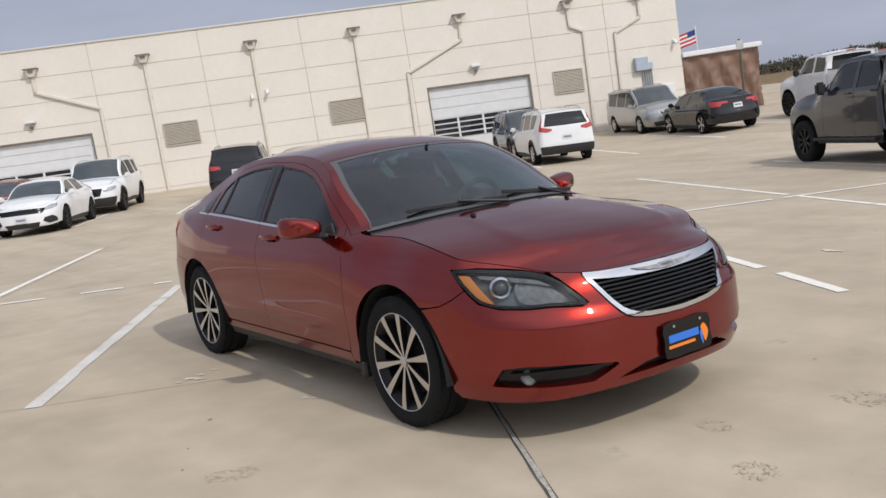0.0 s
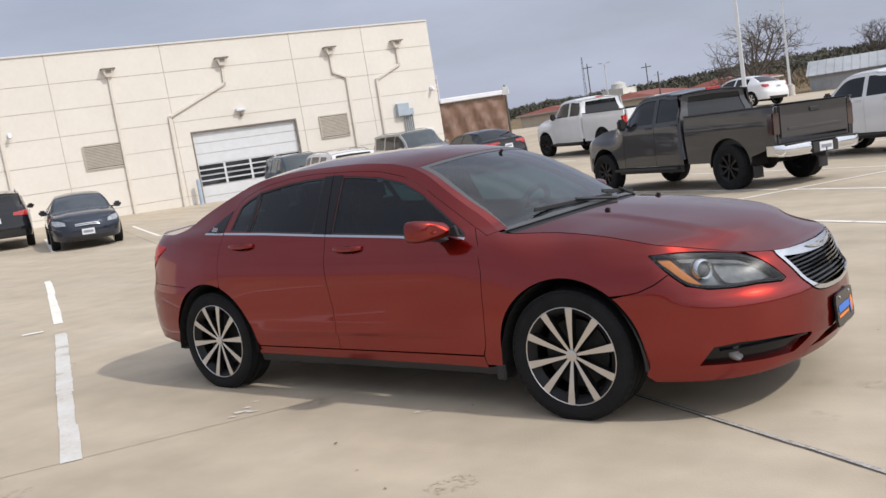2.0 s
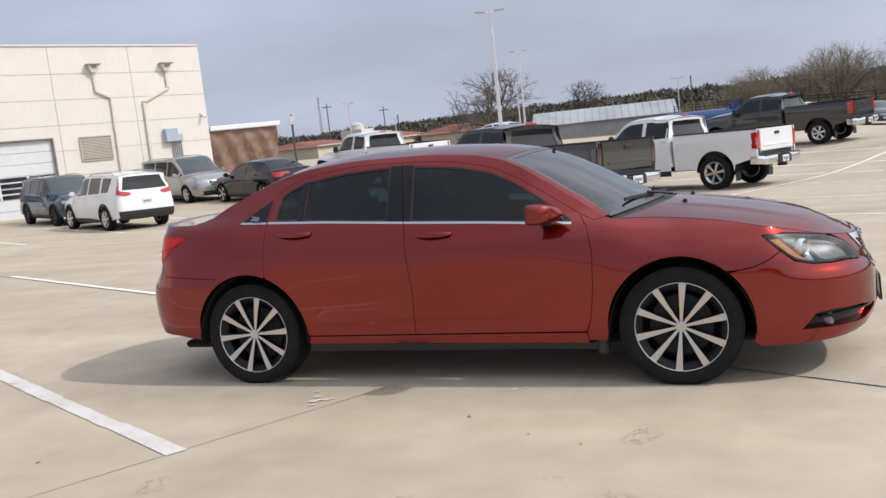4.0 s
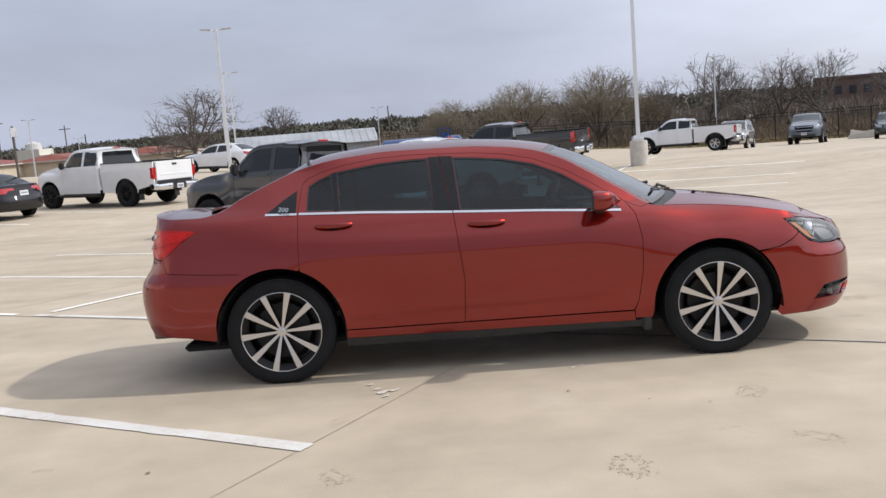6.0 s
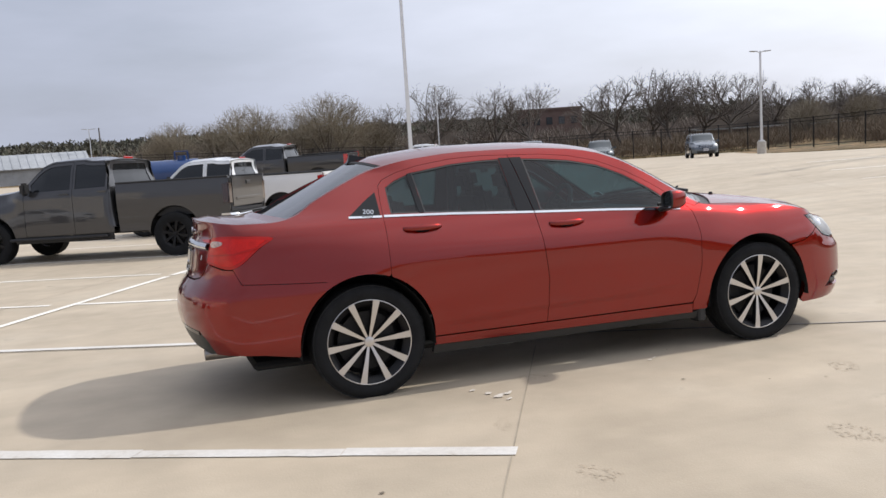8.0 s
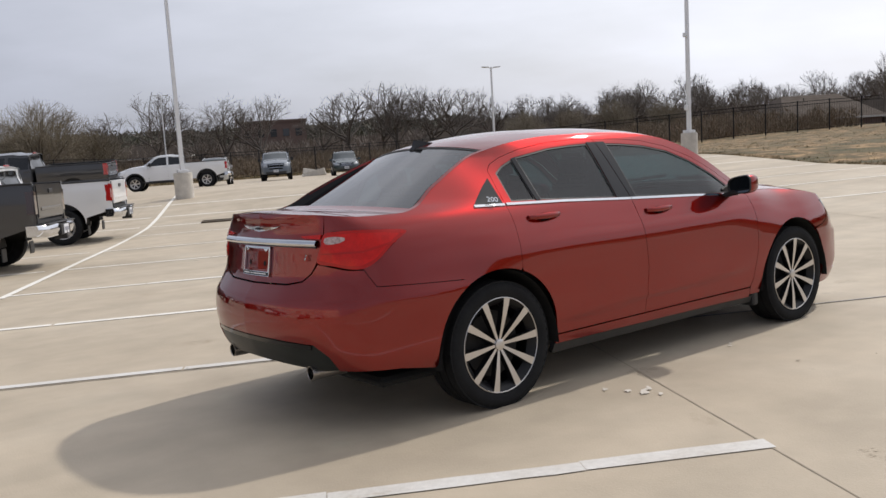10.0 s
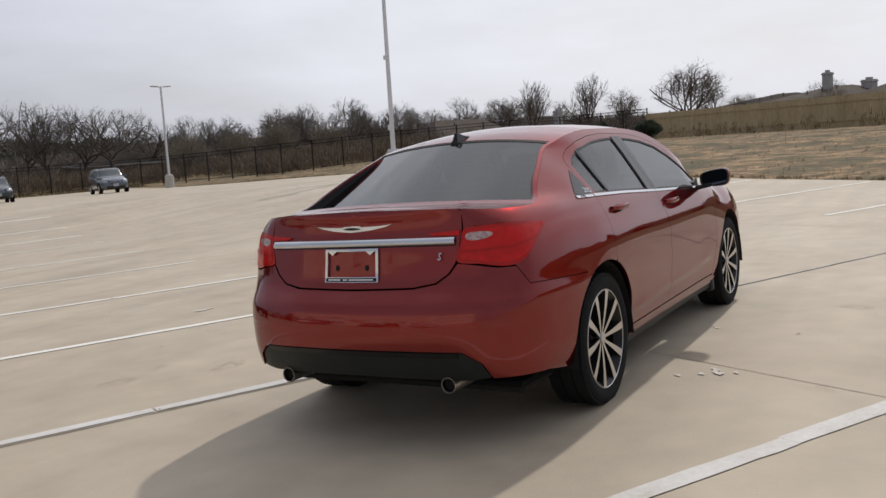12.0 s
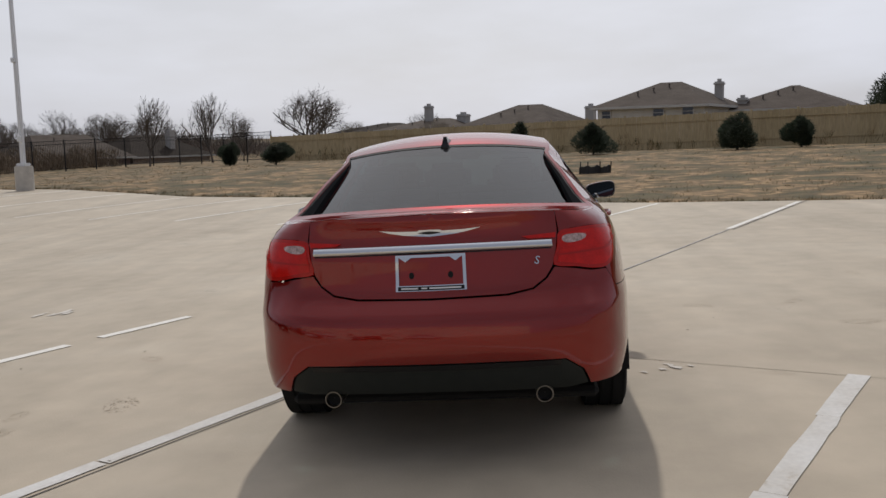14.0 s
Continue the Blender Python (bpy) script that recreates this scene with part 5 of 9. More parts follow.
us = np.concatenate([np.linspace(-2500, -300, 8), np.linspace(-280, -80, 14), np.linspace(-76, 46, 80), np.linspace(50, 300, 16), np.linspace(400, 2500, 7)])
vs = np.concatenate([np.linspace(-2500, -300, 8), np.linspace(-260, -62, 12), np.linspace(-60, 80, 100), np.linspace(84, 400, 40), np.linspace(500, 2500, 8)])


def under_ground(a, b):
    deep = (a > LOT_A0 + 0.5) & (a < LOT_A1 - 0.05) & (b > LOT_B0 + 0.5) & (b < LOT_B1 - 0.05)
    return np.vectorize(lambda q: q)(ground_z(a, b)) - np.where(deep, 0.25, 0.03)


sheet("ground", us, vs, under_ground, GRASS, "structure", "dry winter grass and bare soil sloping up from the lot")

pav = sheet("pavement", np.arange(LOT_A0, LOT_A1 + 0.01, 0.4), np.arange(LOT_B0, LOT_B1 + 0.01, 0.5), lot_z, CONCRETE, "structure", "pale buff concrete parking lot with faint stains")


def ribbon(name, p, q, width, mat, parent, lift=0.005, label="", jitter=0.0, kind=""):
    """A painted band on the pavement between two places (a, b)."""
    (a0, b0), (a1, b1) = p, q
    ln = math.hypot(a1 - a0, b1 - b0)
    n = max(2, int(ln / 0.12)) if ln < 9 else int(ln / 0.3)
    da, db = (a1 - a0) / ln, (b1 - b0) / ln
    verts, rng = [], random.Random(name + str(p))
    for i in range(n + 1):
        t = i / n
        for k in (-1, 1):
            w = width / 2 * (1 + jitter * rng.uniform(-1, 1))
            a, b = a0 + (a1 - a0) * t - db * k * w, b0 + (b1 - b0) * t + da * k * w
            x, y = xy(a, b)
            verts.append((x, y, float(lot_z(a, b)) + lift))
    faces = [(2 * i, 2 * i + 2, 2 * i + 3, 2 * i + 1) for i in range(n)]
    ob = raw(name, verts, faces, mat, parent, label, False)
    if kind:
        tagged(ob, label, "", "", kind)
    return ob


# stripes of the double row, its spine, the row by the grass and the row by the wall
def worn_stripe(p, q, width, mat, seed, step=(0.7, 1.3), gap=0.003, lift=0.005):
    """A stripe rolled on in strokes that don't quite meet, with uneven edges."""
    rng = random.Random(seed)
    (a0, b0), (a1, b1) = p, q
    ln, u = math.hypot(a1 - a0, b1 - b0), 0.0
    while u < ln - 0.05:
        v = min(ln, u + rng.uniform(*step))
        off, w = rng.uniform(-0.008, 0.008), width * rng.uniform(0.9, 1.06)
        ends = [(a0 + (a1 - a0) * k / ln, b0 + (b1 - b0) * k / ln + off) for k in (u, v)]
        ribbon("parking_stripe", *ends, w, mat, pav, lift, "", 0.07)
        u = v + gap * rng.uniform(0.0, 1.5)


ROW_B = [-28.2, -25.3, -22.4, -19.6, -16.7, -13.9, -11.0, -8.05, -4.9, 0.42, 3.13, 5.98, 9.0, 12.25, 15.9, 18.4, 20.4, 22.83]
worn_stripe((0.10, -2.49), (-5.05, -2.34), 0.122, STRIPE_PAINT, 3)
worn_stripe((-5.9, -2.32), (-12.0, -2.27), 0.11, STRIPE_THIN, 4)
for n, b in enumerate(ROW_B):
    first = 0.12 if b != 3.13 else -1.0
    worn_stripe((first, b), (-5.5, b), 0.10, STRIPE_PAINT if b == 0.42 else STRIPE_THIN, 10 + n, (1.6, 3.4), 0.02)
    worn_stripe((-5.8, b), (-11.9, b), 0.10, STRIPE_THIN, 40 + n, (1.6, 3.4), 0.02)
ribbon("parking_stripe", (0.24, 3.12), (-0.7, 3.14), 0.10, STRIPE_THIN, pav, 0.005, "", 0.08)
for b0, b1 in ((-28, -4.05), (-3.62, -3.1), (-2.72, -2.5), (0.6, 5.6), (5.75, 34)):
    ribbon("parking_stripe", (-5.47 - 0.006 * b0, b0), (-5.47 - 0.006 * b1, b1), 0.10, STRIPE_THIN, pav, 0.007, "", 0.05)
for n, b in enumerate((-14.1, -11.2, -8.3, -5.4, -2.5, 0.33, 3.15, 5.95, 8.88, 11.8, 14.7, 17.6, 20.4, 23.2)):
    worn_stripe((8.0 if b == 0.33 else 7.6, b), (13.1, b), 0.10, STRIPE_THIN, 80 + n, (1.6, 3.4), 0.02)
for b in (-16, -13.2, -10.3, -7.5, -4.7, -1.9, 0.8, 3.3, 5.9, 8.9, 11.7, 14.5, 17.3):
    ribbon("parking_stripe", (-19.9, b), (-26, b), 0.10, STRIPE_THIN, pav, 0.005, "", 0.06)
for b in (33, 36, 39, 42, 45, 48, 51):
    ribbon("parking_stripe", (-5.4, b), (0, b), 0.10, STRIPE_THIN, pav, 0.006, "", 0.06)
# joints: the sealed one ahead of the car is a pale bead between two ragged dark edges
ribbon("joint", (0.2, 0.315), (7.9, 0.30), 0.036, SEALANT, pav, 0.003, "", 0.12)
ribbon("joint_bead", (0.2, 0.317), (7.9, 0.302), 0.022, SEAL_PALE, pav, 0.005, "", 0.45)
ribbon("joint", (-40, 0.345), (0.2, 0.345), 0.011, SEALANT, pav, 0.003, "", 0.4)
ribbon("joint", (7.9, 0.24), (13.4, 0.24), 0.03, SEALANT, pav, 0.003, "", 0.4)
ribbon("joint", (0.08, -0.1), (0.08, -28), 0.007, HAIRLINE, pav, 0.003, "", 0.3)
for b in (-9.1, -4.4, 9.7, 14.4):
    ribbon("joint", (-32, b - 0.4), (13.4, b - 0.4), 0.010, HAIRLINE, pav, 0.003, "", 0.3)
for a in (-18.8, -12.5, -6.3, 6.4):
    ribbon("joint", (a, -28), (a, 34), 0.010, HAIRLINE, pav, 0.003, "", 0.3)


def fleck(name, a, b, r, mat, seed, stretch=1.6, turn=0.0):
    """A ragged worn patch on the pavement."""
    rng = random.Random(seed)
    pts = []
    for i in range(14):
        t = 2 * math.pi * i / 14
        rr = r * rng.uniform(0.35, 1.0)
        u, v = rr * stretch * math.cos(t), rr * math.sin(t)
        aa, bb = a + u * math.cos(turn) - v * math.sin(turn), b + u * math.sin(turn) + v * math.cos(turn)
        pts.append((*xy(aa, bb), float(lot_z(aa, bb)) + 0.006))
    raw(name, pts, [tuple(range(14))], mat, pav)


FAINT = material("faint_stain", (0.425, 0.360, 0.270), 0.85, 0, 0, 0.12, 12)


def smudge(a, b, r, seed, stretch=1.5, turn=0.0, n=150, mat=FAINT, hollow=0.35):
    """A faint oily mark: many small ragged flakes in an oval, thinner in its middle."""
    rng = random.Random(seed)
    verts, faces = [], []
    for _ in range(n):
        t, k = rng.uniform(0, 2 * math.pi), math.sqrt(rng.uniform(hollow ** 2, 1)) * rng.uniform(0.8, 1.05)
        u, v = r * stretch * k * math.cos(t), r * k * math.sin(t)
        size, spin, i = r * rng.uniform(0.012, 0.06), rng.uniform(-0.4, 0.4), len(verts)
        for m in range(6):
            w = 2 * math.pi * m / 6
            x, y = size * 2.2 * math.cos(w) * rng.uniform(0.5, 1), size * 0.8 * math.sin(w) * rng.uniform(0.5, 1)
            p, q = u + x * math.cos(spin) - y * math.sin(spin), v + x * math.sin(spin) + y * math.cos(spin)
            aa, bb = a + p * math.cos(turn) - q * math.sin(turn), b + p * math.sin(turn) + q * math.cos(turn)
            verts.append((*xy(aa, bb), float(lot_z(aa, bb)) + 0.0045 + 0.00005 * (i % 20)))
        faces.append(tuple(range(i, i + 6)))
    raw("oil_mark", verts, faces, mat, pav)


for i, (a, b, r) in enumerate([(-0.07, -1.50, 0.05), (-0.24, -1.36, 0.03), (-0.02, -1.44, 0.04), (-0.14, -1.44, 0.035), (0.0, -1.56, 0.03), (0.85, -0.70, 0.022), (0.88, -0.64, 0.02)]):
    fleck("paint_fleck", a, b, r * 0.7, PATCH_PALE, i, 1.8, 1.2)
for i, (a, b) in enumerate(((-0.18, 4.76), (-0.1, 4.62), (0.05, 4.66), (-0.02, 4.55), (-1.3, 3.95))):
    fleck("paint_scuff", a, b, 0.05, PATCH_PALE, 70 + i, 3.2, 0.35)
smudge(0.10, -1.06, 0.07, 31, 1.7, 0.3, 120, material("oily_stain", (0.24, 0.20, 0.15), 0.8, 0, 0, 0.2, 12), 0.0)
for i, (a, b, r, st) in enumerate(((2.89, 1.12, 0.085, 1.3), (2.34, 1.19, 0.075, 1.5), (2.33, 1.96, 0.11, 1.4), (2.1, 1.05, 0.05, 2.0), (1.96, -1.02, 0.09, 1.6), (1.66, -2.30, 0.10, 1.7), (0.47, -2.79, 0.08, 1.6), (2.35, -1.7, 0.07, 2.0),
                                   (-2.71, 1.39, 0.10, 1.6), (-2.40, 1.61, 0.06, 1.8), (-1.99, 1.20, 0.11, 1.6), (-1.08, 2.03, 0.07, 1.6), (0.0, -2.06, 0.05, 2.4), (-5.2, -2.2, 0.12, 1.8), (5.72, 11.71, 0.16, 1.8), (-0.81, 2.74, 0.05, 2.2),
                                   (-1.66, 3.0, 0.06, 1.8), (4.0, -1.9, 0.07, 1.6), (1.3, 7.2, 0.08, 1.6), (-3.6, 4.9, 0.08, 1.6))):
    smudge(a, b, r, 50 + i, st, 0.4 * i)
for i in range(26):
    rng = random.Random(200 + i)
    fleck("dark_speck", rng.uniform(-6, 4), rng.uniform(-3.2, 5), rng.uniform(0.006, 0.014), PATCH_DARK, 300 + i, 1.5, rng.uniform(0, 3))
# drain grate in the gutter
drain = thing("drain_grate", "dark rusty steel drain grate set in the concrete gutter", "drain", Matrix.Translation(on_lot(-3.7, 18.55, 0.01)) @ pose(0, 0, 0, 0, 0, math.degrees(GRID)))
RUST = material("rusty_steel", (0.10, 0.075, 0.05), 0.8, 0.4, 0, 0.35, 14)
bm = bmesh.new()
for sx, sy, ox, oy in ((1.05, 0.05, 0, 0.24), (1.05, 0.05, 0, -0.24), (0.05, 0.48, 0.5, 0), (0.05, 0.48, -0.5, 0)):
    block(bm, sx, sy, 0.04, pose(ox, oy, 0.0))
part("grate_frame", bm, RUST, drain)
for i in range(16):
    bm = bmesh.new()
    block(bm, 0.025, 0.44, 0.03, pose(-0.45 + i * 0.06, 0, 0.0))
    part("grate_bar", bm, RUST, drain)
# a thin dark sheet under the bars paints the pit's shade
bm = bmesh.new()
block(bm, 1.0, 0.46, 0.01, pose(0, 0, -0.004))
part("grate_pit_shade", bm, DARK_CAVITY, drain)

# ---------------------------------------------------------------- the service building
WALL_TOP = 6.66
GREY_DOOR = material("white_door_panels", (0.66, 0.67, 0.68), 0.4, 0, 0, 0.06, 3, 0.04, 40)
DOOR_GLASS = material("dark_door_glass", (0.02, 0.022, 0.025), 0.08, 0, 0.6)
LOUVRE = material("tan_louvre_metal", (0.50, 0.45, 0.375), 0.5, 0.1, 0, 0.08, 5)
SPOUT = material("cream_downspout", (0.67, 0.62, 0.545), 0.5, 0, 0, 0.06, 4)
SPOUT_DARK = material("bronze_flashing", (0.20, 0.17, 0.14), 0.5, 0.3)
BOX_BLUE = material("grey_blue_cabinet", (0.40, 0.46, 0.52), 0.45, 0.2, 0, 0.08, 4)
BLUE_PAINT = material("blue_bollard_paint", (0.38, 0.46, 0.56), 0.5, 0, 0, 0.1, 6)


def on_wall(b, z, out=0.0):
    """A frame on the wall's face: x along the wall, which falls slightly with the lot, y up, z outwards."""
    x, y = xy(WALL_A + out, b)
    return Matrix.Translation((x, y, z - WALL_FALL * b)) @ Matrix((( E2.x, 0, E1.x, 0), (E2.y, 0, E1.y, 0), (-WALL_FALL, 1, 0, 0), (0, 0, 0, 1)))


DOORS = [(4.52, 8.97, -0.4, 2.98), (-14.0, -9.62, -0.2, 3.0)]
LOUVRES = [(0.24, 1.66, 2.08, 3.01), (-6.70, -5.30, 2.11, 3.02), (10.06, 11.36, 2.02, 2.98)]
JOINT_Z = [0.43, 1.46, 2.48, 3.51, 4.53, 5.56]
JOINT_B = [-30.77, -26.47, -22.18, -17.78, -13.49, -9.1, -4.66, -0.49, 3.88, 9.33, 12.67]
service = thing("service_building", "long cream tilt-up concrete service building with overhead doors", "building", Matrix(), "", "structure")
# wall panels between the joints, cut round the openings, each a slab of its own with recessed joints
edges_b = [-40.0] + JOINT_B + [WALL_B1]
edges_z = [-1.2] + JOINT_Z + [WALL_TOP]
cuts = [(d[0], d[1], -1.3, d[3]) for d in DOORS]


def rects_minus(r, holes):
    out = [r]
    for h in holes:
        nxt = []
        for (x0, x1, y0, y1) in out:
            hx0, hx1, hy0, hy1 = max(x0, h[0]), min(x1, h[1]), max(y0, h[2]), min(y1, h[3])
            if hx0 >= hx1 or hy0 >= hy1:
                nxt.append((x0, x1, y0, y1))
                continue
            for q in ((x0, hx0, y0, y1), (hx1, x1, y0, y1), (hx0, hx1, y0, hy0), (hx0, hx1, hy1, y1)):
                if q[1] - q[0] > 0.01 and q[3] - q[2] > 0.01:
                    nxt.append(q)
        out = nxt
    return out


for i in range(len(edges_b) - 1):
    for j in range(len(edges_z) - 1):
        cell = (edges_b[i] + 0.012, edges_b[i + 1] - 0.012, edges_z[j] + 0.010, edges_z[j + 1] - 0.010)
        cell = (cell[0], cell[1] + (0.012 if i == len(edges_b) - 2 else 0), cell[2], cell[3] + (0.01 if j == len(edges_z) - 2 else 0))
        rs = rects_minus(cell, cuts)
        bm = bmesh.new()
        for x0, x1, y0, y1 in rs:
            block(bm, x1 - x0, y1 - y0, 0.25, on_wall((x0 + x1) / 2, (y0 + y1) / 2, -0.125))
        if rs:
            part("wall_panel", bm, WALL_PAINT, service)
bm = bmesh.new()
for x0, x1, y0, y1 in rects_minus((-40, WALL_B1 - 0.02, -1.2, WALL_TOP - 0.05), cuts):
    block(bm, x1 - x0, y1 - y0, 0.2, on_wall((x0 + x1) / 2, (y0 + y1) / 2, -0.118))
part("wall_core", bm, material("joint_filler", (0.50, 0.455, 0.39), 0.9, 0, 0, 0.1, 8), service)
bm = bmesh.new()
x0, x1 = -40, WALL_B1
block(bm, x1 - x0, 0.07, 0.36, on_wall((x0 + x1) / 2, WALL_TOP + 0.035, -0.13), 0.01)
part("coping", bm, material("pale_coping", (0.66, 0.64, 0.60), 0.45, 0.3), service)
bm = bmesh.new()
block(bm, 0.25, WALL_TOP + 1.2, 26, on_wall(WALL_B1 - 0.13, WALL_TOP / 2 - 0.6, -13.26))
block(bm, 40 + WALL_B1 - 0.3, 0.3, 26, on_wall((-40 + WALL_B1) / 2, WALL_TOP - 0.8, -13.3))
block(bm, 40 + WALL_B1 - 0.3, WALL_TOP + 1, 0.25, on_wall((-40 + WALL_B1) / 2, WALL_TOP / 2 - 0.7, -26.2))
part("side_wall", bm, WALL_PAINT, service)
# overhead doors
for n, (b0, b1, z0, z1) in enumerate(DOORS):
    w, h = b1 - b0, z1 - z0
    d = thing("overhead_door", "white sectional overhead door with a glazed row", "garage door", Matrix(), "overhead doors", "")
    secs = 7
    sh = (z1 + 0.15) / secs if n == 0 else (z1 - 0.1) / secs
    for i in range(secs + 1):
        zc = z1 - sh * (i + 0.5)
        glazed = i == 3 or i == 4
        bm = bmesh.new()
        block(bm, w, sh - 0.012, 0.05, on_wall((b0 + b1) / 2, zc, -0.16), 0.006)
        sec = part("door_section", bm, GREY_DOOR, d)
        if glazed:
            for k in range(4):
                for r in (0, 1):
                    bm = bmesh.new()
                    pw = w / 4 - 0.10
                    block(bm, pw, sh * 0.36, 0.02, on_wall(b0 + w / 4 * (k + 0.5), zc + (r - 0.5) * sh * 0.5, -0.133))
                    part("door_pane", bm, DOOR_GLASS, sec)
    bm = bmesh.new()
    for bb in (b0 - 0.03, b1 + 0.03):
        block(bm, 0.06, h, 0.3, on_wall(bb, (z0 + z1) / 2, -0.145))
    block(bm, w + 0.12, 0.06, 0.3, on_wall((b0 + b1) / 2, z1 + 0.03, -0.145))
    part("door_frame", bm, SPOUT_DARK, d)
# louvred vents
for b0, b1, z0, z1 in LOUVRES:
    v = thing("wall_vent", "tan louvred metal vent on the cream wall", "vent", Matrix(), "wall vents")
    bm = bmesh.new()
    w, h = b1 - b0, z1 - z0
    for sx, sy, ox, oy in ((w, 0.05, 0, h / 2), (w, 0.05, 0, -h / 2), (0.05, h, w / 2, 0), (0.05, h, -w / 2, 0)):
        block(bm, sx, sy, 0.06, on_wall((b0 + b1) / 2 + ox, (z0 + z1) / 2 + oy, 0.03))
    part("vent_frame", bm, LOUVRE, v)
    bm = bmesh.new()
    block(bm, w, h, 0.01, on_wall((b0 + b1) / 2, (z0 + z1) / 2, 0.006))
    part("vent_back", bm, SPOUT_DARK, v)
    for i in range(14):
        bm = bmesh.new()
        block(bm, w - 0.06, 0.052, 0.012, on_wall((b0 + b1) / 2, z0 + 0.05 + (h - 0.1) * (i + 0.5) / 14, 0.035) @ pose(0, 0, 0, -40, 0, 0))
        part("slat", bm, LOUVRE, v)
# rain heads with downspouts: along the wall by points (b, z)
SPOUTS = [[(-11.39, 5.57), (-11.40, 4.95), (-9.02, 4.0), (-9.02, 0.1)], [(-6.95, 5.57), (-6.95, 0.1)], [(-2.57, 5.57), (-2.57, 0.0)], [(1.75, 5.57), (1.70, -0.1)],
          [(6.27, 5.57), (6.23, 4.86), (3.76, 3.76), (3.68, -0.15)], [(11.04, 5.57), (11.06, 4.82), (11.64, 4.55), (11.60, -0.25)], [(14.25, 5.57), (14.25, 4.85), (13.05, 4.30), (13.0, -0.3)],
          [(-15.8, 5.6), (-15.8, 0.2)], [(-20.3, 5.6), (-20.3, 0.2)]]
for pts in SPOUTS:
    s = thing("downspout", "cream rain head and square downspout fixed to the wall", "downspout", Matrix(), "downspouts")
    b, z = pts[0]
    bm = bmesh.new()
    r = bmesh.ops.create_cube(bm, size=1)
    for vtx in r["verts"]:
        k = 0.5 if vtx.co.y < 0 else 1.0
        vtx.co = Vector((vtx.co.x * 0.46 * k, vtx.co.y * 0.30, vtx.co.z * 0.26 * (0.6 if vtx.co.y < 0 else 1)))
    bmesh.ops.transform(bm, matrix=on_wall(b, z + 0.17, 0.135), verts=bm.verts)
    part("rain_head", bm, SPOUT, s)
    bm = bmesh.new()
    block(bm, 0.56, 0.035, 0.33, on_wall(b, z + 0.335, 0.165))
    block(bm, 0.20, 0.10, 0.02, on_wall(b, z + 0.23, 0.262))
    part("head_cap", bm, SPOUT_DARK, s)
    for (b0, z0), (b1, z1) in zip(pts, pts[1:]):
        ln = math.hypot(b1 - b0, z1 - z0)
        bm = bmesh.new()
        block(bm, 0.115, ln + 0.08, 0.10, on_wall((b0 + b1) / 2, (z0 + z1) / 2, 0.055) @ pose(0, 0, 0, 0, 0, math.degrees(math.atan2(z1 - z0, b1 - b0)) - 90), 0.012)
        part("pipe", bm, SPOUT, s)
    for t in (0.25, 0.75):
        (b0, z0), (b1, z1) = pts[-2:]
        bm = bmesh.new()
        block(bm, 0.18, 0.03, 0.115, on_wall(b0 + (b1 - b0) * t, z0 + (z1 - z0) * t, 0.058))
        part("strap", bm, SPOUT, s)
# lamps, cameras, cabinets
for b, z in ((6.68, 3.70), (-11.84, 3.82)):
    l = thing("wall_light", "white wall-pack light over the overhead door", "wall light", Matrix(), "wall lights")
    bm = bmesh.new()
    block(bm, 0.42, 0.14, 0.24, on_wall(b, z, 0.12), 0.03, 2)
    part("light_body", bm, WHITE_POLE, l)
    bm = bmesh.new()
    block(bm, 0.14, 0.13, 0.12, on_wall(b, z - 0.22, 0.10), 0.03, 2)
    part("light_lens", bm, SPOUT_DARK, l)
for b, z in ((-2.88, 3.68), (-2.24, 3.81), (15.69, 3.62)):
    c = thing("security_camera", "small white security camera on the wall", "camera", Matrix(), "security cameras")
    bm = bmesh.new()
    block(bm, 0.16, 0.16, 0.06, on_wall(b, z, 0.03), 0.02)
    rod(bm, on_wall(b, z, 0.05).translation, on_wall(b, z - 0.02, 0.2).translation, 0.03)
    part("camera_mount", bm, WHITE_POLE, c)
    bm = bmesh.new()
    rod(bm, on_wall(b, z - 0.02, 0.14).translation, on_wall(b, z - 0.14, 0.26).translation, 0.07, 0.05, 12)
    part("camera_body", bm, WHITE_POLE, c)
cab = thing("electrical_cabinet", "grey-blue electrical cabinet with vertical conduits on the wall", "cabinet")
bm = bmesh.new()
block(bm, 0.58, 0.58, 0.25, on_wall(14.04, 2.80, 0.125), 0.015)
block(bm, 0.22, 0.3, 0.2, on_wall(14.44, 2.68, 0.1), 0.012)
part("cabinet_box", bm, BOX_BLUE, cab)
for i in range(5):
    bm = bmesh.new()
    bb = 14.1 + i * 0.10
    rod(bm, on_wall(bb, 2.55, 0.06).translation, on_wall(bb, -0.3, 0.06).translation, 0.032, 0.032, 8)
    part("conduit", bm, STEEL_PAINT, cab)
bm = bmesh.new()
block(bm, 0.9, 0.5, 0.12, on_wall(15.0, 1.55, 0.06), 0.02)
tagged(part("wall_notice", bm, WHITE_POLE), "white notice board on the cream wall", "notice")
for b in (4.33, -14.2):
    bm = bmesh.new()
    p = on_lot(WALL_A + 0.35, b)
    rod(bm, p - Vector((0, 0, 0.1)), p + Vector((0, 0, 1.0)), 0.085, 0.085, 16)
    bmesh.ops.create_uvsphere(bm, u_segments=16, v_segments=8, radius=0.085, matrix=Matrix.Translation(p + Vector((0, 0, 1.0))))
    tagged(part("bollard", bm, BLUE_PAINT, None, "", True), "pale blue steel bollard beside the overhead door", "bollard", "bollards")

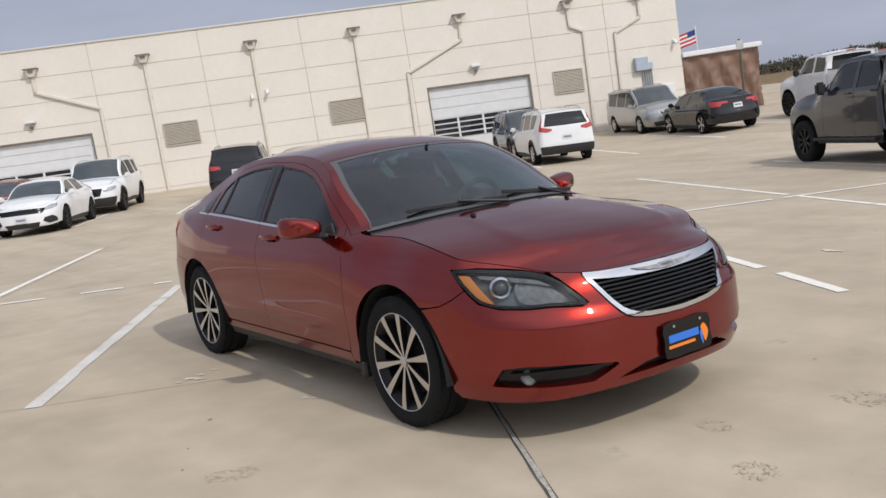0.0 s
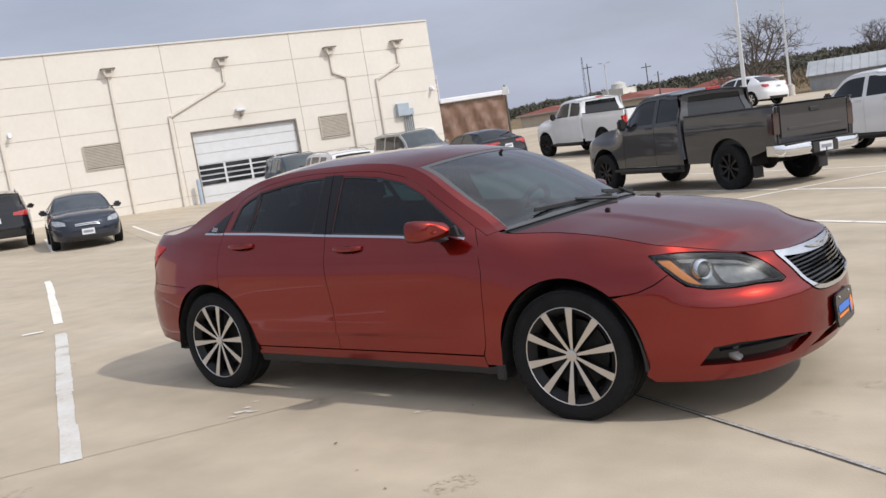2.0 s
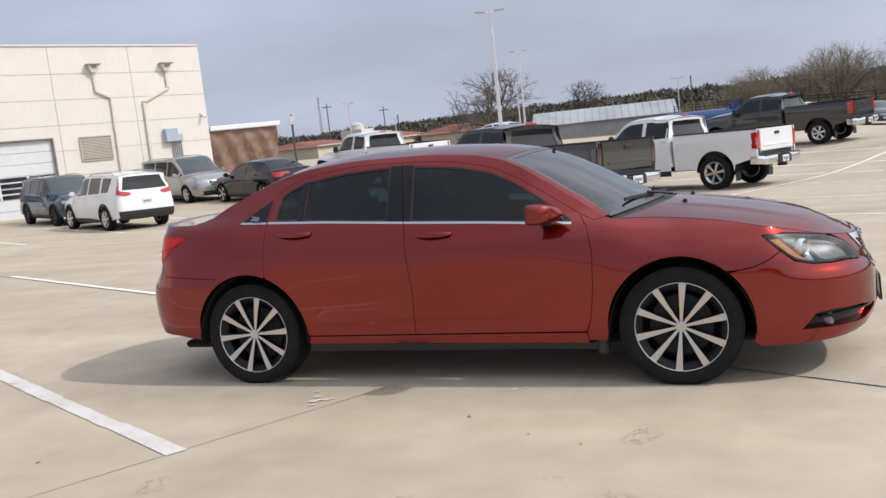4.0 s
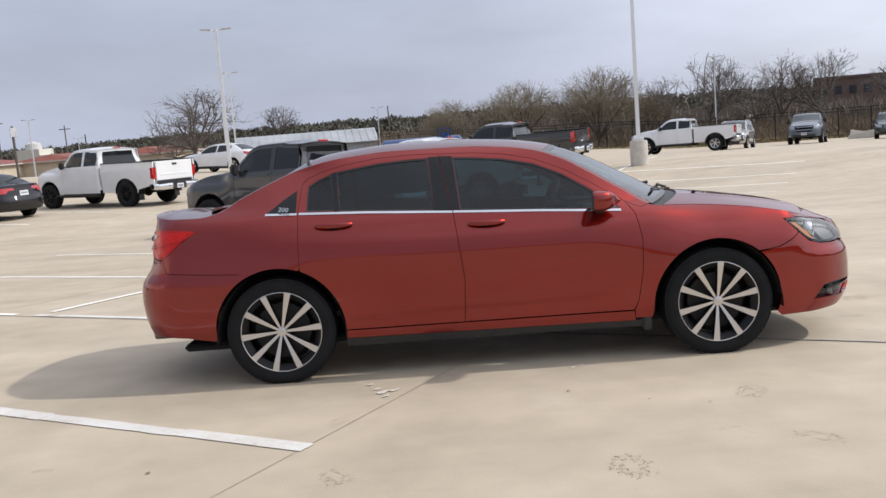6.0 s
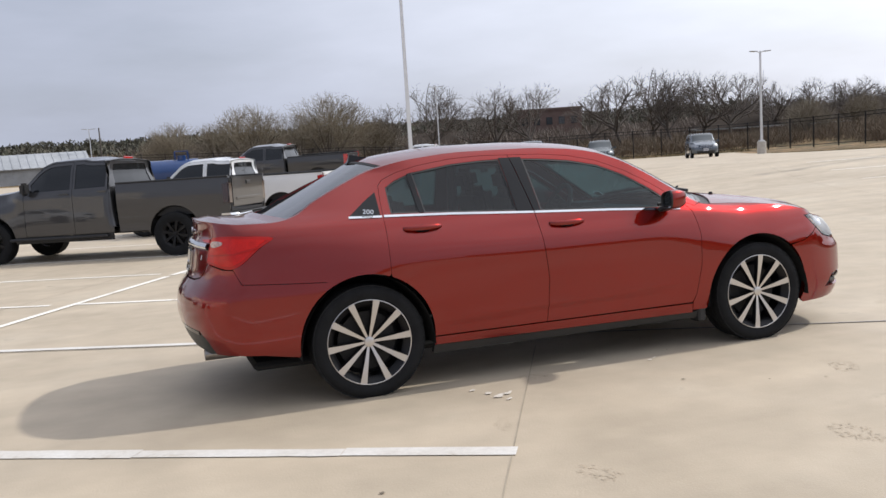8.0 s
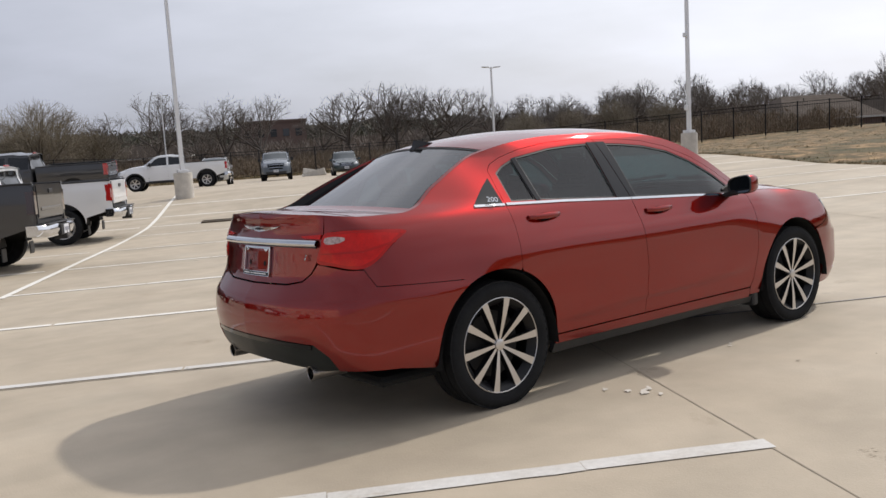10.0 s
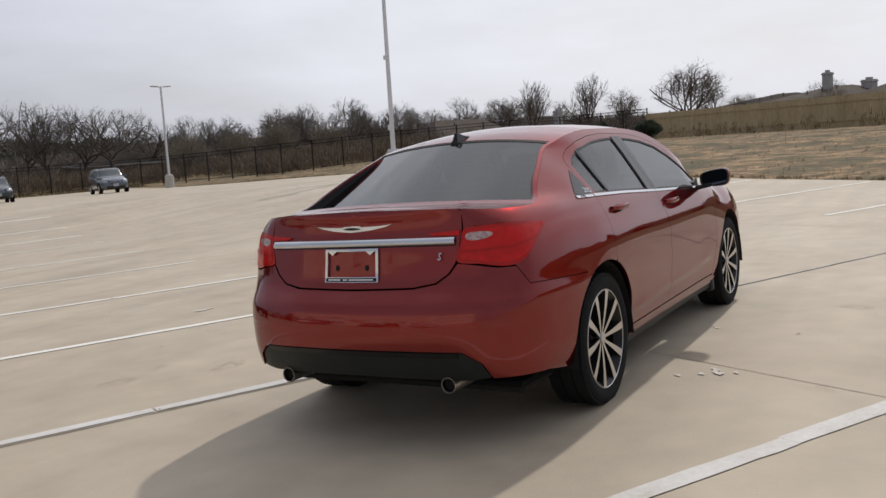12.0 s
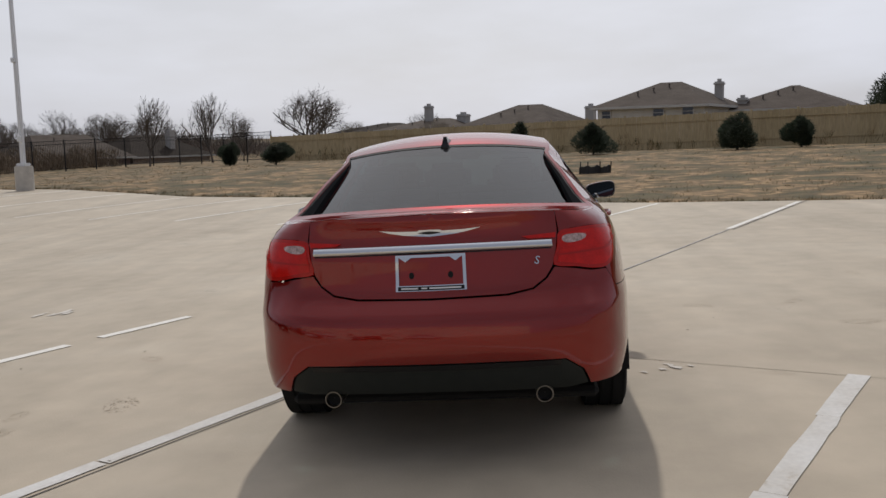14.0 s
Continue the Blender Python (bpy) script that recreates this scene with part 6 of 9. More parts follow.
# brown tarpaulin-wrapped building beyond the corner
TARP = material("brown_tarpaulin", (0.20, 0.118, 0.080), 0.4, 0, 0.2, 0.25, 1.2, 0.1, 14)


def lot_frame(a, b, z, turn=0.0):
    x, y = xy(a, b)
    return Matrix.Translation((x, y, z)) @ pose(0, 0, 0, 0, 0, math.degrees(GRID) + turn)


tarp = thing("tarped_building", "low building wrapped in shiny brown tarpaulin under a white roof edge", "building", lot_frame(-32.8, 17.82, -0.6))
rng = random.Random(5)
bm = bmesh.new()
nx, nz = 46, 22
grid = [[bm.verts.new((0.10 * math.sin(i * 0.55 + j * 0.35 + rng.uniform(-0.9, 0.9)) * math.sin(j / nz * math.pi) ** 0.5, -1.8 + 3.6 * i / nx, 0.05 + 3.13 * j / nz)) for j in range(nz + 1)] for i in range(nx + 1)]
for i in range(nx):
    for j in range(nz):
        bm.faces.new((grid[i][j], grid[i + 1][j], grid[i + 1][j + 1], grid[i][j + 1]))
part("tarpaulin", bm, TARP, tarp, "crumpled brown tarpaulin", True, 70)
bm = bmesh.new()
block(bm, 9, 3.5, 3.4, pose(-4.65, 0, 1.5))
part("core", bm, SPOUT, tarp)
bm = bmesh.new()
block(bm, 9.5, 3.75, 0.22, pose(-4.55, 0.05, 3.30), 0.03)
part("roof", bm, WHITE_POLE, tarp)
# ---------------------------------------------------------------- the other vehicles
PANE = material("dark_car_glass", (0.012, 0.014, 0.016), 0.05, 0, 0, 0.1, 2)
PANE_LIGHT = material("grey_car_glass", (0.045, 0.055, 0.06), 0.05, 0, 0.4, 0.2, 2)
LAMP_WHITE = material("clear_car_lamp", (0.36, 0.38, 0.40), 0.15, 0.3, 0.8, 0.4, 14)
LAMP_RED = material("red_car_lamp", (0.42, 0.012, 0.01), 0.15, 0, 1.0, 0.1, 9)
PLATE_PALE = material("pale_number_plate", (0.62, 0.63, 0.66), 0.5)
PLATE_INK = material("plate_ink", (0.22, 0.23, 0.27), 0.5)
P_WHITE = paint("white_car_paint", (0.74, 0.75, 0.76), 0.0, 0.4, 0.02)
P_GREY = paint("dark_grey_pickup_paint", (0.055, 0.055, 0.058), 0.5, 0.35)
P_BLACK = paint("black_car_paint", (0.010, 0.010, 0.012), 0.2, 0.3)
P_SILVER = paint("silver_car_paint", (0.40, 0.40, 0.40), 0.7, 0.35)
P_NAVY = paint("navy_car_paint", (0.022, 0.028, 0.042), 0.4, 0.3)
P_BLUE = paint("blue_car_paint", (0.022, 0.05, 0.085), 0.4, 0.3)
P_TEAL = paint("teal_grey_car_paint", (0.045, 0.06, 0.062), 0.5, 0.3)
P_STEEL = paint("blue_grey_car_paint", (0.12, 0.14, 0.165), 0.6, 0.35)
P_CLARET = paint("dull_red_car_paint", (0.16, 0.025, 0.02), 0.2, 0.4)


def tall_shell(L, W, H, zb, zh, x_cowl, x_head, x_roof_end, tail_lean=0.26, roof_drop=0.03, shift=0.0, square=False):
    """A high body with an upright tail: estate, van or pickup cab."""
    hx, hw = L / 2, W / 2
    plan = [(hx, 0), (hx - 0.02, 0.3 * hw), (hx - 0.09, 0.62 * hw), (hx - 0.24, 0.84 * hw), (hx - 0.5, 0.955 * hw), (hx - 0.95, hw), (0, hw), (-hx + 0.9, hw),
            (-hx + 0.4, 0.985 * hw), (-hx + 0.17, 0.95 * hw), (-hx + 0.06, 0.85 * hw), (-hx + 0.02, 0.62 * hw), (-hx + 0.005, 0.3 * hw), (-hx, 0)]
    if square:
        plan[8:] = [(-hx + 0.2, 0.998 * hw), (-hx + 0.07, 0.985 * hw), (-hx + 0.03, 0.92 * hw), (-hx + 0.015, 0.62 * hw), (-hx + 0.005, 0.3 * hw), (-hx, 0)]
    side = [(0, 0.16), (0.25, 0.07), (0.38, 0.03), (0.55, 0.006), (0.72, 0), (zb - 0.12, 0.012), (zb, 0.04), (zb + 0.12, 0.085), ((zb + H) / 2, 0.14), (H - 0.14, 0.205), (H - 0.05, 0.265), (H, 0.34), (H + 0.2, 0.8)]
    nose = [(0, 0.28), (0.22, 0.10), (0.36, 0.01), (0.55, 0), (zh - 0.22, 0.012), (zh - 0.08, 0.05), (zh, 0.12), (zh + 0.25, 0.5)]
    mid = [(0, 0.16), (0.25, 0.07), (0.4, 0.02), (0.6, 0), (zh - 0.2, 0.01), (zh - 0.06, 0.05), (zh + 0.01, 0.10), (zh + 0.06, 0.17), (zb + 0.1, 0.24), (zb + 0.4, 0.4)]
    cowl = [(0, 0.16), (0.25, 0.07), (0.4, 0.025), (0.6, 0), (zb - 0.15, 0.012), (zb - 0.05, 0.05), (zb + 0.02, 0.12), (zb + 0.12, 0.18), (zb + 0.4, 0.32)]
    tail = [(0, 0.26), (0.25, 0.10), (0.40, 0.015), (0.6, 0), (0.75, 0.02), (zb - 0.05, 0.05), (zb + 0.1, 0.08), ((zb + H) / 2, 0.08 + tail_lean * 0.35), (H - 0.1, tail_lean * 0.9), (H, tail_lean + 0.06), (H + 0.2, 0.8)]
    rz = H - 0.055
    crest = [(hx, zh, 0, 0), (hx - 0.1, zh + 0.005, 0.02, 0.012), (hx - 0.3, zh + 0.03, 0.06, 0.03), ((hx + x_cowl) / 2, (zh + zb) / 2 + 0.03, 0.1, 0.05), (x_cowl, zb + 0.005, 0.2, 0.055),
             ((x_cowl + x_head) / 2, (zb + rz) / 2, 0.14, 0.045), (x_head + 0.12, rz - 0.09, 0.10, 0.05), (x_head - 0.1, rz - 0.012, 0.05, 0.052), (x_head - 0.7, rz, 0, 0.055), (x_roof_end + 0.4, rz - roof_drop, 0, 0.05),
             (x_roof_end, rz - roof_drop - 0.02, 0, 0.045), (-hx + 0.1, rz - roof_drop - 0.03, 0, 0.03), (-hx, rz - roof_drop - 0.03, 0, 0)]
    rows = [(hx, nose), (hx - 0.1, nose), (hx - 0.5, mid), (x_cowl + 0.35, mid), (x_cowl - 0.1, cowl), (x_head, side), (min(0, x_head - 0.1), side), (-hx + (0.14 if square else 0.75), side), (-hx + (0.04 if square else 0.1), tail), (-hx, tail)]
    return Shell([(x + shift, y) for x, y in plan], [(x + shift, q) for x, q in rows], [(x + shift, *q) for x, *q in crest])


def vehicle(name, label, category, m, sh, spec, body, scale=(1, 1, 1), group="", trim=BLACK_PLASTIC, car=None):
    """A car from a shell. spec names the lines that cut it: axles, doors, window belt, glass spans, lamps."""
    car = car or thing(name, label, category, m, group)
    kx, ky, kz = scale
    end = sh.length
    g = spec.get
    step = g("step", 0.09)

    def skin(side):
        def f(s, z):
            return sh.flank(s, z, side) * np.array([kx, ky, kz])
        return f

    def nose(u, z):
        p = sh.flank(np.abs(u), z)
        p[..., 1] *= np.sign(u)
        return p * np.array([kx, ky, kz])

    def tail(u, z):
        p = sh.flank(end - np.abs(u), z)
        p[..., 1] *= np.sign(u)
        return p * np.array([kx, ky, kz])

    def top(s, w):
        return sh.lid(s, w / 0.7) * np.array([kx, ky, kz])

    def to_s(pts):
        return [(sh.at_x(x), z) for x, z in pts]

    def crest(x, drop):
        return float(sh.top(sh.at_x(x))) - drop

    xf, xr, zc, ra = g("xf"), g("xr"), g("zc"), g("arch")
    xA, xB, xC = g("doors")
    low = g("low", 0.30)
    belt = lambda x: g("belt")[0] + (g("belt")[1] - g("belt")[0]) * (x - xA) / (xC - xA)
    drop = g("frame", 0.075)
    x_n, x_t = g("nose_cut"), g("tail_cut")
    s_n, s_t = sh.at_x(x_n), sh.at_x(x_t)
    x_s = xC + 0.02 if g("bed") else xr + ra
    for side in (-1, 1):
        f = skin(side)
        wins = []
        for x0, x1, l0, l1 in g("windows"):
            n = 8
            bot = [(x0 + l0, belt(x0)), (x1 + l1, belt(x1))]
            up = [(x1 + (x0 - x1) * i / n, max(belt(x0) + 0.02, crest(x1 + (x0 - x1) * i / n, drop))) for i in range(n + 1)]
            wins.append(bot + up)
        wing = [(s, float(sh.top(s))) for s in np.linspace(sh.at_x(g("pillar")), s_n, 16)] + [(s_n, low - 0.02)]
        wing += to_s(arc(xf, zc, ra, -8, 188, 22)) + to_s([(xA, low), (xA, belt(xA) - 0.02)])
        panel("front_wing", [wing], f, body, car, step, 0.004, 0.015)
        lines = [xA, xB, xC]
        for i, (x0, x1) in enumerate(((xA, xB), (xB, xC))):
            holes = [wn for wn, q in zip(wins, g("windows")) if x1 <= q[1] + 0.06 and q[0] - 0.06 <= x0]
            n = 8
            lead = [(x0, low), (x0, belt(x0) - 0.02)]
            if i == 0:
                over = [(x0 - 0.02, crest(x0 - 0.02, 0.012)), *[(x0 + (x1 - x0) * k / n, crest(x0 + (x1 - x0) * k / n, drop * 0.35)) for k in range(2, n + 1)]]
            else:
                over = [(x0 + (x1 - x0) * k / n, crest(x0 + (x1 - x0) * k / n, drop * 0.35)) for k in range(n + 1)]
            foot = [(x1, low)]
            if xr + ra > x1 and i == 1:
                foot = [(x1, zc + math.sqrt(max(0.01, ra ** 2 - (x1 - xr) ** 2)))] + [(x, z) for x, z in arc(xr, zc, ra, 88, -6, 14) if x > x1]
            door = panel("front_door" if i == 0 else "rear_door", [to_s(lead + over + foot)] + [to_s(h) for h in holes], f, body, car, step, 0.004, 0.015)
            bm = bmesh.new()
            q = f(np.array([sh.at_x(x1 + 0.16)]), np.array([belt(x1) - 0.085]))[0]
            block(bm, 0.20, 0.035, 0.032, pose(q[0], q[1] + side * 0.012, q[2]), 0.012, 2)
            part("door_handle", bm, g("handle", body), door)
        back = [(s, float(sh.top(s))) for s in np.linspace(sh.at_x(g("pillar") - 0.02), s_t, 40)] + [(s_t, g("tail_low", low))]
        arch_r = [(x, z) for x, z in arc(xr, zc, ra, 188, -6, 22) if x <= xC]
        if not g("bed"):
            back += to_s(arch_r)
        n = 8
        if g("bed"):
            back += to_s([(xC, low)])
        elif arch_r[-1][0] > xC - 0.05 or xr + ra > xC:
            back += to_s([(xC, max(low, arch_r[-1][1] + 0.01))])
        else:
            back += to_s([(xC, low)])
        back += to_s([(xC, belt(xC))] + [(xC + (xA - xC) * k / 16, crest(xC + (xA - xC) * k / 16, drop * 0.35)) for k in range(16)] + [(xA - 0.02, crest(xA - 0.02, 0.012))])
        holes = [to_s(wn) for wn, q in zip(wins, g("windows")) if q[0] < xC + 0.05]
        panel("rear_wing", [back] + holes, f, body, car, step, 0.004, 0.015)
        for wn in wins:
            panel("window_pane", [dense(to_s(wn), 0.1)], f, g("pane", PANE), car, 0.12, 0, 0, -0.01)
        panel("sill", [to_s([(xf - ra - 0.0, low - 0.005), (xf - ra - 0.0, low - 0.13), (x_s, low - 0.13), (x_s, low - 0.005)])], f, g("sill", trim), car, 0.15, 0, 0.03, -0.004)
        for ax in ((xf,) if g("bed") else (xf, xr)):
            bm = bmesh.new()
            n = 14
            r = ra + 0.005
            yo = (sh.flank(np.array([sh.at_x(ax)]), np.array([0.5]))[0][1] - 0.03)
            a0 = [bm.verts.new((kx * (ax + r * math.cos(math.pi * i / n)), ky * side * yo, kz * (zc + r * math.sin(math.pi * i / n) - 0.02))) for i in range(n + 1)]
            a1 = [bm.verts.new((kx * (ax + r * math.cos(math.pi * i / n)), ky * side * (yo - 0.42), kz * (zc + r * math.sin(math.pi * i / n) - 0.02))) for i in range(n + 1)]
            for i in range(n):
                bm.faces.new((a0[i], a0[i + 1], a1[i + 1], a1[i]))
            bm.faces.new(a1)
            part("wheel_well", bm, DARK_CAVITY, car)
            if g("flare"):
                loop = arc(ax, zc, ra + 0.055, -6, 186, 24) + list(reversed(arc(ax, zc, ra - 0.004, -6, 186, 24)))
                panel("arch_trim", [to_s(loop)], f, g("flare"), car, 0.1, 0, 0.02, 0.012)
            wheel(car, pose(kx * ax, side * ky * (yo - 0.075), g("R"), 0, 7, 0 if side > 0 else 180), g("R"), g("rim"), g("tw", 0.22), g("wheel", "silver"))
        # mirror
        bm = bmesh.new()
        q = f(np.array([sh.at_x(xA - 0.14)]), np.array([belt(xA) + 0.03]))[0]
        hgt = g("mirror", 0.15)
        block(bm, 0.12, 0.20, hgt, pose(q[0] + 0.03, q[1] + side * 0.15, q[2] + 0.04), 0.04, 2)
        block(bm, 0.06, 0.12, 0.04, pose(q[0] + 0.03, q[1] + side * 0.03, q[2]), 0.01)
        part("door_mirror", bm, g("mirror_paint", body), car, "", True)
        # lamps
        if g("head"):
            panel("headlamp", [g("head")], f, LAMP_WHITE, car, 0.08, 0, 0.02, 0.012, "clear headlamp")
        if g("tail_lamp") and not g("bed"):
            panel("tail_lamp", [[(end - u, z) for u, z in g("tail_lamp")]], f, LAMP_RED, car, 0.08, 0, 0.02, 0.012, "red tail lamp")
        if g("fog"):
            panel("fog_lamp", [g("fog")], f, trim, car, 0.08, 0, 0.02, 0.008)
    # nose and tail
    hn = [(0, low - 0.08), (s_n * 0.6, low - 0.07), (s_n, low - 0.02)] + [(s, float(sh.top(s))) for s in np.linspace(s_n, 0, 10)]
    panel("front_bumper", [hn + [(-u, z) for u, z in reversed(hn[1:-1])]], nose, body, car, step, 0.003, 0.02)
    u_t = end - s_t
    ht = [(0, g("tail_low", low)), (u_t * 0.7, g("tail_low", low)), (u_t, g("tail_low", low))] + [(end - s, float(sh.top(s))) for s in np.linspace(s_t, end, 10)]
    holes = []
    if g("rear_glass"):
        w, z0, z1, w1 = g("rear_glass")
        rg = [(w, z0), (w1, z1), (0, z1 + 0.012), (-w1, z1), (-w, z0), (0, z0 - 0.008)]
        holes = [rg]
    if not g("bed"):
        panel("tailgate", [ht + [(-u, z) for u, z in reversed(ht[1:-1])]] + holes, tail, body, car, step, 0.003, 0.02)
    else:
        panel("cab_back", [ht + [(-u, z) for u, z in reversed(ht[1:-1])]] + holes, tail, body, car, step, 0.003, 0.02)
    for h in holes:
        panel("rear_window", [dense(h, 0.1)], tail, g("pane", PANE), car, 0.12, 0, 0, -0.012)
    if g("grille"):
        w, z0, z1 = g("grille")
        gr = panel("grille", [[(w, z1), (w * 0.8, z0), (-w * 0.8, z0), (-w, z1), (0, z1 + 0.02)]], nose, g("grille_mat", BLACK_GLOSS), car, 0.08, 0, 0.02, 0.010)
        for i in range(g("bars", 3)):
            z = z0 + (z1 - z0) * (i + 0.7) / g("bars", 3)
            strip("grille_bar", [(-w * 0.86, z), (0, z + 0.01), (w * 0.86, z)], nose, 0.02, g("bar_mat", CHROME), gr, 0.018, n=12)
    if g("intake"):
        w, z0, z1 = g("intake")
        panel("lower_intake", [[(w, z1), (w * 0.9, z0), (-w * 0.9, z0), (-w, z1)]], nose, trim, car, 0.1, 0, 0.02, 0.008)
    if g("front_plate", True) and g("grille"):
        z = g("plate_z", 0.50)
        p = panel("number_plate", [[(0.155, z + 0.076), (-0.155, z + 0.076), (-0.155, z - 0.076), (0.155, z - 0.076)]], nose, PLATE_PALE, car, 0.1, 0, 0.01, 0.03)
        panel("print_bar", [[(0.12, z + 0.03), (-0.12, z + 0.03), (-0.12, z - 0.03), (0.12, z - 0.03)]], nose, PLATE_INK, p, 0.1, 0, 0.001, 0.033)
    if not g("bed"):
        z = g("rear_plate_z", 0.85)
        p = panel("number_plate", [[(0.155, z + 0.076), (-0.155, z + 0.076), (-0.155, z - 0.076), (0.155, z - 0.076)]], tail, PLATE_PALE, car, 0.1, 0, 0.01, 0.012)
        panel("print_bar", [[(0.12, z + 0.03), (-0.12, z + 0.03), (-0.12, z - 0.03), (0.12, z - 0.03)]], tail, PLATE_INK, p, 0.1, 0, 0.001, 0.015)
        if g("valance"):
            w, z0, z1 = g("valance")
            panel("rear_valance", [[(w, z1), (w, z0), (-w, z0), (-w, z1)]], tail, trim, car, 0.12, 0, 0.03, 0.008)
    # lid
    s0, s1, s2, s3, s4 = (sh.at_x(x) for x in g("lid"))

    def band(a, b, v0, v1, n=16):
        return [(a + (b - a) * i / n, 0.7 * (v0 + (v1 - v0) * i / n)) for i in range(n + 1)] + [(b + (a - b) * i / n, -0.7 * (v1 + (v0 - v1) * i / n)) for i in range(n + 1)]

    panel("bonnet", [band(0.02, s0, 0.995, 0.985)], top, body, car, step, 0.004, 0.012)
    panel("windscreen", [band(s0 + 0.03, s1, 0.95, 0.925)], top, g("screen", PANE_LIGHT), car, 0.12, 0, 0, -0.004)
    frame = band(s0, s1 + 0.02, 0.995, 0.995)
    panel("screen_pillar", [frame, band(s0 + 0.035, s1, 0.945, 0.92)], top, body, car, step, 0.002, 0.01)
    panel("roof", [band(s1 + 0.022, s2, 0.995, 0.995)], top, g("roof_paint", body), car, step, 0.003, 0.012)
    if s3 > s2 + 0.05:
        panel("rear_window", [band(s2 + 0.02, s3 - 0.01, 0.90, 0.90)], top, g("pane", PANE), car, 0.12, 0, 0, -0.004)
        panel("rear_pillar", [band(s2, s3, 0.995, 0.995), band(s2 + 0.025, s3 - 0.015, 0.89, 0.89)], top, body, car, step, 0.002, 0.01)
    panel("boot_lid" if s3 > s2 + 0.05 else "roof_end", [band(s3 + 0.004, end - 0.02, 0.995, 0.995)], top, body, car, step, 0.003, 0.012)
    if g("rails"):
        for k in (-1, 1):
            bm = bmesh.new()
            pts = [Vector(top(np.array([sh.at_x(x)]), np.array([0.7 * 0.93 * k]))[0]) + Vector((0, 0, 0.045 if 0 < i < 6 else 0.0)) for i, x in enumerate(np.linspace(g("rails")[0], g("rails")[1], 7))]
            rings = [[bm.verts.new(p + Vector((0, 0.016 * math.cos(a), 0.016 * math.sin(a)))) for a in np.linspace(0, 2 * math.pi, 7)[:-1]] for p in pts]
            for p, q in zip(rings, rings[1:]):
                for i in range(6):
                    bm.faces.new((p[i], p[(i + 1) % 6], q[(i + 1) % 6], q[i]))
            bmesh.ops.recalc_face_normals(bm, faces=bm.faces)
            part("roof_rail", bm, STEEL_PAINT, car)
    bm = bmesh.new()
    block(bm, kx * (g("lid")[0] - g("tail_cut")) * 0.98, ky * 1.3, 0.06, pose(kx * (g("lid")[0] + g("tail_cut")) / 2, 0, low + 0.02))
    part("underbody", bm, DARK_CAVITY, car)
    bm = bmesh.new()
    block(bm, kx * 0.9, ky * 1.3, 0.05, pose(kx * (g("lid")[0] + 0.45), 0, low + 0.1))
    part("engine_tray", bm, DARK_CAVITY, car)
    return car


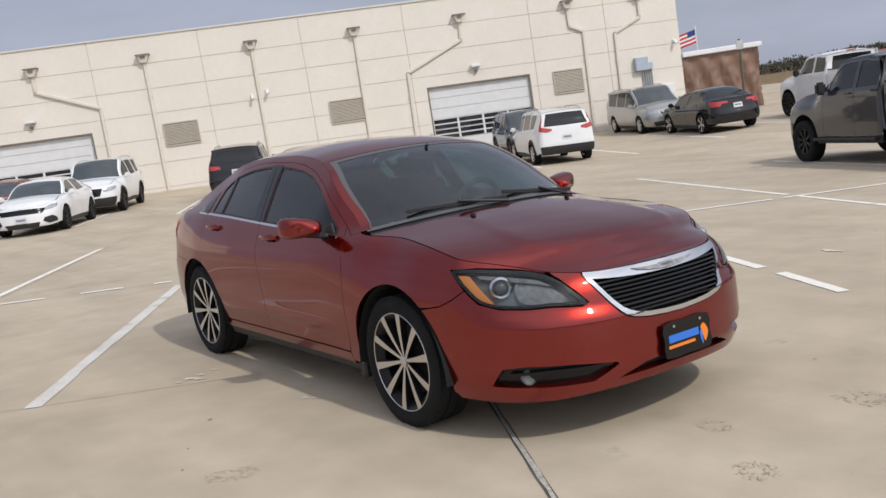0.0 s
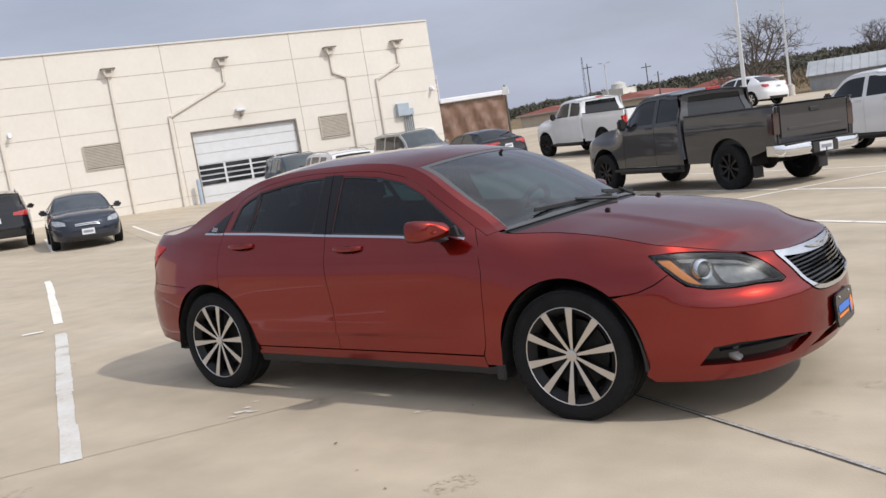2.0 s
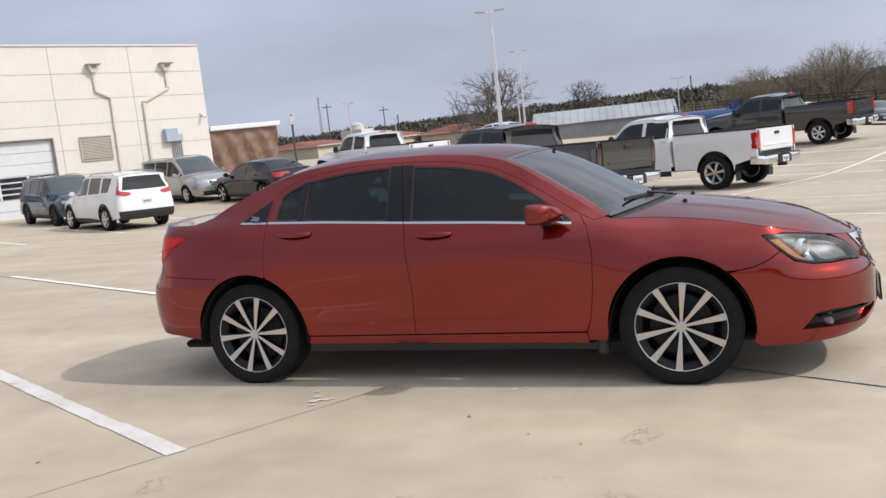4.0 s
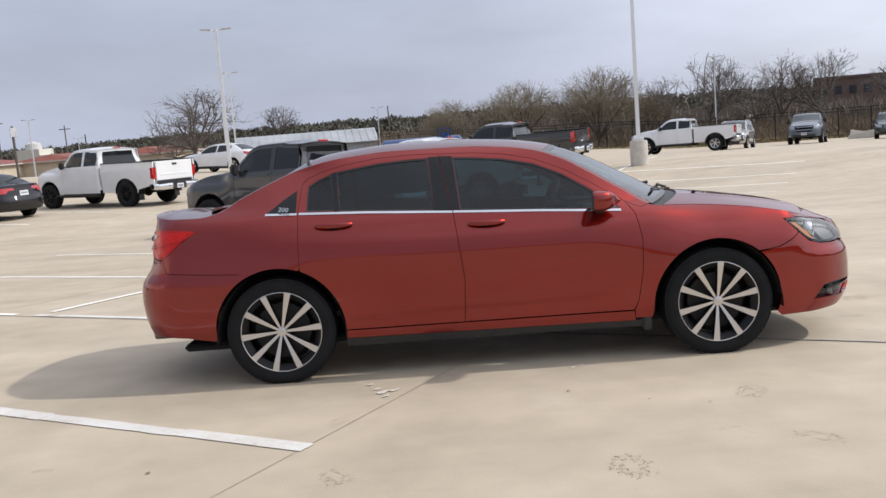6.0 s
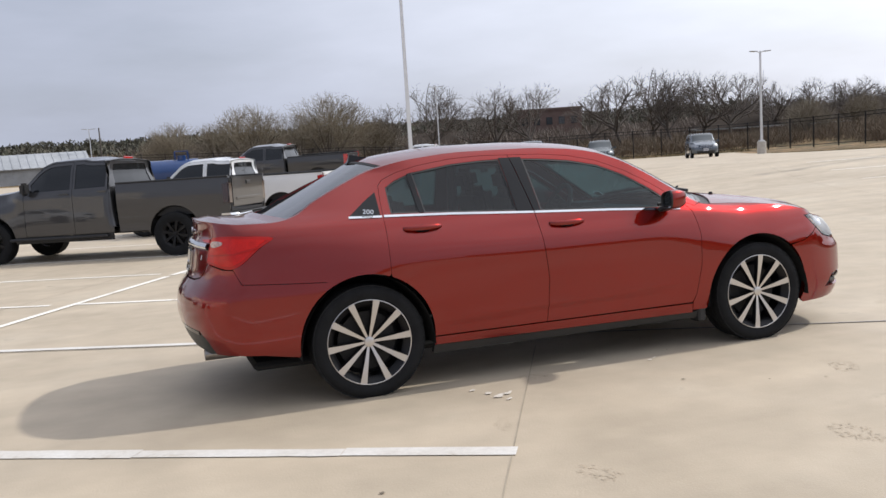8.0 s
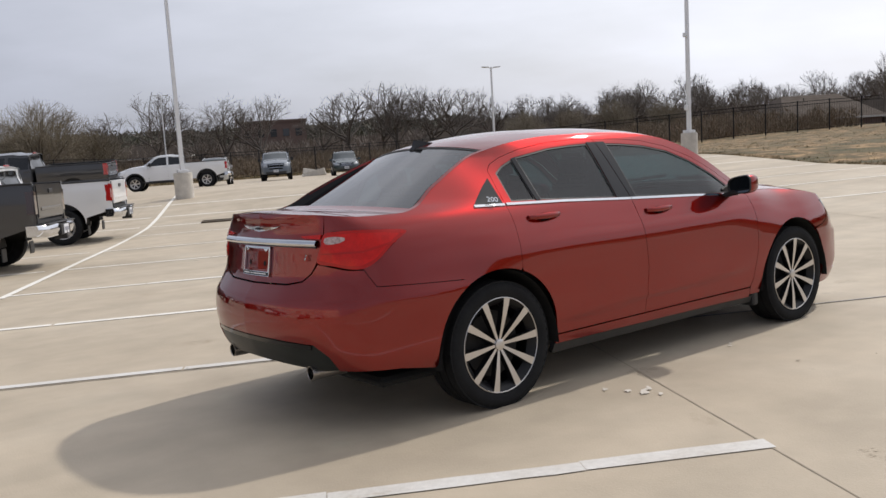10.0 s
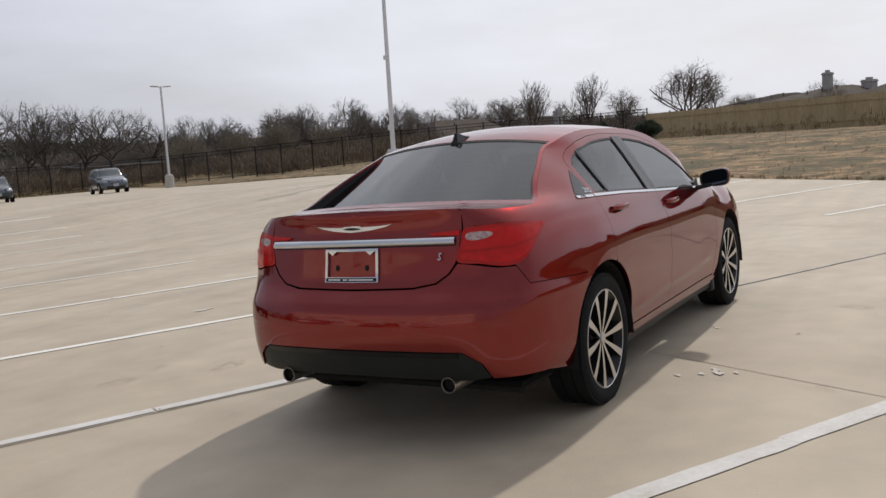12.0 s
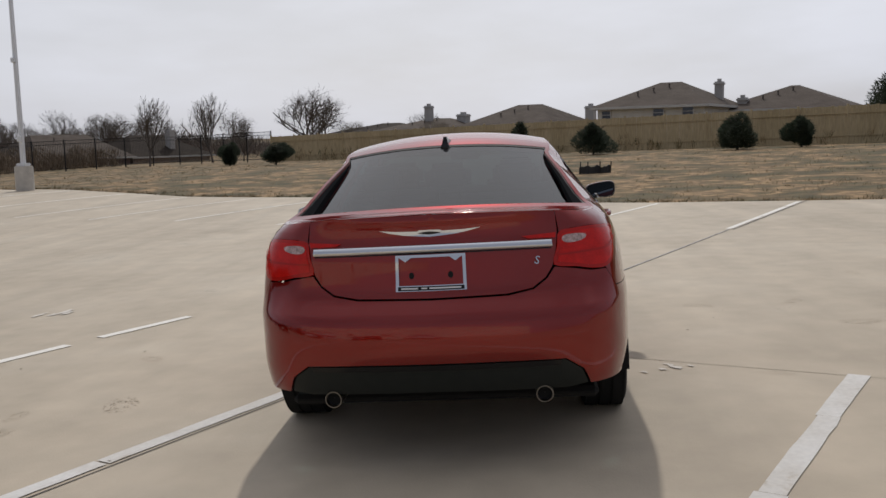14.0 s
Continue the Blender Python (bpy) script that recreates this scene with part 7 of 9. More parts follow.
def pickup_bed(car, x0, x1, hw, z0, z1, xr, zc, ra, body, spec):
    """An open load bed with tailgate, bumper and lamps behind the cab."""
    step = 0.10

    def skin(side):
        def f(x, z):
            x, z = np.asarray(x, float), np.asarray(z, float)
            t = np.clip((z - z0) / (z1 - z0), 0, 1)
            y = hw - 0.05 * (1 - t) ** 2 - 0.035 * t ** 4 - 0.03 * np.clip((x1 + 0.25 - x) / 0.25, 0, 1) ** 2
            return np.stack([x, side * y, z], -1)
        return f

    for side in (-1, 1):
        f = skin(side)
        loop = [(x0, z1), (x0, z0 - 0.12), (xr + ra + 0.03, z0 - 0.12)] + arc(xr, zc, ra, -2, 182, 22) + [(xr - ra - 0.03, z0 - 0.05), (x1, z0 + 0.10), (x1, z1)]
        bedside = panel("bed_side", [loop], f, body, car, step, 0.003, 0.03)
        bm = bmesh.new()
        block(bm, x0 - x1, 0.09, 0.035, pose((x0 + x1) / 2, side * (hw - 0.06), z1 + 0.012), 0.012)
        part("bed_rail", bm, BLACK_PLASTIC, car)
        bm = bmesh.new()
        block(bm, x0 - x1, 0.03, z1 - z0 - 0.15, pose((x0 + x1) / 2, side * (hw - 0.14), (z0 + z1) / 2 + 0.06))
        part("bed_liner", bm, BLACK_PLASTIC, car)
        n = 14
        bm = bmesh.new()
        r = ra + 0.005
        a0 = [bm.verts.new((xr + r * math.cos(math.pi * i / n), side * (hw - 0.05), zc + r * math.sin(math.pi * i / n) - 0.02)) for i in range(n + 1)]
        a1 = [bm.verts.new((xr + r * math.cos(math.pi * i / n), side * (hw - 0.45), zc + r * math.sin(math.pi * i / n) - 0.02)) for i in range(n + 1)]
        for i in range(n):
            bm.faces.new((a0[i], a0[i + 1], a1[i + 1], a1[i]))
        bm.faces.new(a1)
        part("wheel_well", bm, DARK_CAVITY, car)
        if spec.get("flare"):
            lp = arc(xr, zc, ra + 0.06, -6, 186, 24) + list(reversed(arc(xr, zc, ra - 0.004, -6, 186, 24)))
            panel("arch_trim", [lp], f, spec["flare"], car, 0.1, 0, 0.02, 0.012)
        wheel(car, pose(xr, side * (hw - 0.125), spec["R"], 0, 11, 0 if side > 0 else 180), spec["R"], spec["rim"], spec.get("tw", 0.26), spec["wheel"])
        zl0, zl1 = spec["lamp_z"]
        bm = bmesh.new()
        block(bm, 0.15, 0.17, zl1 - zl0, pose(x1 + 0.068, side * (hw - 0.108), (zl0 + zl1) / 2), 0.02, 2)
        part("tail_lamp", bm, spec.get("lamp_mat", LAMP_RED), car, "tail lamp at the bed's corner", True)
        for za, zb in ((z0 + 0.10, zl0 - 0.004), (zl1 + 0.004, z1)):
            bm = bmesh.new()
            block(bm, 0.10, 0.15, zb - za, pose(x1 + 0.065, side * (hw - 0.125), (za + zb) / 2), 0.01)
            part("corner_post", bm, body, car)
        bm = bmesh.new()
        block(bm, 0.02, 0.24, 0.22, pose(xr - ra - 0.02, side * (hw - 0.2), zc - 0.14), 0.01)
        part("mud_flap", bm, BLACK_PLASTIC, car)
    bm = bmesh.new()
    block(bm, 0.07, 2 * hw - 0.36, z1 - z0 - 0.22, pose(x1 + 0.02, 0, (z0 + z1) / 2 + 0.11), 0.02, 2)
    gate = part("tailgate", bm, body, car, "", True)
    bm = bmesh.new()
    block(bm, 0.03, 0.22, 0.07, pose(x1 - 0.022, 0, z1 - 0.12), 0.01)
    part("gate_handle", bm, BLACK_PLASTIC, gate)
    bm = bmesh.new()
    block(bm, 0.012, 2 * hw - 0.7, 0.05, pose(x1 - 0.018, 0, (z0 + z1) / 2 - 0.02), 0.004)
    part("gate_crease", bm, body, gate)
    bm = bmesh.new()
    block(bm, x0 - x1 - 0.05, 2 * hw - 0.26, 0.05, pose((x0 + x1) / 2, 0, z0 + 0.16))
    block(bm, 0.05, 2 * hw - 0.2, z1 - z0 - 0.1, pose(x0 - 0.03, 0, (z0 + z1) / 2 + 0.05))
    part("bed_floor", bm, BLACK_PLASTIC, car)
    bm = bmesh.new()
    rows = []
    for k in range(19):
        y = (k / 9 - 1) * (hw - 0.005)
        e = abs(y) / hw
        back = x1 - 0.19 + 0.06 * e ** 2 + 0.12 * max(0, (e - 0.86) / 0.14) ** 2
        front = min(back + 0.22, x1 + 0.06) if e < 0.99 else x1 + 0.16
        top, low = z0 + 0.115 - 0.05 * (e < 0.3), z0 - 0.095 + 0.04 * max(0, e - 0.8) / 0.2
        rows.append([bm.verts.new(c) for c in ((front, y, top), (back + 0.02, y, top), (back, y, top - 0.02), (back - 0.012, y, (top + low) / 2), (back + 0.012, y, low + 0.02), (back + 0.035, y, low), (front, y, low))])
    for p, q in zip(rows, rows[1:]):
        for k in range(6):
            bm.faces.new((p[k], p[k + 1], q[k + 1], q[k]))
    bm.faces.new(rows[0]), bm.faces.new(rows[-1])
    bmesh.ops.recalc_face_normals(bm, faces=bm.faces)
    part("rear_bumper", bm, spec.get("bumper", CHROME), car, "bright rear bumper", True)
    bm = bmesh.new()
    block(bm, 0.20, 2 * hw - 0.25, 0.02, pose(x1 - 0.07, 0, z0 + 0.118), 0.006)
    block(bm, 0.05, 0.62, 0.19, pose(x1 - 0.185, 0, z0 + 0.0), 0.015, 2)
    part("bumper_step", bm, BLACK_PLASTIC, car)
    bm = bmesh.new()
    block(bm, 0.012, 0.31, 0.155, pose(x1 - 0.216, 0, z0 + 0.0), 0.004)
    p = part("number_plate", bm, PLATE_PALE, car)
    bm = bmesh.new()
    block(bm, 0.004, 0.24, 0.06, pose(x1 - 0.224, 0, z0 + 0.0))
    part("print_bar", bm, PLATE_INK, p)
    bm = bmesh.new()
    block(bm, 0.22, 0.08, 0.07, pose(x1 - 0.12, 0, z0 - 0.14), 0.01)
    rod(bm, (x1 - 0.2, 0, z0 - 0.12), (x1 - 0.2, 0, z0 - 0.02), 0.025, 0.03, 10)
    part("tow_hitch", bm, BLACK_PLASTIC, car)
    bm = bmesh.new()
    for k in (-0.42, 0.42):
        block(bm, 4.6, 0.12, 0.16, pose(x1 + 2.5, k, z0 + 0.02))
    rod(bm, (xr, -0.7, zc), (xr, 0.7, zc), 0.08, 0.08, 10)
    bmesh.ops.create_uvsphere(bm, u_segments=12, v_segments=8, radius=0.17, matrix=Matrix.Translation((xr, 0, zc)))
    part("chassis", bm, DARK_CAVITY, car)


def parked(a, b, heading, lift=0.0):
    """A pose on the lot, tilted with the pavement. heading: 0 along +a, 180 along -a, in degrees."""
    t = GRID + radians(heading)
    fx, fy = math.cos(radians(heading)), math.sin(radians(heading))
    h = 1.4
    za = float(lot_z(a + fx * h, b + fy * h)) - float(lot_z(a - fx * h, b - fy * h))
    zb = float(lot_z(a - fy * 0.8, b + fx * 0.8)) - float(lot_z(a + fy * 0.8, b - fx * 0.8))
    x, y = xy(a, b)
    z = 0.25 * sum(float(lot_z(a + s * fx * h - k * fy * 0.8, b + s * fy * h + k * fx * 0.8)) for s in (-1, 1) for k in (-1, 1))
    ex = Vector((math.cos(t), math.sin(t), za / (2 * h))).normalized()
    ey = Vector((-math.sin(t), math.cos(t), zb / 1.6))
    ez = ex.cross(ey).normalized()
    ey = ez.cross(ex)
    return Matrix(((ex.x, ey.x, ez.x, x), (ex.y, ey.y, ez.y, y), (ex.z, ey.z, ez.z, z + lift), (0, 0, 0, 1)))


SALOON = dict(xf=1.383, xr=-1.383, zc=0.335, arch=0.40, doors=(0.90, -0.24, -1.20), belt=(0.955, 1.065), windows=[(0.80, -0.20, -0.02, 0), (-0.28, -1.12, 0, 0)], pillar=0.95, low=0.31,
              nose_cut=1.82, tail_cut=-1.86, lid=(1.03, 0.36, -1.10, -1.78, -1.9), R=0.325, rim=0.235, head=[(1.15, 0.81), (0.9, 0.79), (0.6, 0.74), (0.56, 0.66), (0.9, 0.66), (1.08, 0.72)],
              tail_lamp=[(1.05, 1.02), (0.62, 1.0), (0.58, 0.89), (0.85, 0.86), (1.0, 0.92)], grille=(0.42, 0.56, 0.68), intake=(0.6, 0.25, 0.37), tail_low=0.30, rear_plate_z=0.88, valance=(0.62, 0.30, 0.42), plate_z=0.46, frame=0.06)
black_spec = dict(SALOON, wheel="two", tail_lamp=[(1.12, 1.03), (0.36, 1.02), (0.32, 0.95), (0.55, 0.94), (0.62, 0.86), (0.95, 0.86)], rear_plate_z=0.84)
vehicle("sedan_car", "glossy black saloon car parked nose to the building", "car", parked(-24.0, 13.03, 180), HERO, black_spec, P_BLACK, (1.02, 1.0, 0.98), "parked cars")
vehicle("sedan_car", "dark navy saloon car parked facing the open lot", "car", parked(-21.9, -1.0, 0), HERO, dict(SALOON, wheel="silver", grille=(0.36, 0.60, 0.68), bars=2), P_NAVY, (1.0, 0.985, 0.975), "parked cars")
civic_spec = dict(SALOON, wheel="black", grille=(0.70, 0.60, 0.72), bars=1, bar_mat=BLACK_GLOSS, head=[(1.16, 0.80), (0.9, 0.775), (0.68, 0.735), (0.64, 0.66), (0.9, 0.68), (1.08, 0.72)], fog=[(1.00, 0.33), (0.97, 0.43), (0.82, 0.50), (0.60, 0.47), (0.54, 0.38), (0.70, 0.30)], intake=(0.46, 0.23, 0.36), mirror_paint=P_WHITE)
vehicle("sedan_car", "white saloon car with black grille and black wheels", "car", parked(-20.85, -8.4, 0), HERO, civic_spec, P_WHITE, (0.97, 0.98, 0.965), "parked cars")
vehicle("sedan_car", "dull red saloon car parked in the wall row", "car", parked(-26.3, -11.3, 0), HERO, dict(SALOON, wheel="silver"), P_CLARET, (0.97, 0.97, 0.97), "parked cars")
vehicle("sedan_car", "white saloon car behind the grey pickup", "car", parked(-29.2, 31.2, 180), HERO, dict(SALOON, wheel="silver"), P_WHITE, (1.0, 1.0, 1.0), "parked cars")
vehicle("sedan_car", "teal-grey saloon car parked by the far fence", "car", parked(-18.5, 55.0, -60), HERO, dict(SALOON, wheel="silver", step=0.14), P_TEAL, (1.0, 1.0, 1.0), "parked cars")

WAGON_SHELL = tall_shell(4.6, 1.86, 1.69, 1.06, 0.88, 0.92, 0.25, -1.95)
WAGON = dict(xf=1.38, xr=-1.33, zc=0.35, arch=0.395, doors=(0.86, -0.14, -1.05), belt=(1.03, 1.10), windows=[(0.76, -0.10, -0.06, 0), (-0.18, -0.98, 0, -0.02), (-1.12, -1.72, 0, 0.10)], pillar=0.9, low=0.36,
             nose_cut=1.72, tail_cut=-2.05, lid=(0.95, 0.22, -2.0, -2.0, -2.0), R=0.345, rim=0.232, head=[(1.0, 0.86), (0.75, 0.85), (0.5, 0.80), (0.5, 0.70), (0.75, 0.71), (0.92, 0.76)],
             tail_lamp=[(0.97, 1.10), (0.62, 1.06), (0.60, 0.96), (0.80, 0.93), (0.95, 1.0)], grille=(0.46, 0.60, 0.82), intake=(0.62, 0.28, 0.46), rear_glass=(0.62, 1.13, 1.50, 0.52), tail_low=0.36,
             rear_plate_z=0.86, valance=(0.72, 0.36, 0.55), plate_z=0.52, flare=BLACK_PLASTIC, wheel="silver", rails=(0.1, -1.7), frame=0.085)
crv = dict(WAGON, tail_lamp=[(0.93, 1.44), (0.86, 1.44), (0.80, 1.15), (0.46, 1.08), (0.46, 1.02), (0.62, 0.985), (0.94, 1.04)], rear_glass=(0.70, 1.16, 1.53, 0.58), valance=(0.86, 0.31, 0.56), rear_plate_z=0.80)
vehicle("estate_car", "white compact utility car seen with its red tail lamps", "car", parked(-22.78, 6.95, 180), WAGON_SHELL, crv, P_WHITE, (1, 1, 1), "parked cars")
vehicle("estate_car", "dark blue compact utility car facing the open lot", "car", parked(-27.9, 7.3, 0), WAGON_SHELL, dict(WAGON, wheel="black"), P_BLUE, (0.96, 0.98, 0.99), "parked cars")
vehicle("estate_car", "black utility car with its tail to the lot", "car", parked(-25.7, -3.2, 180), WAGON_SHELL, dict(WAGON, flare=None, tail_lamp=[(1.02, 1.12), (0.50, 1.06), (0.48, 0.97), (0.90, 0.95)]), P_BLACK, (1.05, 1.06, 1.02), "parked cars")
vehicle("estate_car", "white utility car with dark grille facing the lot", "car", parked(-26.0, -8.0, 0), WAGON_SHELL, dict(WAGON, wheel="black", grille=(0.50, 0.58, 0.80), bars=1, bar_mat=BLACK_GLOSS, intake=(0.95, 0.26, 0.52), head=[(1.05, 0.84), (0.8, 0.83), (0.52, 0.79), (0.52, 0.70), (0.8, 0.72), (0.98, 0.76)]), P_WHITE, (1.06, 1.06, 1.04), "parked cars")
vehicle("estate_car", "grey utility car with tinted glass by the far fence", "car", parked(2.14, 58.0, -90), WAGON_SHELL, dict(WAGON, step=0.16), P_TEAL, (1.0, 1, 1), "parked cars")
vehicle("estate_car", "blue-grey utility car by the far fence", "car", parked(9.1, 58.2, -90), WAGON_SHELL, dict(WAGON, step=0.16), P_STEEL, (1.0, 1, 1), "parked cars")
vehicle("estate_car", "pale utility car standing behind the white pickup", "car", parked(-6.2, 50.5, -90), WAGON_SHELL, dict(WAGON, step=0.16), P_SILVER, (1.0, 1, 1), "parked cars")

VAN_SHELL = tall_shell(5.1, 1.96, 1.75, 1.05, 0.86, 1.30, 0.45, -2.3, tail_lean=0.2)
VAN = dict(xf=1.55, xr=-1.45, zc=0.34, arch=0.385, doors=(1.12, 0.05, -1.02), belt=(1.02, 1.08), windows=[(1.0, 0.09, -0.1, 0), (0.01, -0.96, 0, 0), (-1.08, -2.1, 0, 0.08)], pillar=1.25, low=0.30,
           nose_cut=1.95, tail_cut=-2.3, lid=(1.33, 0.42, -2.35, -2.35, -2.35), R=0.335, rim=0.215, head=[(1.08, 0.84), (0.75, 0.84), (0.48, 0.80), (0.48, 0.68), (0.8, 0.68), (1.0, 0.74)],
           tail_lamp=[(0.98, 1.3), (0.82, 1.3), (0.80, 0.95), (0.96, 0.95)], grille=(0.42, 0.62, 0.78), intake=(0.72, 0.26, 0.42), rear_glass=(0.62, 1.1, 1.52, 0.55), wheel="silver", rails=(0.2, -1.9), frame=0.085, plate_z=0.5, bars=2)
vehicle("minivan", "silver minivan facing the lot beside the wall", "van", parked(-29.2, 12.8, 0), VAN_SHELL, VAN, P_SILVER, (1, 1, 1), "parked cars")


def pickup(label, a, b, heading, body, L_cab, wheel_style, R, rim, hw, H, spec_extra=None, x_bed_end=-2.95, x_cab_end=-0.72, xr=-1.85, flare=None, bumper=CHROME, lamp_mat=LAMP_RED, lamp_z=(0.90, 1.30), doors=None, head_x=2.85, step=0.09):
    """A pickup: a cab from a tall shell, then its bed. Its x axis starts midway between the axles."""
    L = head_x - x_cab_end
    mid = (head_x + x_cab_end) / 2
    zb, zh = H * 0.70, H * 0.59
    sh = tall_shell(L, 2 * hw, H, zb, zh, 1.28 - mid, 0.62 - mid, x_cab_end - mid + 0.12, tail_lean=0.14, shift=mid, square=True)
    xf = 1.85
    spec = dict(xf=xf, xr=-9.0, zc=R + 0.03, arch=R + 0.085, doors=doors or (1.12, 0.12, x_cab_end + 0.06), belt=(zb - 0.03, zb + 0.0),
                windows=[(1.02, 0.17, -0.06, 0), (0.07, x_cab_end + 0.16, 0, 0.02)], pillar=1.24, low=0.50, nose_cut=head_x - 0.55, tail_cut=x_cab_end + 0.10,
                lid=(1.30, 0.60, x_cab_end + 0.12, x_cab_end + 0.12, x_cab_end), R=R, rim=rim, tw=0.27, head=[(0.86, zh - 0.04), (0.58, zh - 0.04), (0.56, zh - 0.26), (0.84, zh - 0.24)],
                grille=(0.54, zh - 0.42, zh - 0.06), bars=2, intake=(0.7, 0.42, 0.58), rear_glass=(hw * 0.74, zb + 0.03, H - 0.17, hw * 0.64), tail_low=0.6, bed=True, wheel=wheel_style, frame=0.09, mirror=0.24,
                mirror_paint=BLACK_PLASTIC, plate_z=0.62, flare=flare, step=step, sill=BLACK_PLASTIC)
    spec.update(spec_extra or {})
    spec["xr"] = -9.0
    car = thing("pickup_truck", label, "pickup truck", parked(a, b, heading), "parked pickups")
    vehicle("cab", "", "", Matrix(), sh, spec, body, car=car)
    z0, z1 = 0.62, zb + 0.03
    pickup_bed(car, x_cab_end - 0.03, x_bed_end, hw - 0.01, z0, z1, -1.85 if xr is None else xr, R + 0.03, R + 0.085, body, dict(R=R, rim=rim, tw=0.27, wheel=wheel_style, flare=flare, bumper=bumper, lamp_mat=lamp_mat, lamp_z=lamp_z))
    bm = bmesh.new()
    for side in (-1, 1):
        block(bm, 2.0, 0.16, 0.06, pose(0.45, side * (hw - 0.02), 0.45), 0.02)
    part("side_step", bm, BLACK_PLASTIC, car)
    bm = bmesh.new()
    block(bm, 0.04, 0.34, 0.05, pose(x_cab_end + 0.16, 0, H - 0.05), 0.01)
    part("brake_light", bm, LAMP_RED, car)
    return car


DARK_LAMP = material("smoked_tail_lamp", (0.03, 0.012, 0.012), 0.12, 0, 1.0, 0.2, 9)
pickup("dark grey pickup truck with black wheels and chrome bumper", -8.80, 10.0, 180, P_GREY, 3.3, "black", 0.41, 0.245, 1.0, 1.95, lamp_mat=DARK_LAMP)
pickup("white crew-cab pickup truck with chrome wheels", -8.72, 15.9, 180, P_WHITE, 3.3, "silver", 0.405, 0.26, 1.0, 1.90)
pickup("dark grey pickup truck with a chrome bumper and long bed", -10.6, 25.7, 180, P_GREY, 3.3, "silver", 0.38, 0.22, 0.95, 1.80)
pickup("white four-door heavy pickup truck with black mirrors", -22.6, 17.3, 180, P_WHITE, 3.6, "black", 0.43, 0.255, 1.05, 2.08, bumper=CHROME, x_bed_end=-3.15)
pickup("white pickup truck with chrome wheels parked along the far lot", -8.0, 44.5, 180, P_WHITE, 3.3, "silver", 0.40, 0.25, 1.0, 1.88, flare=BLACK_PLASTIC, step=0.15)
pickup("blue-grey pickup truck facing the lot by the far fence", -2.6, 56.2, -90, P_STEEL, 3.3, "silver", 0.40, 0.25, 1.0, 1.93, {"bar_mat": CHROME}, step=0.15)
pickup("small white pickup truck beyond the lamp row", -24.0, 57.0, 150, P_WHITE, 3.3, "silver", 0.38, 0.23, 0.93, 1.75, step=0.16)
# ---------------------------------------------------------------- lamp posts
POLE_WHITE = material("white_pole_paint", (0.72, 0.73, 0.74), 0.4, 0.2, 0.2, 0.06, 3)
PALE_CONCRETE = material("pale_concrete", (0.52, 0.49, 0.44), 0.85, 0, 0, 0.15, 5, 0.1, 60, 0.3, 40)
LAMP_HEAD = material("lamp_head_grey", (0.5, 0.5, 0.5), 0.45, 0.3, 0, 0.08, 6)
LAMP_LENS = material("lamp_lens", (0.75, 0.75, 0.7), 0.3)
IRON = material("black_iron", (0.012, 0.012, 0.013), 0.55, 0.3, 0, 0.2, 4)


def place(a, b, turn=0.0, lift=0.0, z=None):
    """A pose on the ground, turned with the lot's axes."""
    x, y = xy(a, b)
    return pose(x, y, float(ground_z(a, b)) + lift if z is None else z, 0, 0, math.degrees(GRID) + turn)


def lamp_post(a, b, height, turn=0, pedestal=True, boxes=False, w=0.13, z=None):
    post = thing("street_lamp", "white lamp post with two flat heads" + (" on a concrete pedestal" if pedestal else ""), "street lamp", place(a, b, turn, 0, z), "lot lamp posts")
    base = 0.0
    if pedestal:
        bm = bmesh.new()
        for z0, z1, r in ((-0.3, 0.80, 0.30), (0.80, 0.83, 0.28)):
            rod(bm, (0, 0, z0), (0, 0, z1), r, r, 24)
        part("pedestal", bm, PALE_CONCRETE, post, "pale round concrete pedestal", True)
        base = 0.83
        bm = bmesh.new()
        block(bm, 0.34, 0.34, 0.10, pose(0, 0, base + 0.05), 0.02, 2)
        part("base_cover", bm, POLE_WHITE, post)
    bm = bmesh.new()
    r = bmesh.ops.create_cone(bm, cap_ends=True, segments=4, radius1=w * 0.7071, radius2=w * 0.5, depth=height - base, matrix=pose(0, 0, (height + base) / 2, 0, 0, 45))
    part("pole", bm, POLE_WHITE, post)
    for k in (-1, 1):
        bm = bmesh.new()
        rod(bm, (0, 0, height - 0.10), (k * 0.28, 0, height - 0.03), 0.03, 0.03, 8)
        arm = part("arm", bm, POLE_WHITE, post)
        bm = bmesh.new()
        block(bm, 0.52, 0.30, 0.055, pose(k * 0.50, 0, height - 0.01, 0, -3 * k, 0), 0.02, 2)
        head = part("lamp_head", bm, LAMP_HEAD, post, "flat grey lamp head", True)
        bm = bmesh.new()
        block(bm, 0.36, 0.22, 0.012, pose(k * 0.52, 0, height - 0.043, 0, -3 * k, 0))
        part("lens", bm, LAMP_LENS, head)
    if boxes:
        for z, s in ((4.35, 0.16), (1.75, 0.20)):
            bm = bmesh.new()
            block(bm, 0.12, 0.12, s, pose(-0.12, 0, z), 0.015)
            part("camera_box", bm, POLE_WHITE, post)
    return post


lamp_post(-5.25, 24.4, 7.15, 20)
lamp_post(12.76, 25.15, 7.15, 20, True, True)
lamp_post(13.0, 57.5, 6.9, 20)
lamp_post(-27.4, 29.6, 7.05, 35, False, w=0.18)
lamp_post(-45.5, 51.9, 7.6, 35)
lamp_post(-13.4, 85.1, 8.2, 20, False)
lamp_post(-53.4, 87.9, 6.3, 35, False, z=-1.9)
lamp_post(-83.2, 62.7, 7.7, 35, False, z=-1.9)
lamp_post(-55.8, 62.8, 5.6, 35, False)
lamp_post(-110.3, 92.8, 6.0, 35, False, z=-1.9)


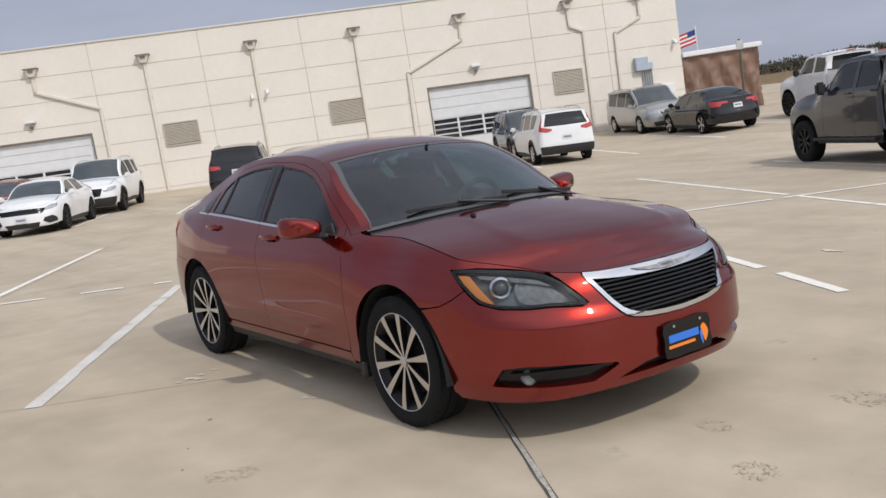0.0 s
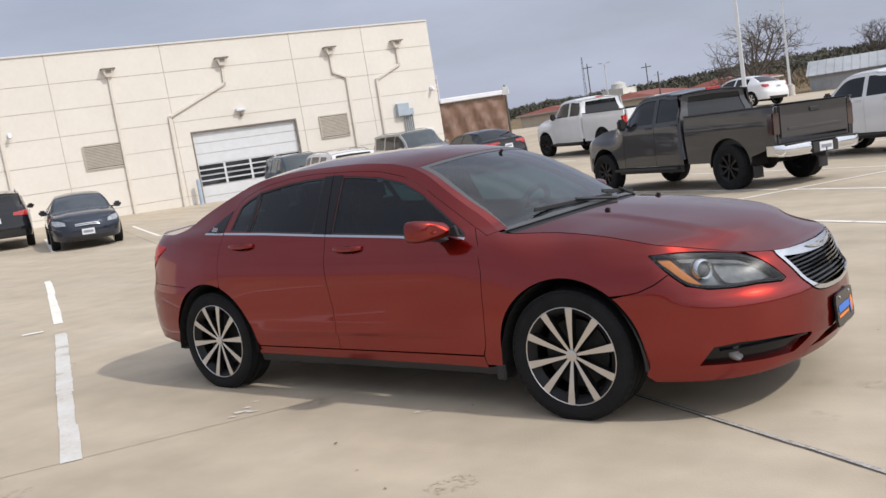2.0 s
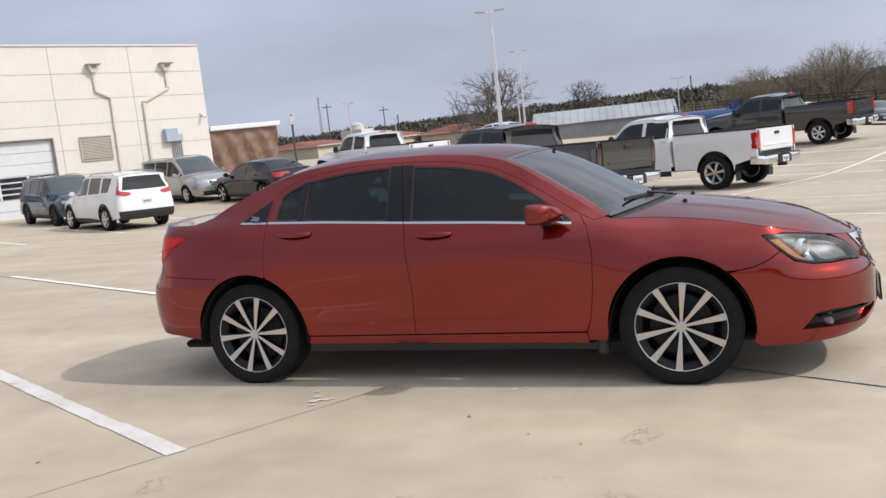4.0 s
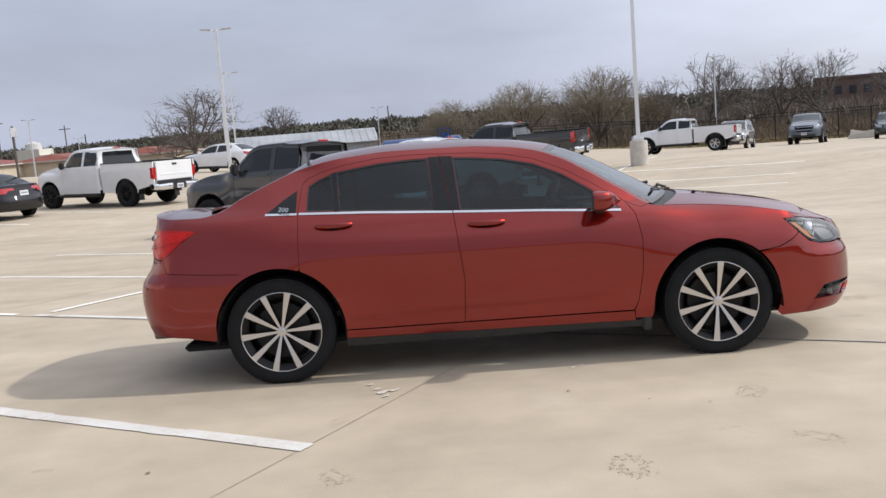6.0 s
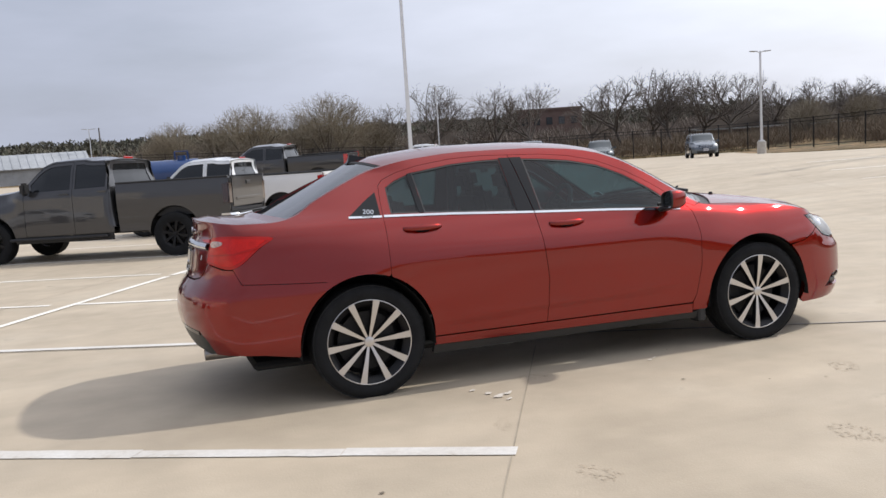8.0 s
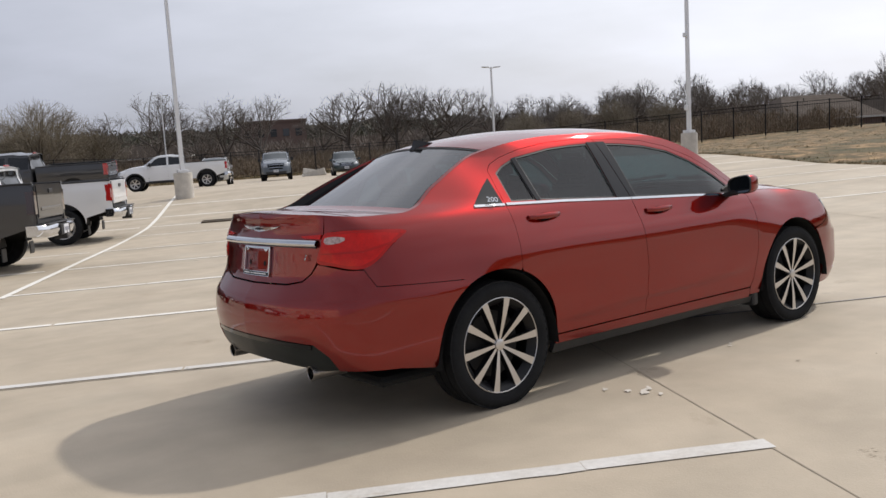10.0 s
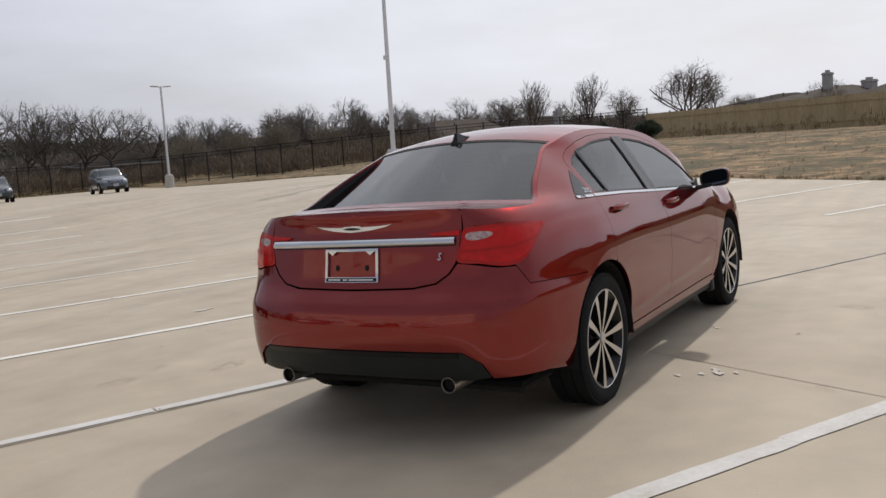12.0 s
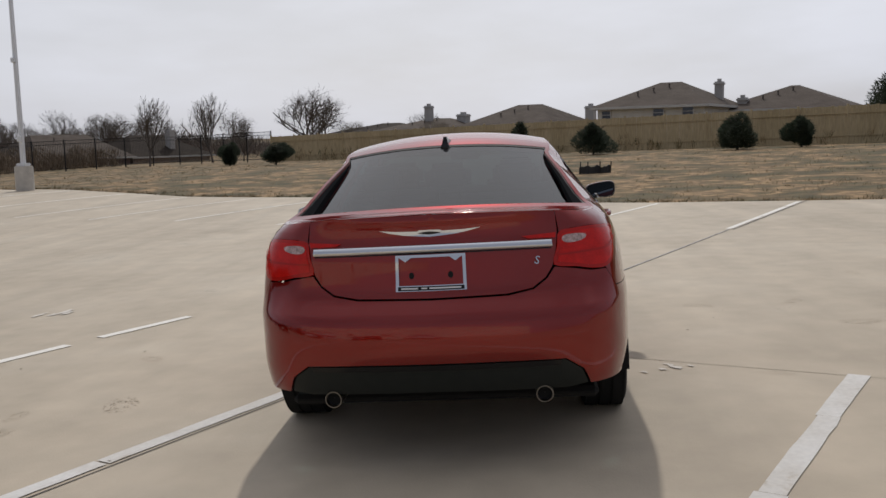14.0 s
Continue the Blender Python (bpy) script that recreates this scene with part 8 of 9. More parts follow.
def utility_pole(a, b, height, r=0.12, cross=True):
    p = thing("utility_pole", "thin dark wooden utility pole beyond the lot", "pole", place(a, b, 20), "far poles")
    bm = bmesh.new()
    rod(bm, (0, 0, -0.5), (0, 0, height), r, r * 0.7, 8)
    part("pole", bm, WOOD_GREY, p)
    if cross:
        bm = bmesh.new()
        block(bm, 1.8, 0.12, 0.12, pose(0, 0, height - 0.6))
        part("cross_arm", bm, WOOD_GREY, p)


WOOD_GREY = material("weathered_pole_wood", (0.11, 0.095, 0.08), 0.9, 0, 0, 0.2, 3)
for a, b, h in ((-116.8, 84.0, 8.6), (-111.2, 91.3, 7.2), (-86.9, 73.5, 5.0), (-57.7, 97.8, 6.0)):
    utility_pole(a, b, h, 0.11, h > 6.5)


def lattice_mast(a, b, height):
    m = thing("lattice_mast", "thin steel lattice mast far beyond the lot", "mast", place(a, b))
    bm = bmesh.new()
    foot = [(0.35 * math.cos(t), 0.35 * math.sin(t)) for t in (0, 2.09, 4.19)]
    for x, y in foot:
        rod(bm, (x, y, -0.5), (x * 0.4, y * 0.4, height), 0.035, 0.03, 5)
    n = 14
    for i in range(n):
        for k in range(3):
            f0, f1 = 1 - 0.6 * i / n, 1 - 0.6 * (i + 1) / n
            p, q = foot[k], foot[(k + 1) % 3]
            rod(bm, (p[0] * f0, p[1] * f0, height * i / n), (q[0] * f1, q[1] * f1, height * (i + 1) / n), 0.018, 0.018, 4)
    part("lattice", bm, WOOD_GREY, m)


lattice_mast(-158.0, 112.0, 12.0)

# ---------------------------------------------------------------- fences
def iron_fence(points, height=2.3, bay=2.4):
    f = thing("iron_fence", "tall black iron fence with square posts round the lot", "fence")
    wires = []
    sides = []
    for (a0, b0), (a1, b1) in zip(points, points[1:]):
        L = math.hypot(a1 - a0, b1 - b0)
        n = max(1, round(L / bay))
        for i in range(n):
            u0, u1 = i / n, (i + 1) / n
            p, q = (a0 + (a1 - a0) * u0, b0 + (b1 - b0) * u0), (a0 + (a1 - a0) * u1, b0 + (b1 - b0) * u1)
            P, Q = Vector((*xy(*p), float(ground_z(*p)))), Vector((*xy(*q), float(ground_z(*q))))
            sides.append((P, Q))
    if sides:
        sides.append((sides[-1][1], None))
    me = None
    for P, Q in sides:
        if me is None:
            bm = bmesh.new()
            block(bm, 0.085, 0.085, height + 0.4, pose(0, 0, height / 2 - 0.15), 0.008)
            block(bm, 0.10, 0.10, 0.03, pose(0, 0, height + 0.06), 0.008)
            ob = part("post", bm, IRON, f)
            me = ob.data
        else:
            ob = new("post", me)
            ob.parent = f
        ob.location = P
        if Q is None:
            continue
        for h in (0.18, height - 0.25, height):
            bm = bmesh.new()
            d = Q - P
            m = Matrix.Translation((P + Q) / 2 + Vector((0, 0, h))) @ d.to_track_quat("X", "Z").to_matrix().to_4x4()
            block(bm, d.length, 0.035, 0.04, m)
            part("rail", bm, IRON, f)
        k = int((Q - P).length / 0.13)
        wires += [(P.lerp(Q, i / k)) for i in range(1, k)]
    v, fc = [], []
    for p in wires:
        i = len(v)
        for dx, dy in ((0.011, 0), (-0.006, 0.01), (-0.006, -0.01)):
            v += [(p.x + dx, p.y + dy, p.z + 0.1), (p.x + dx, p.y + dy, p.z + height)]
        fc += [(i, i + 2, i + 3, i + 1), (i + 2, i + 4, i + 5, i + 3), (i + 4, i, i + 1, i + 5)]
    ob = raw("picket_infill", v, fc, IRON, f)
    tagged(ob, "many thin upright black pickets", kind="stuff")


iron_fence([(-45, 73.5), (15, 73.5), (22.5, 60.5), (47.0, 56.5), (47.0, 46.0)])

FENCE_WOOD = mixed("tan_fence_wood", [(0.3, (0.40, 0.315, 0.18)), (0.7, (0.52, 0.42, 0.26))], 0.7, 4, 0.85, 0.2, 20, 14.0, 0.14, (1, 1, 0.15), gloss=0.2)


def wood_fence(p0, p1, height=1.95, bay=2.44):
    f = thing("wood_fence", "tall tan wooden board fence behind the dry grass", "fence")
    L = math.hypot(p1[0] - p0[0], p1[1] - p0[1])
    n = round(L / bay)
    ends = []
    for i in range(n + 1):
        a, b = p0[0] + (p1[0] - p0[0]) * i / n, p0[1] + (p1[1] - p0[1]) * i / n
        ends.append(Vector((*xy(a, b), float(ground_z(a, b)))))
    rng = random.Random(5)
    w = L / n
    boards = []
    for k in range(4):
        bm = bmesh.new()
        h = height + 0.012 * k
        block(bm, w / 16 - 0.007, 0.022, h, pose(0, 0, h / 2 - 0.05))
        me = bpy.data.meshes.new("board")
        bm.to_mesh(me)
        bm.free()
        me.materials.append(FENCE_WOOD)
        boards.append(me)
    rail = bmesh.new()
    block(rail, w, 0.045, 0.09, pose(w / 2, -0.036, 0))
    rail_mesh = bpy.data.meshes.new("rail")
    rail.to_mesh(rail_mesh)
    rail.free()
    rail_mesh.materials.append(FENCE_WOOD)
    bm = bmesh.new()
    block(bm, 0.11, 0.11, height + 0.35, pose(0, 0, height / 2 - 0.12), 0.01)
    post = part("post", bm, FENCE_WOOD, f)
    post.location = ends[0]
    rest = bmesh.new()
    for i, (P, Q) in enumerate(zip(ends, ends[1:])):
        d = Q - P
        m = Matrix.Translation(P) @ Matrix.Rotation(math.atan2(d.y, d.x), 4, "Z") @ Matrix.Rotation(-math.atan2(d.z, math.hypot(d.x, d.y)), 4, "Y")
        for z in (0.4, height - 0.4):
            ob = new("rail", rail_mesh)
            ob.parent, ob.matrix_local = f, m @ Matrix.Translation((0, 0, z))
        for k in range(16):
            at_k = m @ pose((k + 0.5) * w / 16, rng.uniform(-0.006, 0.006), rng.uniform(-0.015, 0.015), 0, rng.uniform(-0.3, 0.3), 0)
            if 3 <= i < 21:
                ob = new("board", boards[rng.randrange(4)])
                ob.parent, ob.matrix_local = f, at_k
            else:
                block(rest, w / 16 - 0.007, 0.022, height, at_k @ Matrix.Translation((0, 0, height / 2 - 0.05)))
        ob = new("post", post.data)
        ob.parent = f
        ob.location = Q
    tagged(part("board_rest", rest, FENCE_WOOD, f), "many tan upright fence boards", kind="stuff")


wood_fence((47.0, 46.0), (43.8, -40.0))

# ---------------------------------------------------------------- houses
SHINGLE = mixed("brown_shingles", [(0.3, (0.085, 0.068, 0.056)), (0.7, (0.125, 0.103, 0.086))], 0.8, 5, 0.9, 0.35, 18, 9.0, 0.2, (1, 1, 3), gloss=0.1)
SHINGLE_DARK = mixed("dark_grey_brown_shingles", [(0.3, (0.030, 0.023, 0.018)), (0.7, (0.05, 0.039, 0.031))], 0.8, 5, 0.9, 0.35, 18, 9.0, 0.2, (1, 1, 3), gloss=0.1)
SIDING = material("cream_siding", (0.58, 0.56, 0.50), 0.8, 0, 0, 0.08, 2, 0.05, 30)
BRICK_TAN = material("tan_brick", (0.34, 0.27, 0.21), 0.9, 0, 0, 0.15, 2, 0.12, 25)
CHIMNEY = material("pale_grey_chimney", (0.40, 0.385, 0.365), 0.85, 0, 0, 0.12, 2)
BRICK_RED = material("dull_red_brick", (0.15, 0.102, 0.086), 0.9, 0, 0, 0.15, 1, 0.1, 20)
FASCIA = material("pale_fascia", (0.50, 0.49, 0.46), 0.7, 0, 0, 0.06, 3)
HOUSE_PANE = material("dark_house_pane", (0.03, 0.035, 0.04), 0.08, 0, 0.5)


def house(label, a, b, da, db, ridge, eave, apex, roof_mat, wall_mat, z0, windows=(), chimneys=(), turn=0, group="houses", over=0.45, along="b", category="house", name="house"):
    """A hipped or gabled house: da x db metres, ridge its ridge's length, heights above z0."""
    h = thing(name, label, category, place(a, b, turn, 0, z0), group)
    x, y = da / 2, db / 2
    for k, (cx, cy, sx, sy) in enumerate(((-x + 0.1, 0, 0.2, db), (x - 0.1, 0, 0.2, db), (0, -y + 0.1, da - 0.4, 0.2), (0, y - 0.1, da - 0.4, 0.2))):
        bm = bmesh.new()
        block(bm, sx, sy, eave + 0.6, pose(cx, cy, eave / 2 - 0.3))
        part("wall", bm, wall_mat, h)
    X, Y = x + over, y + over
    if along == "b":
        top = [(0, -ridge / 2), (0, ridge / 2)]
    else:
        top = [(-ridge / 2, 0), (ridge / 2, 0)]
    e = [(-X, -Y), (X, -Y), (X, Y), (-X, Y)]
    v = [(px, py, eave) for px, py in e] + [(px, py, apex) for px, py in top] + [(px, py, eave - 0.16) for px, py in e]
    if along == "b":
        fs = [(0, 1, 4), (1, 2, 5, 4), (2, 3, 5), (3, 0, 4, 5)]
    else:
        fs = [(0, 1, 5, 4), (1, 2, 5), (2, 3, 4, 5), (3, 0, 4)]
    fs += [(6, 7, 1, 0), (7, 8, 2, 1), (8, 9, 3, 2), (9, 6, 0, 3), (9, 8, 7, 6)]
    roof = raw("roof", v, fs, roof_mat, h)
    for i in range(4):
        p, q = e[i], e[(i + 1) % 4]
        bm = bmesh.new()
        L = math.hypot(q[0] - p[0], q[1] - p[1])
        block(bm, L + 0.04, 0.04, 0.17, pose((p[0] + q[0]) / 2, (p[1] + q[1]) / 2, eave - 0.085, 0, 0, math.degrees(math.atan2(q[1] - p[1], q[0] - p[0]))))
        part("fascia", bm, FASCIA, roof)
    for k in range(3):
        bm = bmesh.new()
        rod(bm, (0, 0, 0), (0, 0, 0.32), 0.06, 0.06, 8)
        rod(bm, (0, 0, 0.30), (0, 0, 0.36), 0.11, 0.08, 8)
        vent = part("roof_vent", bm, WOOD_GREY, roof)
        u = -X * (0.25 + 0.16 * k)
        vent.location = (u, -ridge * 0.2 + 0.9 * k, eave + (apex - eave) * (1 + u / X) - 0.05)
    for px, py, w, top_z in chimneys:
        bm = bmesh.new()
        block(bm, w, w * 1.15, top_z - eave + 0.6, pose(px, py, (top_z + eave) / 2 - 0.3))
        block(bm, w + 0.14, w * 1.15 + 0.14, 0.14, pose(px, py, top_z - 0.16), 0.02)
        block(bm, w * 0.5, w * 0.5, 0.25, pose(px, py, top_z + 0.08))
        part("chimney", bm, CHIMNEY, h, "", False)
    for py, pz, w, hh in windows:
        bm = bmesh.new()
        for cy, cz, sy, sz in ((-w / 2, 0, 0.07, hh), (w / 2, 0, 0.07, hh), (0, hh / 2, w, 0.07), (0, -hh / 2, w + 0.1, 0.09), (0, 0, w, 0.04)):
            block(bm, 0.10, sy, sz, pose(-x - 0.02, py + cy, pz + cz))
        win = part("window", bm, FASCIA, h, "small white-framed window")
        bm = bmesh.new()
        block(bm, 0.03, w, hh, pose(-x - 0.02, py, pz))
        part("pane", bm, HOUSE_PANE, win)
    return h


house("single-storey cream house with a brown hipped roof and chimney", 61.5, 18.9, 9.5, 7.8, 1.6, 2.70, 4.55, SHINGLE, SIDING, 0.72, ((3.2, 2.15, 0.7, 0.6), (-0.7, 2.2, 0.8, 0.6), (-2.8, 2.25, 0.8, 0.6)), ((1.5, -3.2, 0.5, 4.5), (3.2, -4.5, 0.6, 3.3)))
house("tan house with a steep brown hipped roof", 68.5, 11.4, 10, 9.0, 0.6, 2.35, 4.2, SHINGLE, BRICK_TAN, 0.75)
house("tan house with a brown hipped roof and roof vents", 68.0, 34.0, 10, 8.0, 2.4, 2.0, 3.85, SHINGLE, BRICK_TAN, 0.45, (), ((2.5, -4.8, 0.7, 3.6),))
house("tan house with a low brown hipped roof and two brick chimneys", 72.0, 46.2, 10, 8.0, 2.2, 1.9, 3.0, SHINGLE, BRICK_TAN, 0.45, (), ((-1.2, 0.6, 0.62, 4.25), (0.7, -2.3, 0.9, 3.35)))
house("brown-roofed house far behind the bare trees", 84.0, 61.0, 10, 10.0, 2.5, 2.0, 3.1, SHINGLE_DARK, BRICK_TAN, 0.3)
house("brown-roofed house with a dark gable behind the iron fence", 52.5, 81.0, 10.5, 9, 6.5, 1.5, 3.9, SHINGLE, BRICK_RED, -1.3, (), (), 0, along="a")
house("grey-roofed house behind the iron fence", 64.0, 81.5, 11, 9, 4.5, 1.3, 3.7, SHINGLE_DARK, BRICK_TAN, -1.2, (), ((1.0, -3.0, 0.7, 4.2),), 0, along="a")
house("tan house with a brown roof behind the fence", 69.0, -5.5, 10, 10, 2.0, 2.3, 4.1, SHINGLE, BRICK_TAN, 0.9)
for a, b, w in ((18.5, 100.0, 8.5), (-17.5, 108.0, 8.0), (31.0, 101.0, 9.0)):
    house("low brown-roofed house among bare trees", a, b, w, 7, w * 0.5, 1.9, 3.3, SHINGLE_DARK, BRICK_TAN, -1.9, (), (), 0, along="a")

# brick hall behind the oaks
hall = thing("brick_building", "large dull red brick building behind bare trees", "building", place(-3.6, 146.0, 0, 0, -1.0), "far buildings")
bm = bmesh.new()
block(bm, 10.5, 8, 5.2, pose(0, 0, 2.4))
part("wall", bm, BRICK_RED, hall)
bm = bmesh.new()
block(bm, 10.9, 8.4, 0.35, pose(0, 0, 5.1))
part("parapet", bm, BRICK_RED, hall)
for i in range(5):
    bm = bmesh.new()
    block(bm, 1.0, 0.1, 1.2, pose(-4 + 2 * i, -4.02, 3.2))
    part("window", bm, HOUSE_PANE, hall)

# low buildings with red roofs, beyond the tarped one
ROOF_RED = mixed("rust_red_metal_roof", [(0.3, (0.20, 0.055, 0.035)), (0.7, (0.27, 0.085, 0.055))], 0.6, 4, 0.6, 0.2, 10, 6.0, 0.12)
CREAM = material("cream_render", (0.60, 0.52, 0.40), 0.85, 0, 0, 0.08, 1)
for a, b, da, db, ap, z0 in ((-103.0, 70.0, 10, 9.5, 2.7, -0.9), (-97.0, 79.0, 9, 9.5, 2.8, -0.9), (-89.5, 88.0, 9, 9.5, 2.9, -1.0)):
    house("low cream building with a rust-red metal roof", a, b, da, db, db * 0.8, 2.0, ap, ROOF_RED, CREAM, z0, ((-2.0, 1.2, 1.2, 0.9), (1.5, 1.2, 1.2, 0.9)), (), 18, "far buildings", name="shop_building", category="building")
plant = thing("feed_mill", "pale stepped mill building with round bins far off", "building", place(-114.3, 87.8, 20, 0, -0.5) @ Matrix.Diagonal((0.8, 0.8, 0.8, 1)), "far buildings")
for cx, cy, w, hgt in ((0, 0, 5.0, 4.2), (4.6, 0, 4.4, 3.0), (-4.2, 0, 3.4, 2.4)):
    bm = bmesh.new()
    block(bm, w, 5, hgt, pose(cx, cy, hgt / 2))
    part("block", bm, SIDING, plant)
bm = bmesh.new()
rod(bm, (0, 0, 4.0), (0, 0, 5.2), 1.6, 1.4, 20)
rod(bm, (0, 0, 5.2), (0, 0, 5.7), 1.4, 0.3, 20)
part("bin", bm, FASCIA, plant, "", True)

# long grey metal shed
SHED = mixed("grey_shed_sheet", [(0.35, (0.30, 0.315, 0.33)), (0.65, (0.38, 0.395, 0.41))], 0.4, 4, 0.5, 0.1, 8, 3.0, 0.06)
shed = thing("metal_shed", "long grey metal shed with a white gable end", "shed", place(-61.0, 83.5, 37, 0, -1.75), "far buildings")
prof = [(-3.8, 0), (-3.8, 2.3), (0, 3.7), (3.8, 2.3), (3.8, 0)]
raw("body", [(-8, y, z - 0.5 * (z == 0)) for y, z in prof] + [(8, y, z - 0.5 * (z == 0)) for y, z in prof], [(4, 3, 2, 1, 0), (5, 6, 7, 8, 9), (0, 1, 6, 5), (3, 4, 9, 8)], SHED, shed)
for s in (-1, 1):
    v = [(x, s * y, z) for x in (-8.3, 8.3) for y, z in ((0, 3.78), (4.1, 2.27), (4.1, 2.19), (0, 3.70))]
    raw("roof", v, [(0, 1, 5, 4), (1, 2, 6, 5), (2, 3, 7, 6), (0, 3, 2, 1), (4, 5, 6, 7)], SHED, shed)
    bm = bmesh.new()
    for i in range(20):
        x = -8 + 16 * i / 19
        m = Matrix.Translation((x, s * 2.05, 3.05)) @ Matrix.Rotation(-s * math.atan2(1.51, 4.1), 4, "X")
        block(bm, 0.06, 4.4, 0.06, m)
    part("roof_ribs", bm, SHED, shed)
bm = bmesh.new()
for i in range(18):
    block(bm, 0.08, 0.05, 2.3, pose(-7.6 + 0.9 * i, -3.82, 1.15))
part("wall_ribs", bm, SHED, shed)

# blue tank on its saddles
TANK_BLUE = paint("blue_tank_paint", (0.014, 0.045, 0.15), 0.0, 0.5, 0.05)
tank = thing("storage_tank", "blue horizontal steel tank on saddles", "tank", place(-25.7, 47.0, 30, -0.42), "")
bm = bmesh.new()
rod(bm, (-2.5, 0, 1.25), (2.5, 0, 1.25), 0.75, 0.75, 32)
for s in (-1, 1):
    rod(bm, (s * 2.5, 0, 1.25), (s * 2.72, 0, 1.25), 0.75, 0.5, 32) if s > 0 else rod(bm, (-2.72, 0, 1.25), (-2.5, 0, 1.25), 0.5, 0.75, 32)
part("drum", bm, TANK_BLUE, tank, "", True)
for x in (-1.6, 1.6):
    bm = bmesh.new()
    block(bm, 0.25, 1.2, 0.75, pose(x, 0, 0.3))
    part("saddle", bm, IRON, tank)
bm = bmesh.new()
rod(bm, (1.5, 0, 1.95), (1.5, 0, 2.25), 0.28, 0.28, 16)
part("hatch", bm, TANK_BLUE, tank)
bm = bmesh.new()
for s in (-1, 1):
    rod(bm, (1.1, 0.3 * s, 1.9), (1.1, 0.3 * s, 2.5), 0.03, 0.03, 6)
    rod(bm, (1.9, 0.3 * s, 1.9), (1.9, 0.3 * s, 2.5), 0.03, 0.03, 6)
    rod(bm, (1.1, 0.3 * s, 2.5), (1.9, 0.3 * s, 2.5), 0.03, 0.03, 6)
part("hatch_rail", bm, TANK_BLUE, tank)

# flag above the tarped building
flag = thing("flag", "small red white and blue flag on a pole", "flag", place(-48.7, 23.8, 0, 0, -1.9))
bm = bmesh.new()
rod(bm, (0, 0, 0), (0, 0, 6.8), 0.05, 0.03, 8)
part("pole", bm, POLE_WHITE, flag)
FLAG_RED = material("flag_red", (0.45, 0.03, 0.04), 0.8)
FLAG_WHITE = material("flag_white", (0.7, 0.7, 0.7), 0.8)
FLAG_BLUE = material("flag_blue", (0.03, 0.05, 0.2), 0.8)
for i in range(7):
    x0 = 0.42 if i > 2 else 0.05
    v = []
    for j in range(9):
        u = (0.05 if i < 4 else 0.42) + ((1.0 - (0.05 if i < 4 else 0.42)) * j / 8)
        w = 0.06 * math.sin(7 * u)
        v += [(-0.2 * u, -1.3 * u + w, 5.75 + 0.12 * i - 0.35 * u), (-0.2 * u, -1.3 * u + w, 5.87 + 0.12 * i - 0.35 * u)]
    raw("stripe", v, [(2 * j, 2 * j + 2, 2 * j + 3, 2 * j + 1) for j in range(8)], FLAG_RED if i % 2 == 0 else FLAG_WHITE, flag)
v = []
for j in range(5):
    u = 0.05 + 0.37 * j / 4
    w = 0.06 * math.sin(7 * u)
    v += [(-0.2 * u, -1.3 * u + w, 6.23 - 0.35 * u), (-0.2 * u, -1.3 * u + w, 6.59 - 0.35 * u)]
raw("canton", v, [(2 * j, 2 * j + 2, 2 * j + 3, 2 * j + 1) for j in range(4)], FLAG_BLUE, flag)
sign = thing("sign_post", "slim pale sign post before the brown building", "sign", place(-22.9, 13.9, 0))
bm = bmesh.new()
rod(bm, (0, 0, 0), (0, 0, 2.9), 0.04, 0.04, 8)
part("post", bm, WOOD_GREY, sign)
bm = bmesh.new()
block(bm, 0.03, 0.25, 0.3, pose(0.03, 0, 2.7), 0.01)
part("board", bm, LAMP_HEAD, sign)

# a scrap of black silt cloth on its stakes, and a concrete chute by the iron fence
silt = thing("silt_fence", "torn black silt cloth on short stakes in grass", "silt fence", place(23.0, 8.75, 136, -0.03) @ Matrix.Diagonal((0.98, 0.98, 0.92, 1)))
rng = random.Random(8)
n = 14
v = []
for i in range(n + 1):
    x = -0.57 + 1.14 * i / n
    top = 0.27 + 0.03 * math.sin(i * 1.3) + rng.uniform(-0.03, 0.03)
    y = 0.05 * math.sin(i * 0.8)
    v += [(x, y - 0.012, 0), (x, y - 0.012, top), (x, y + 0.012, top), (x, y + 0.012, 0)]
f = [(4 * i + k, 4 * i + 4 + k, 4 * i + 4 + (k + 1) % 4, 4 * i + (k + 1) % 4) for i in range(n) for k in range(4)]
raw("cloth", v, f + [(0, 1, 2, 3), (4 * n + 3, 4 * n + 2, 4 * n + 1, 4 * n)], BLACK_PLASTIC, silt)
for x in (-0.56, -0.16, 0.28, 0.56):
    bm = bmesh.new()
    block(bm, 0.03, 0.03, 0.48, pose(x, 0.03, 0.2, rng.uniform(-4, 4), rng.uniform(-4, 4), 0))
    part("stake", bm, IRON, silt)
chute = thing("concrete_chute", "small pale concrete drain chute by the fence", "chute", place(0.2, 66.6, 0))
for s in (-1, 1):
    bm = bmesh.new()
    block(bm, 1.8, 0.15, 0.5, pose(0, s * 0.9, 0.2, 0, 12 * s, 14 * s), 0.02)
    part("wing_wall", bm, PALE_CONCRETE, chute)
bm = bmesh.new()
block(bm, 1.9, 1.8, 0.12, pose(0, 0, 0.06), 0.02)
part("slab", bm, PALE_CONCRETE, chute)
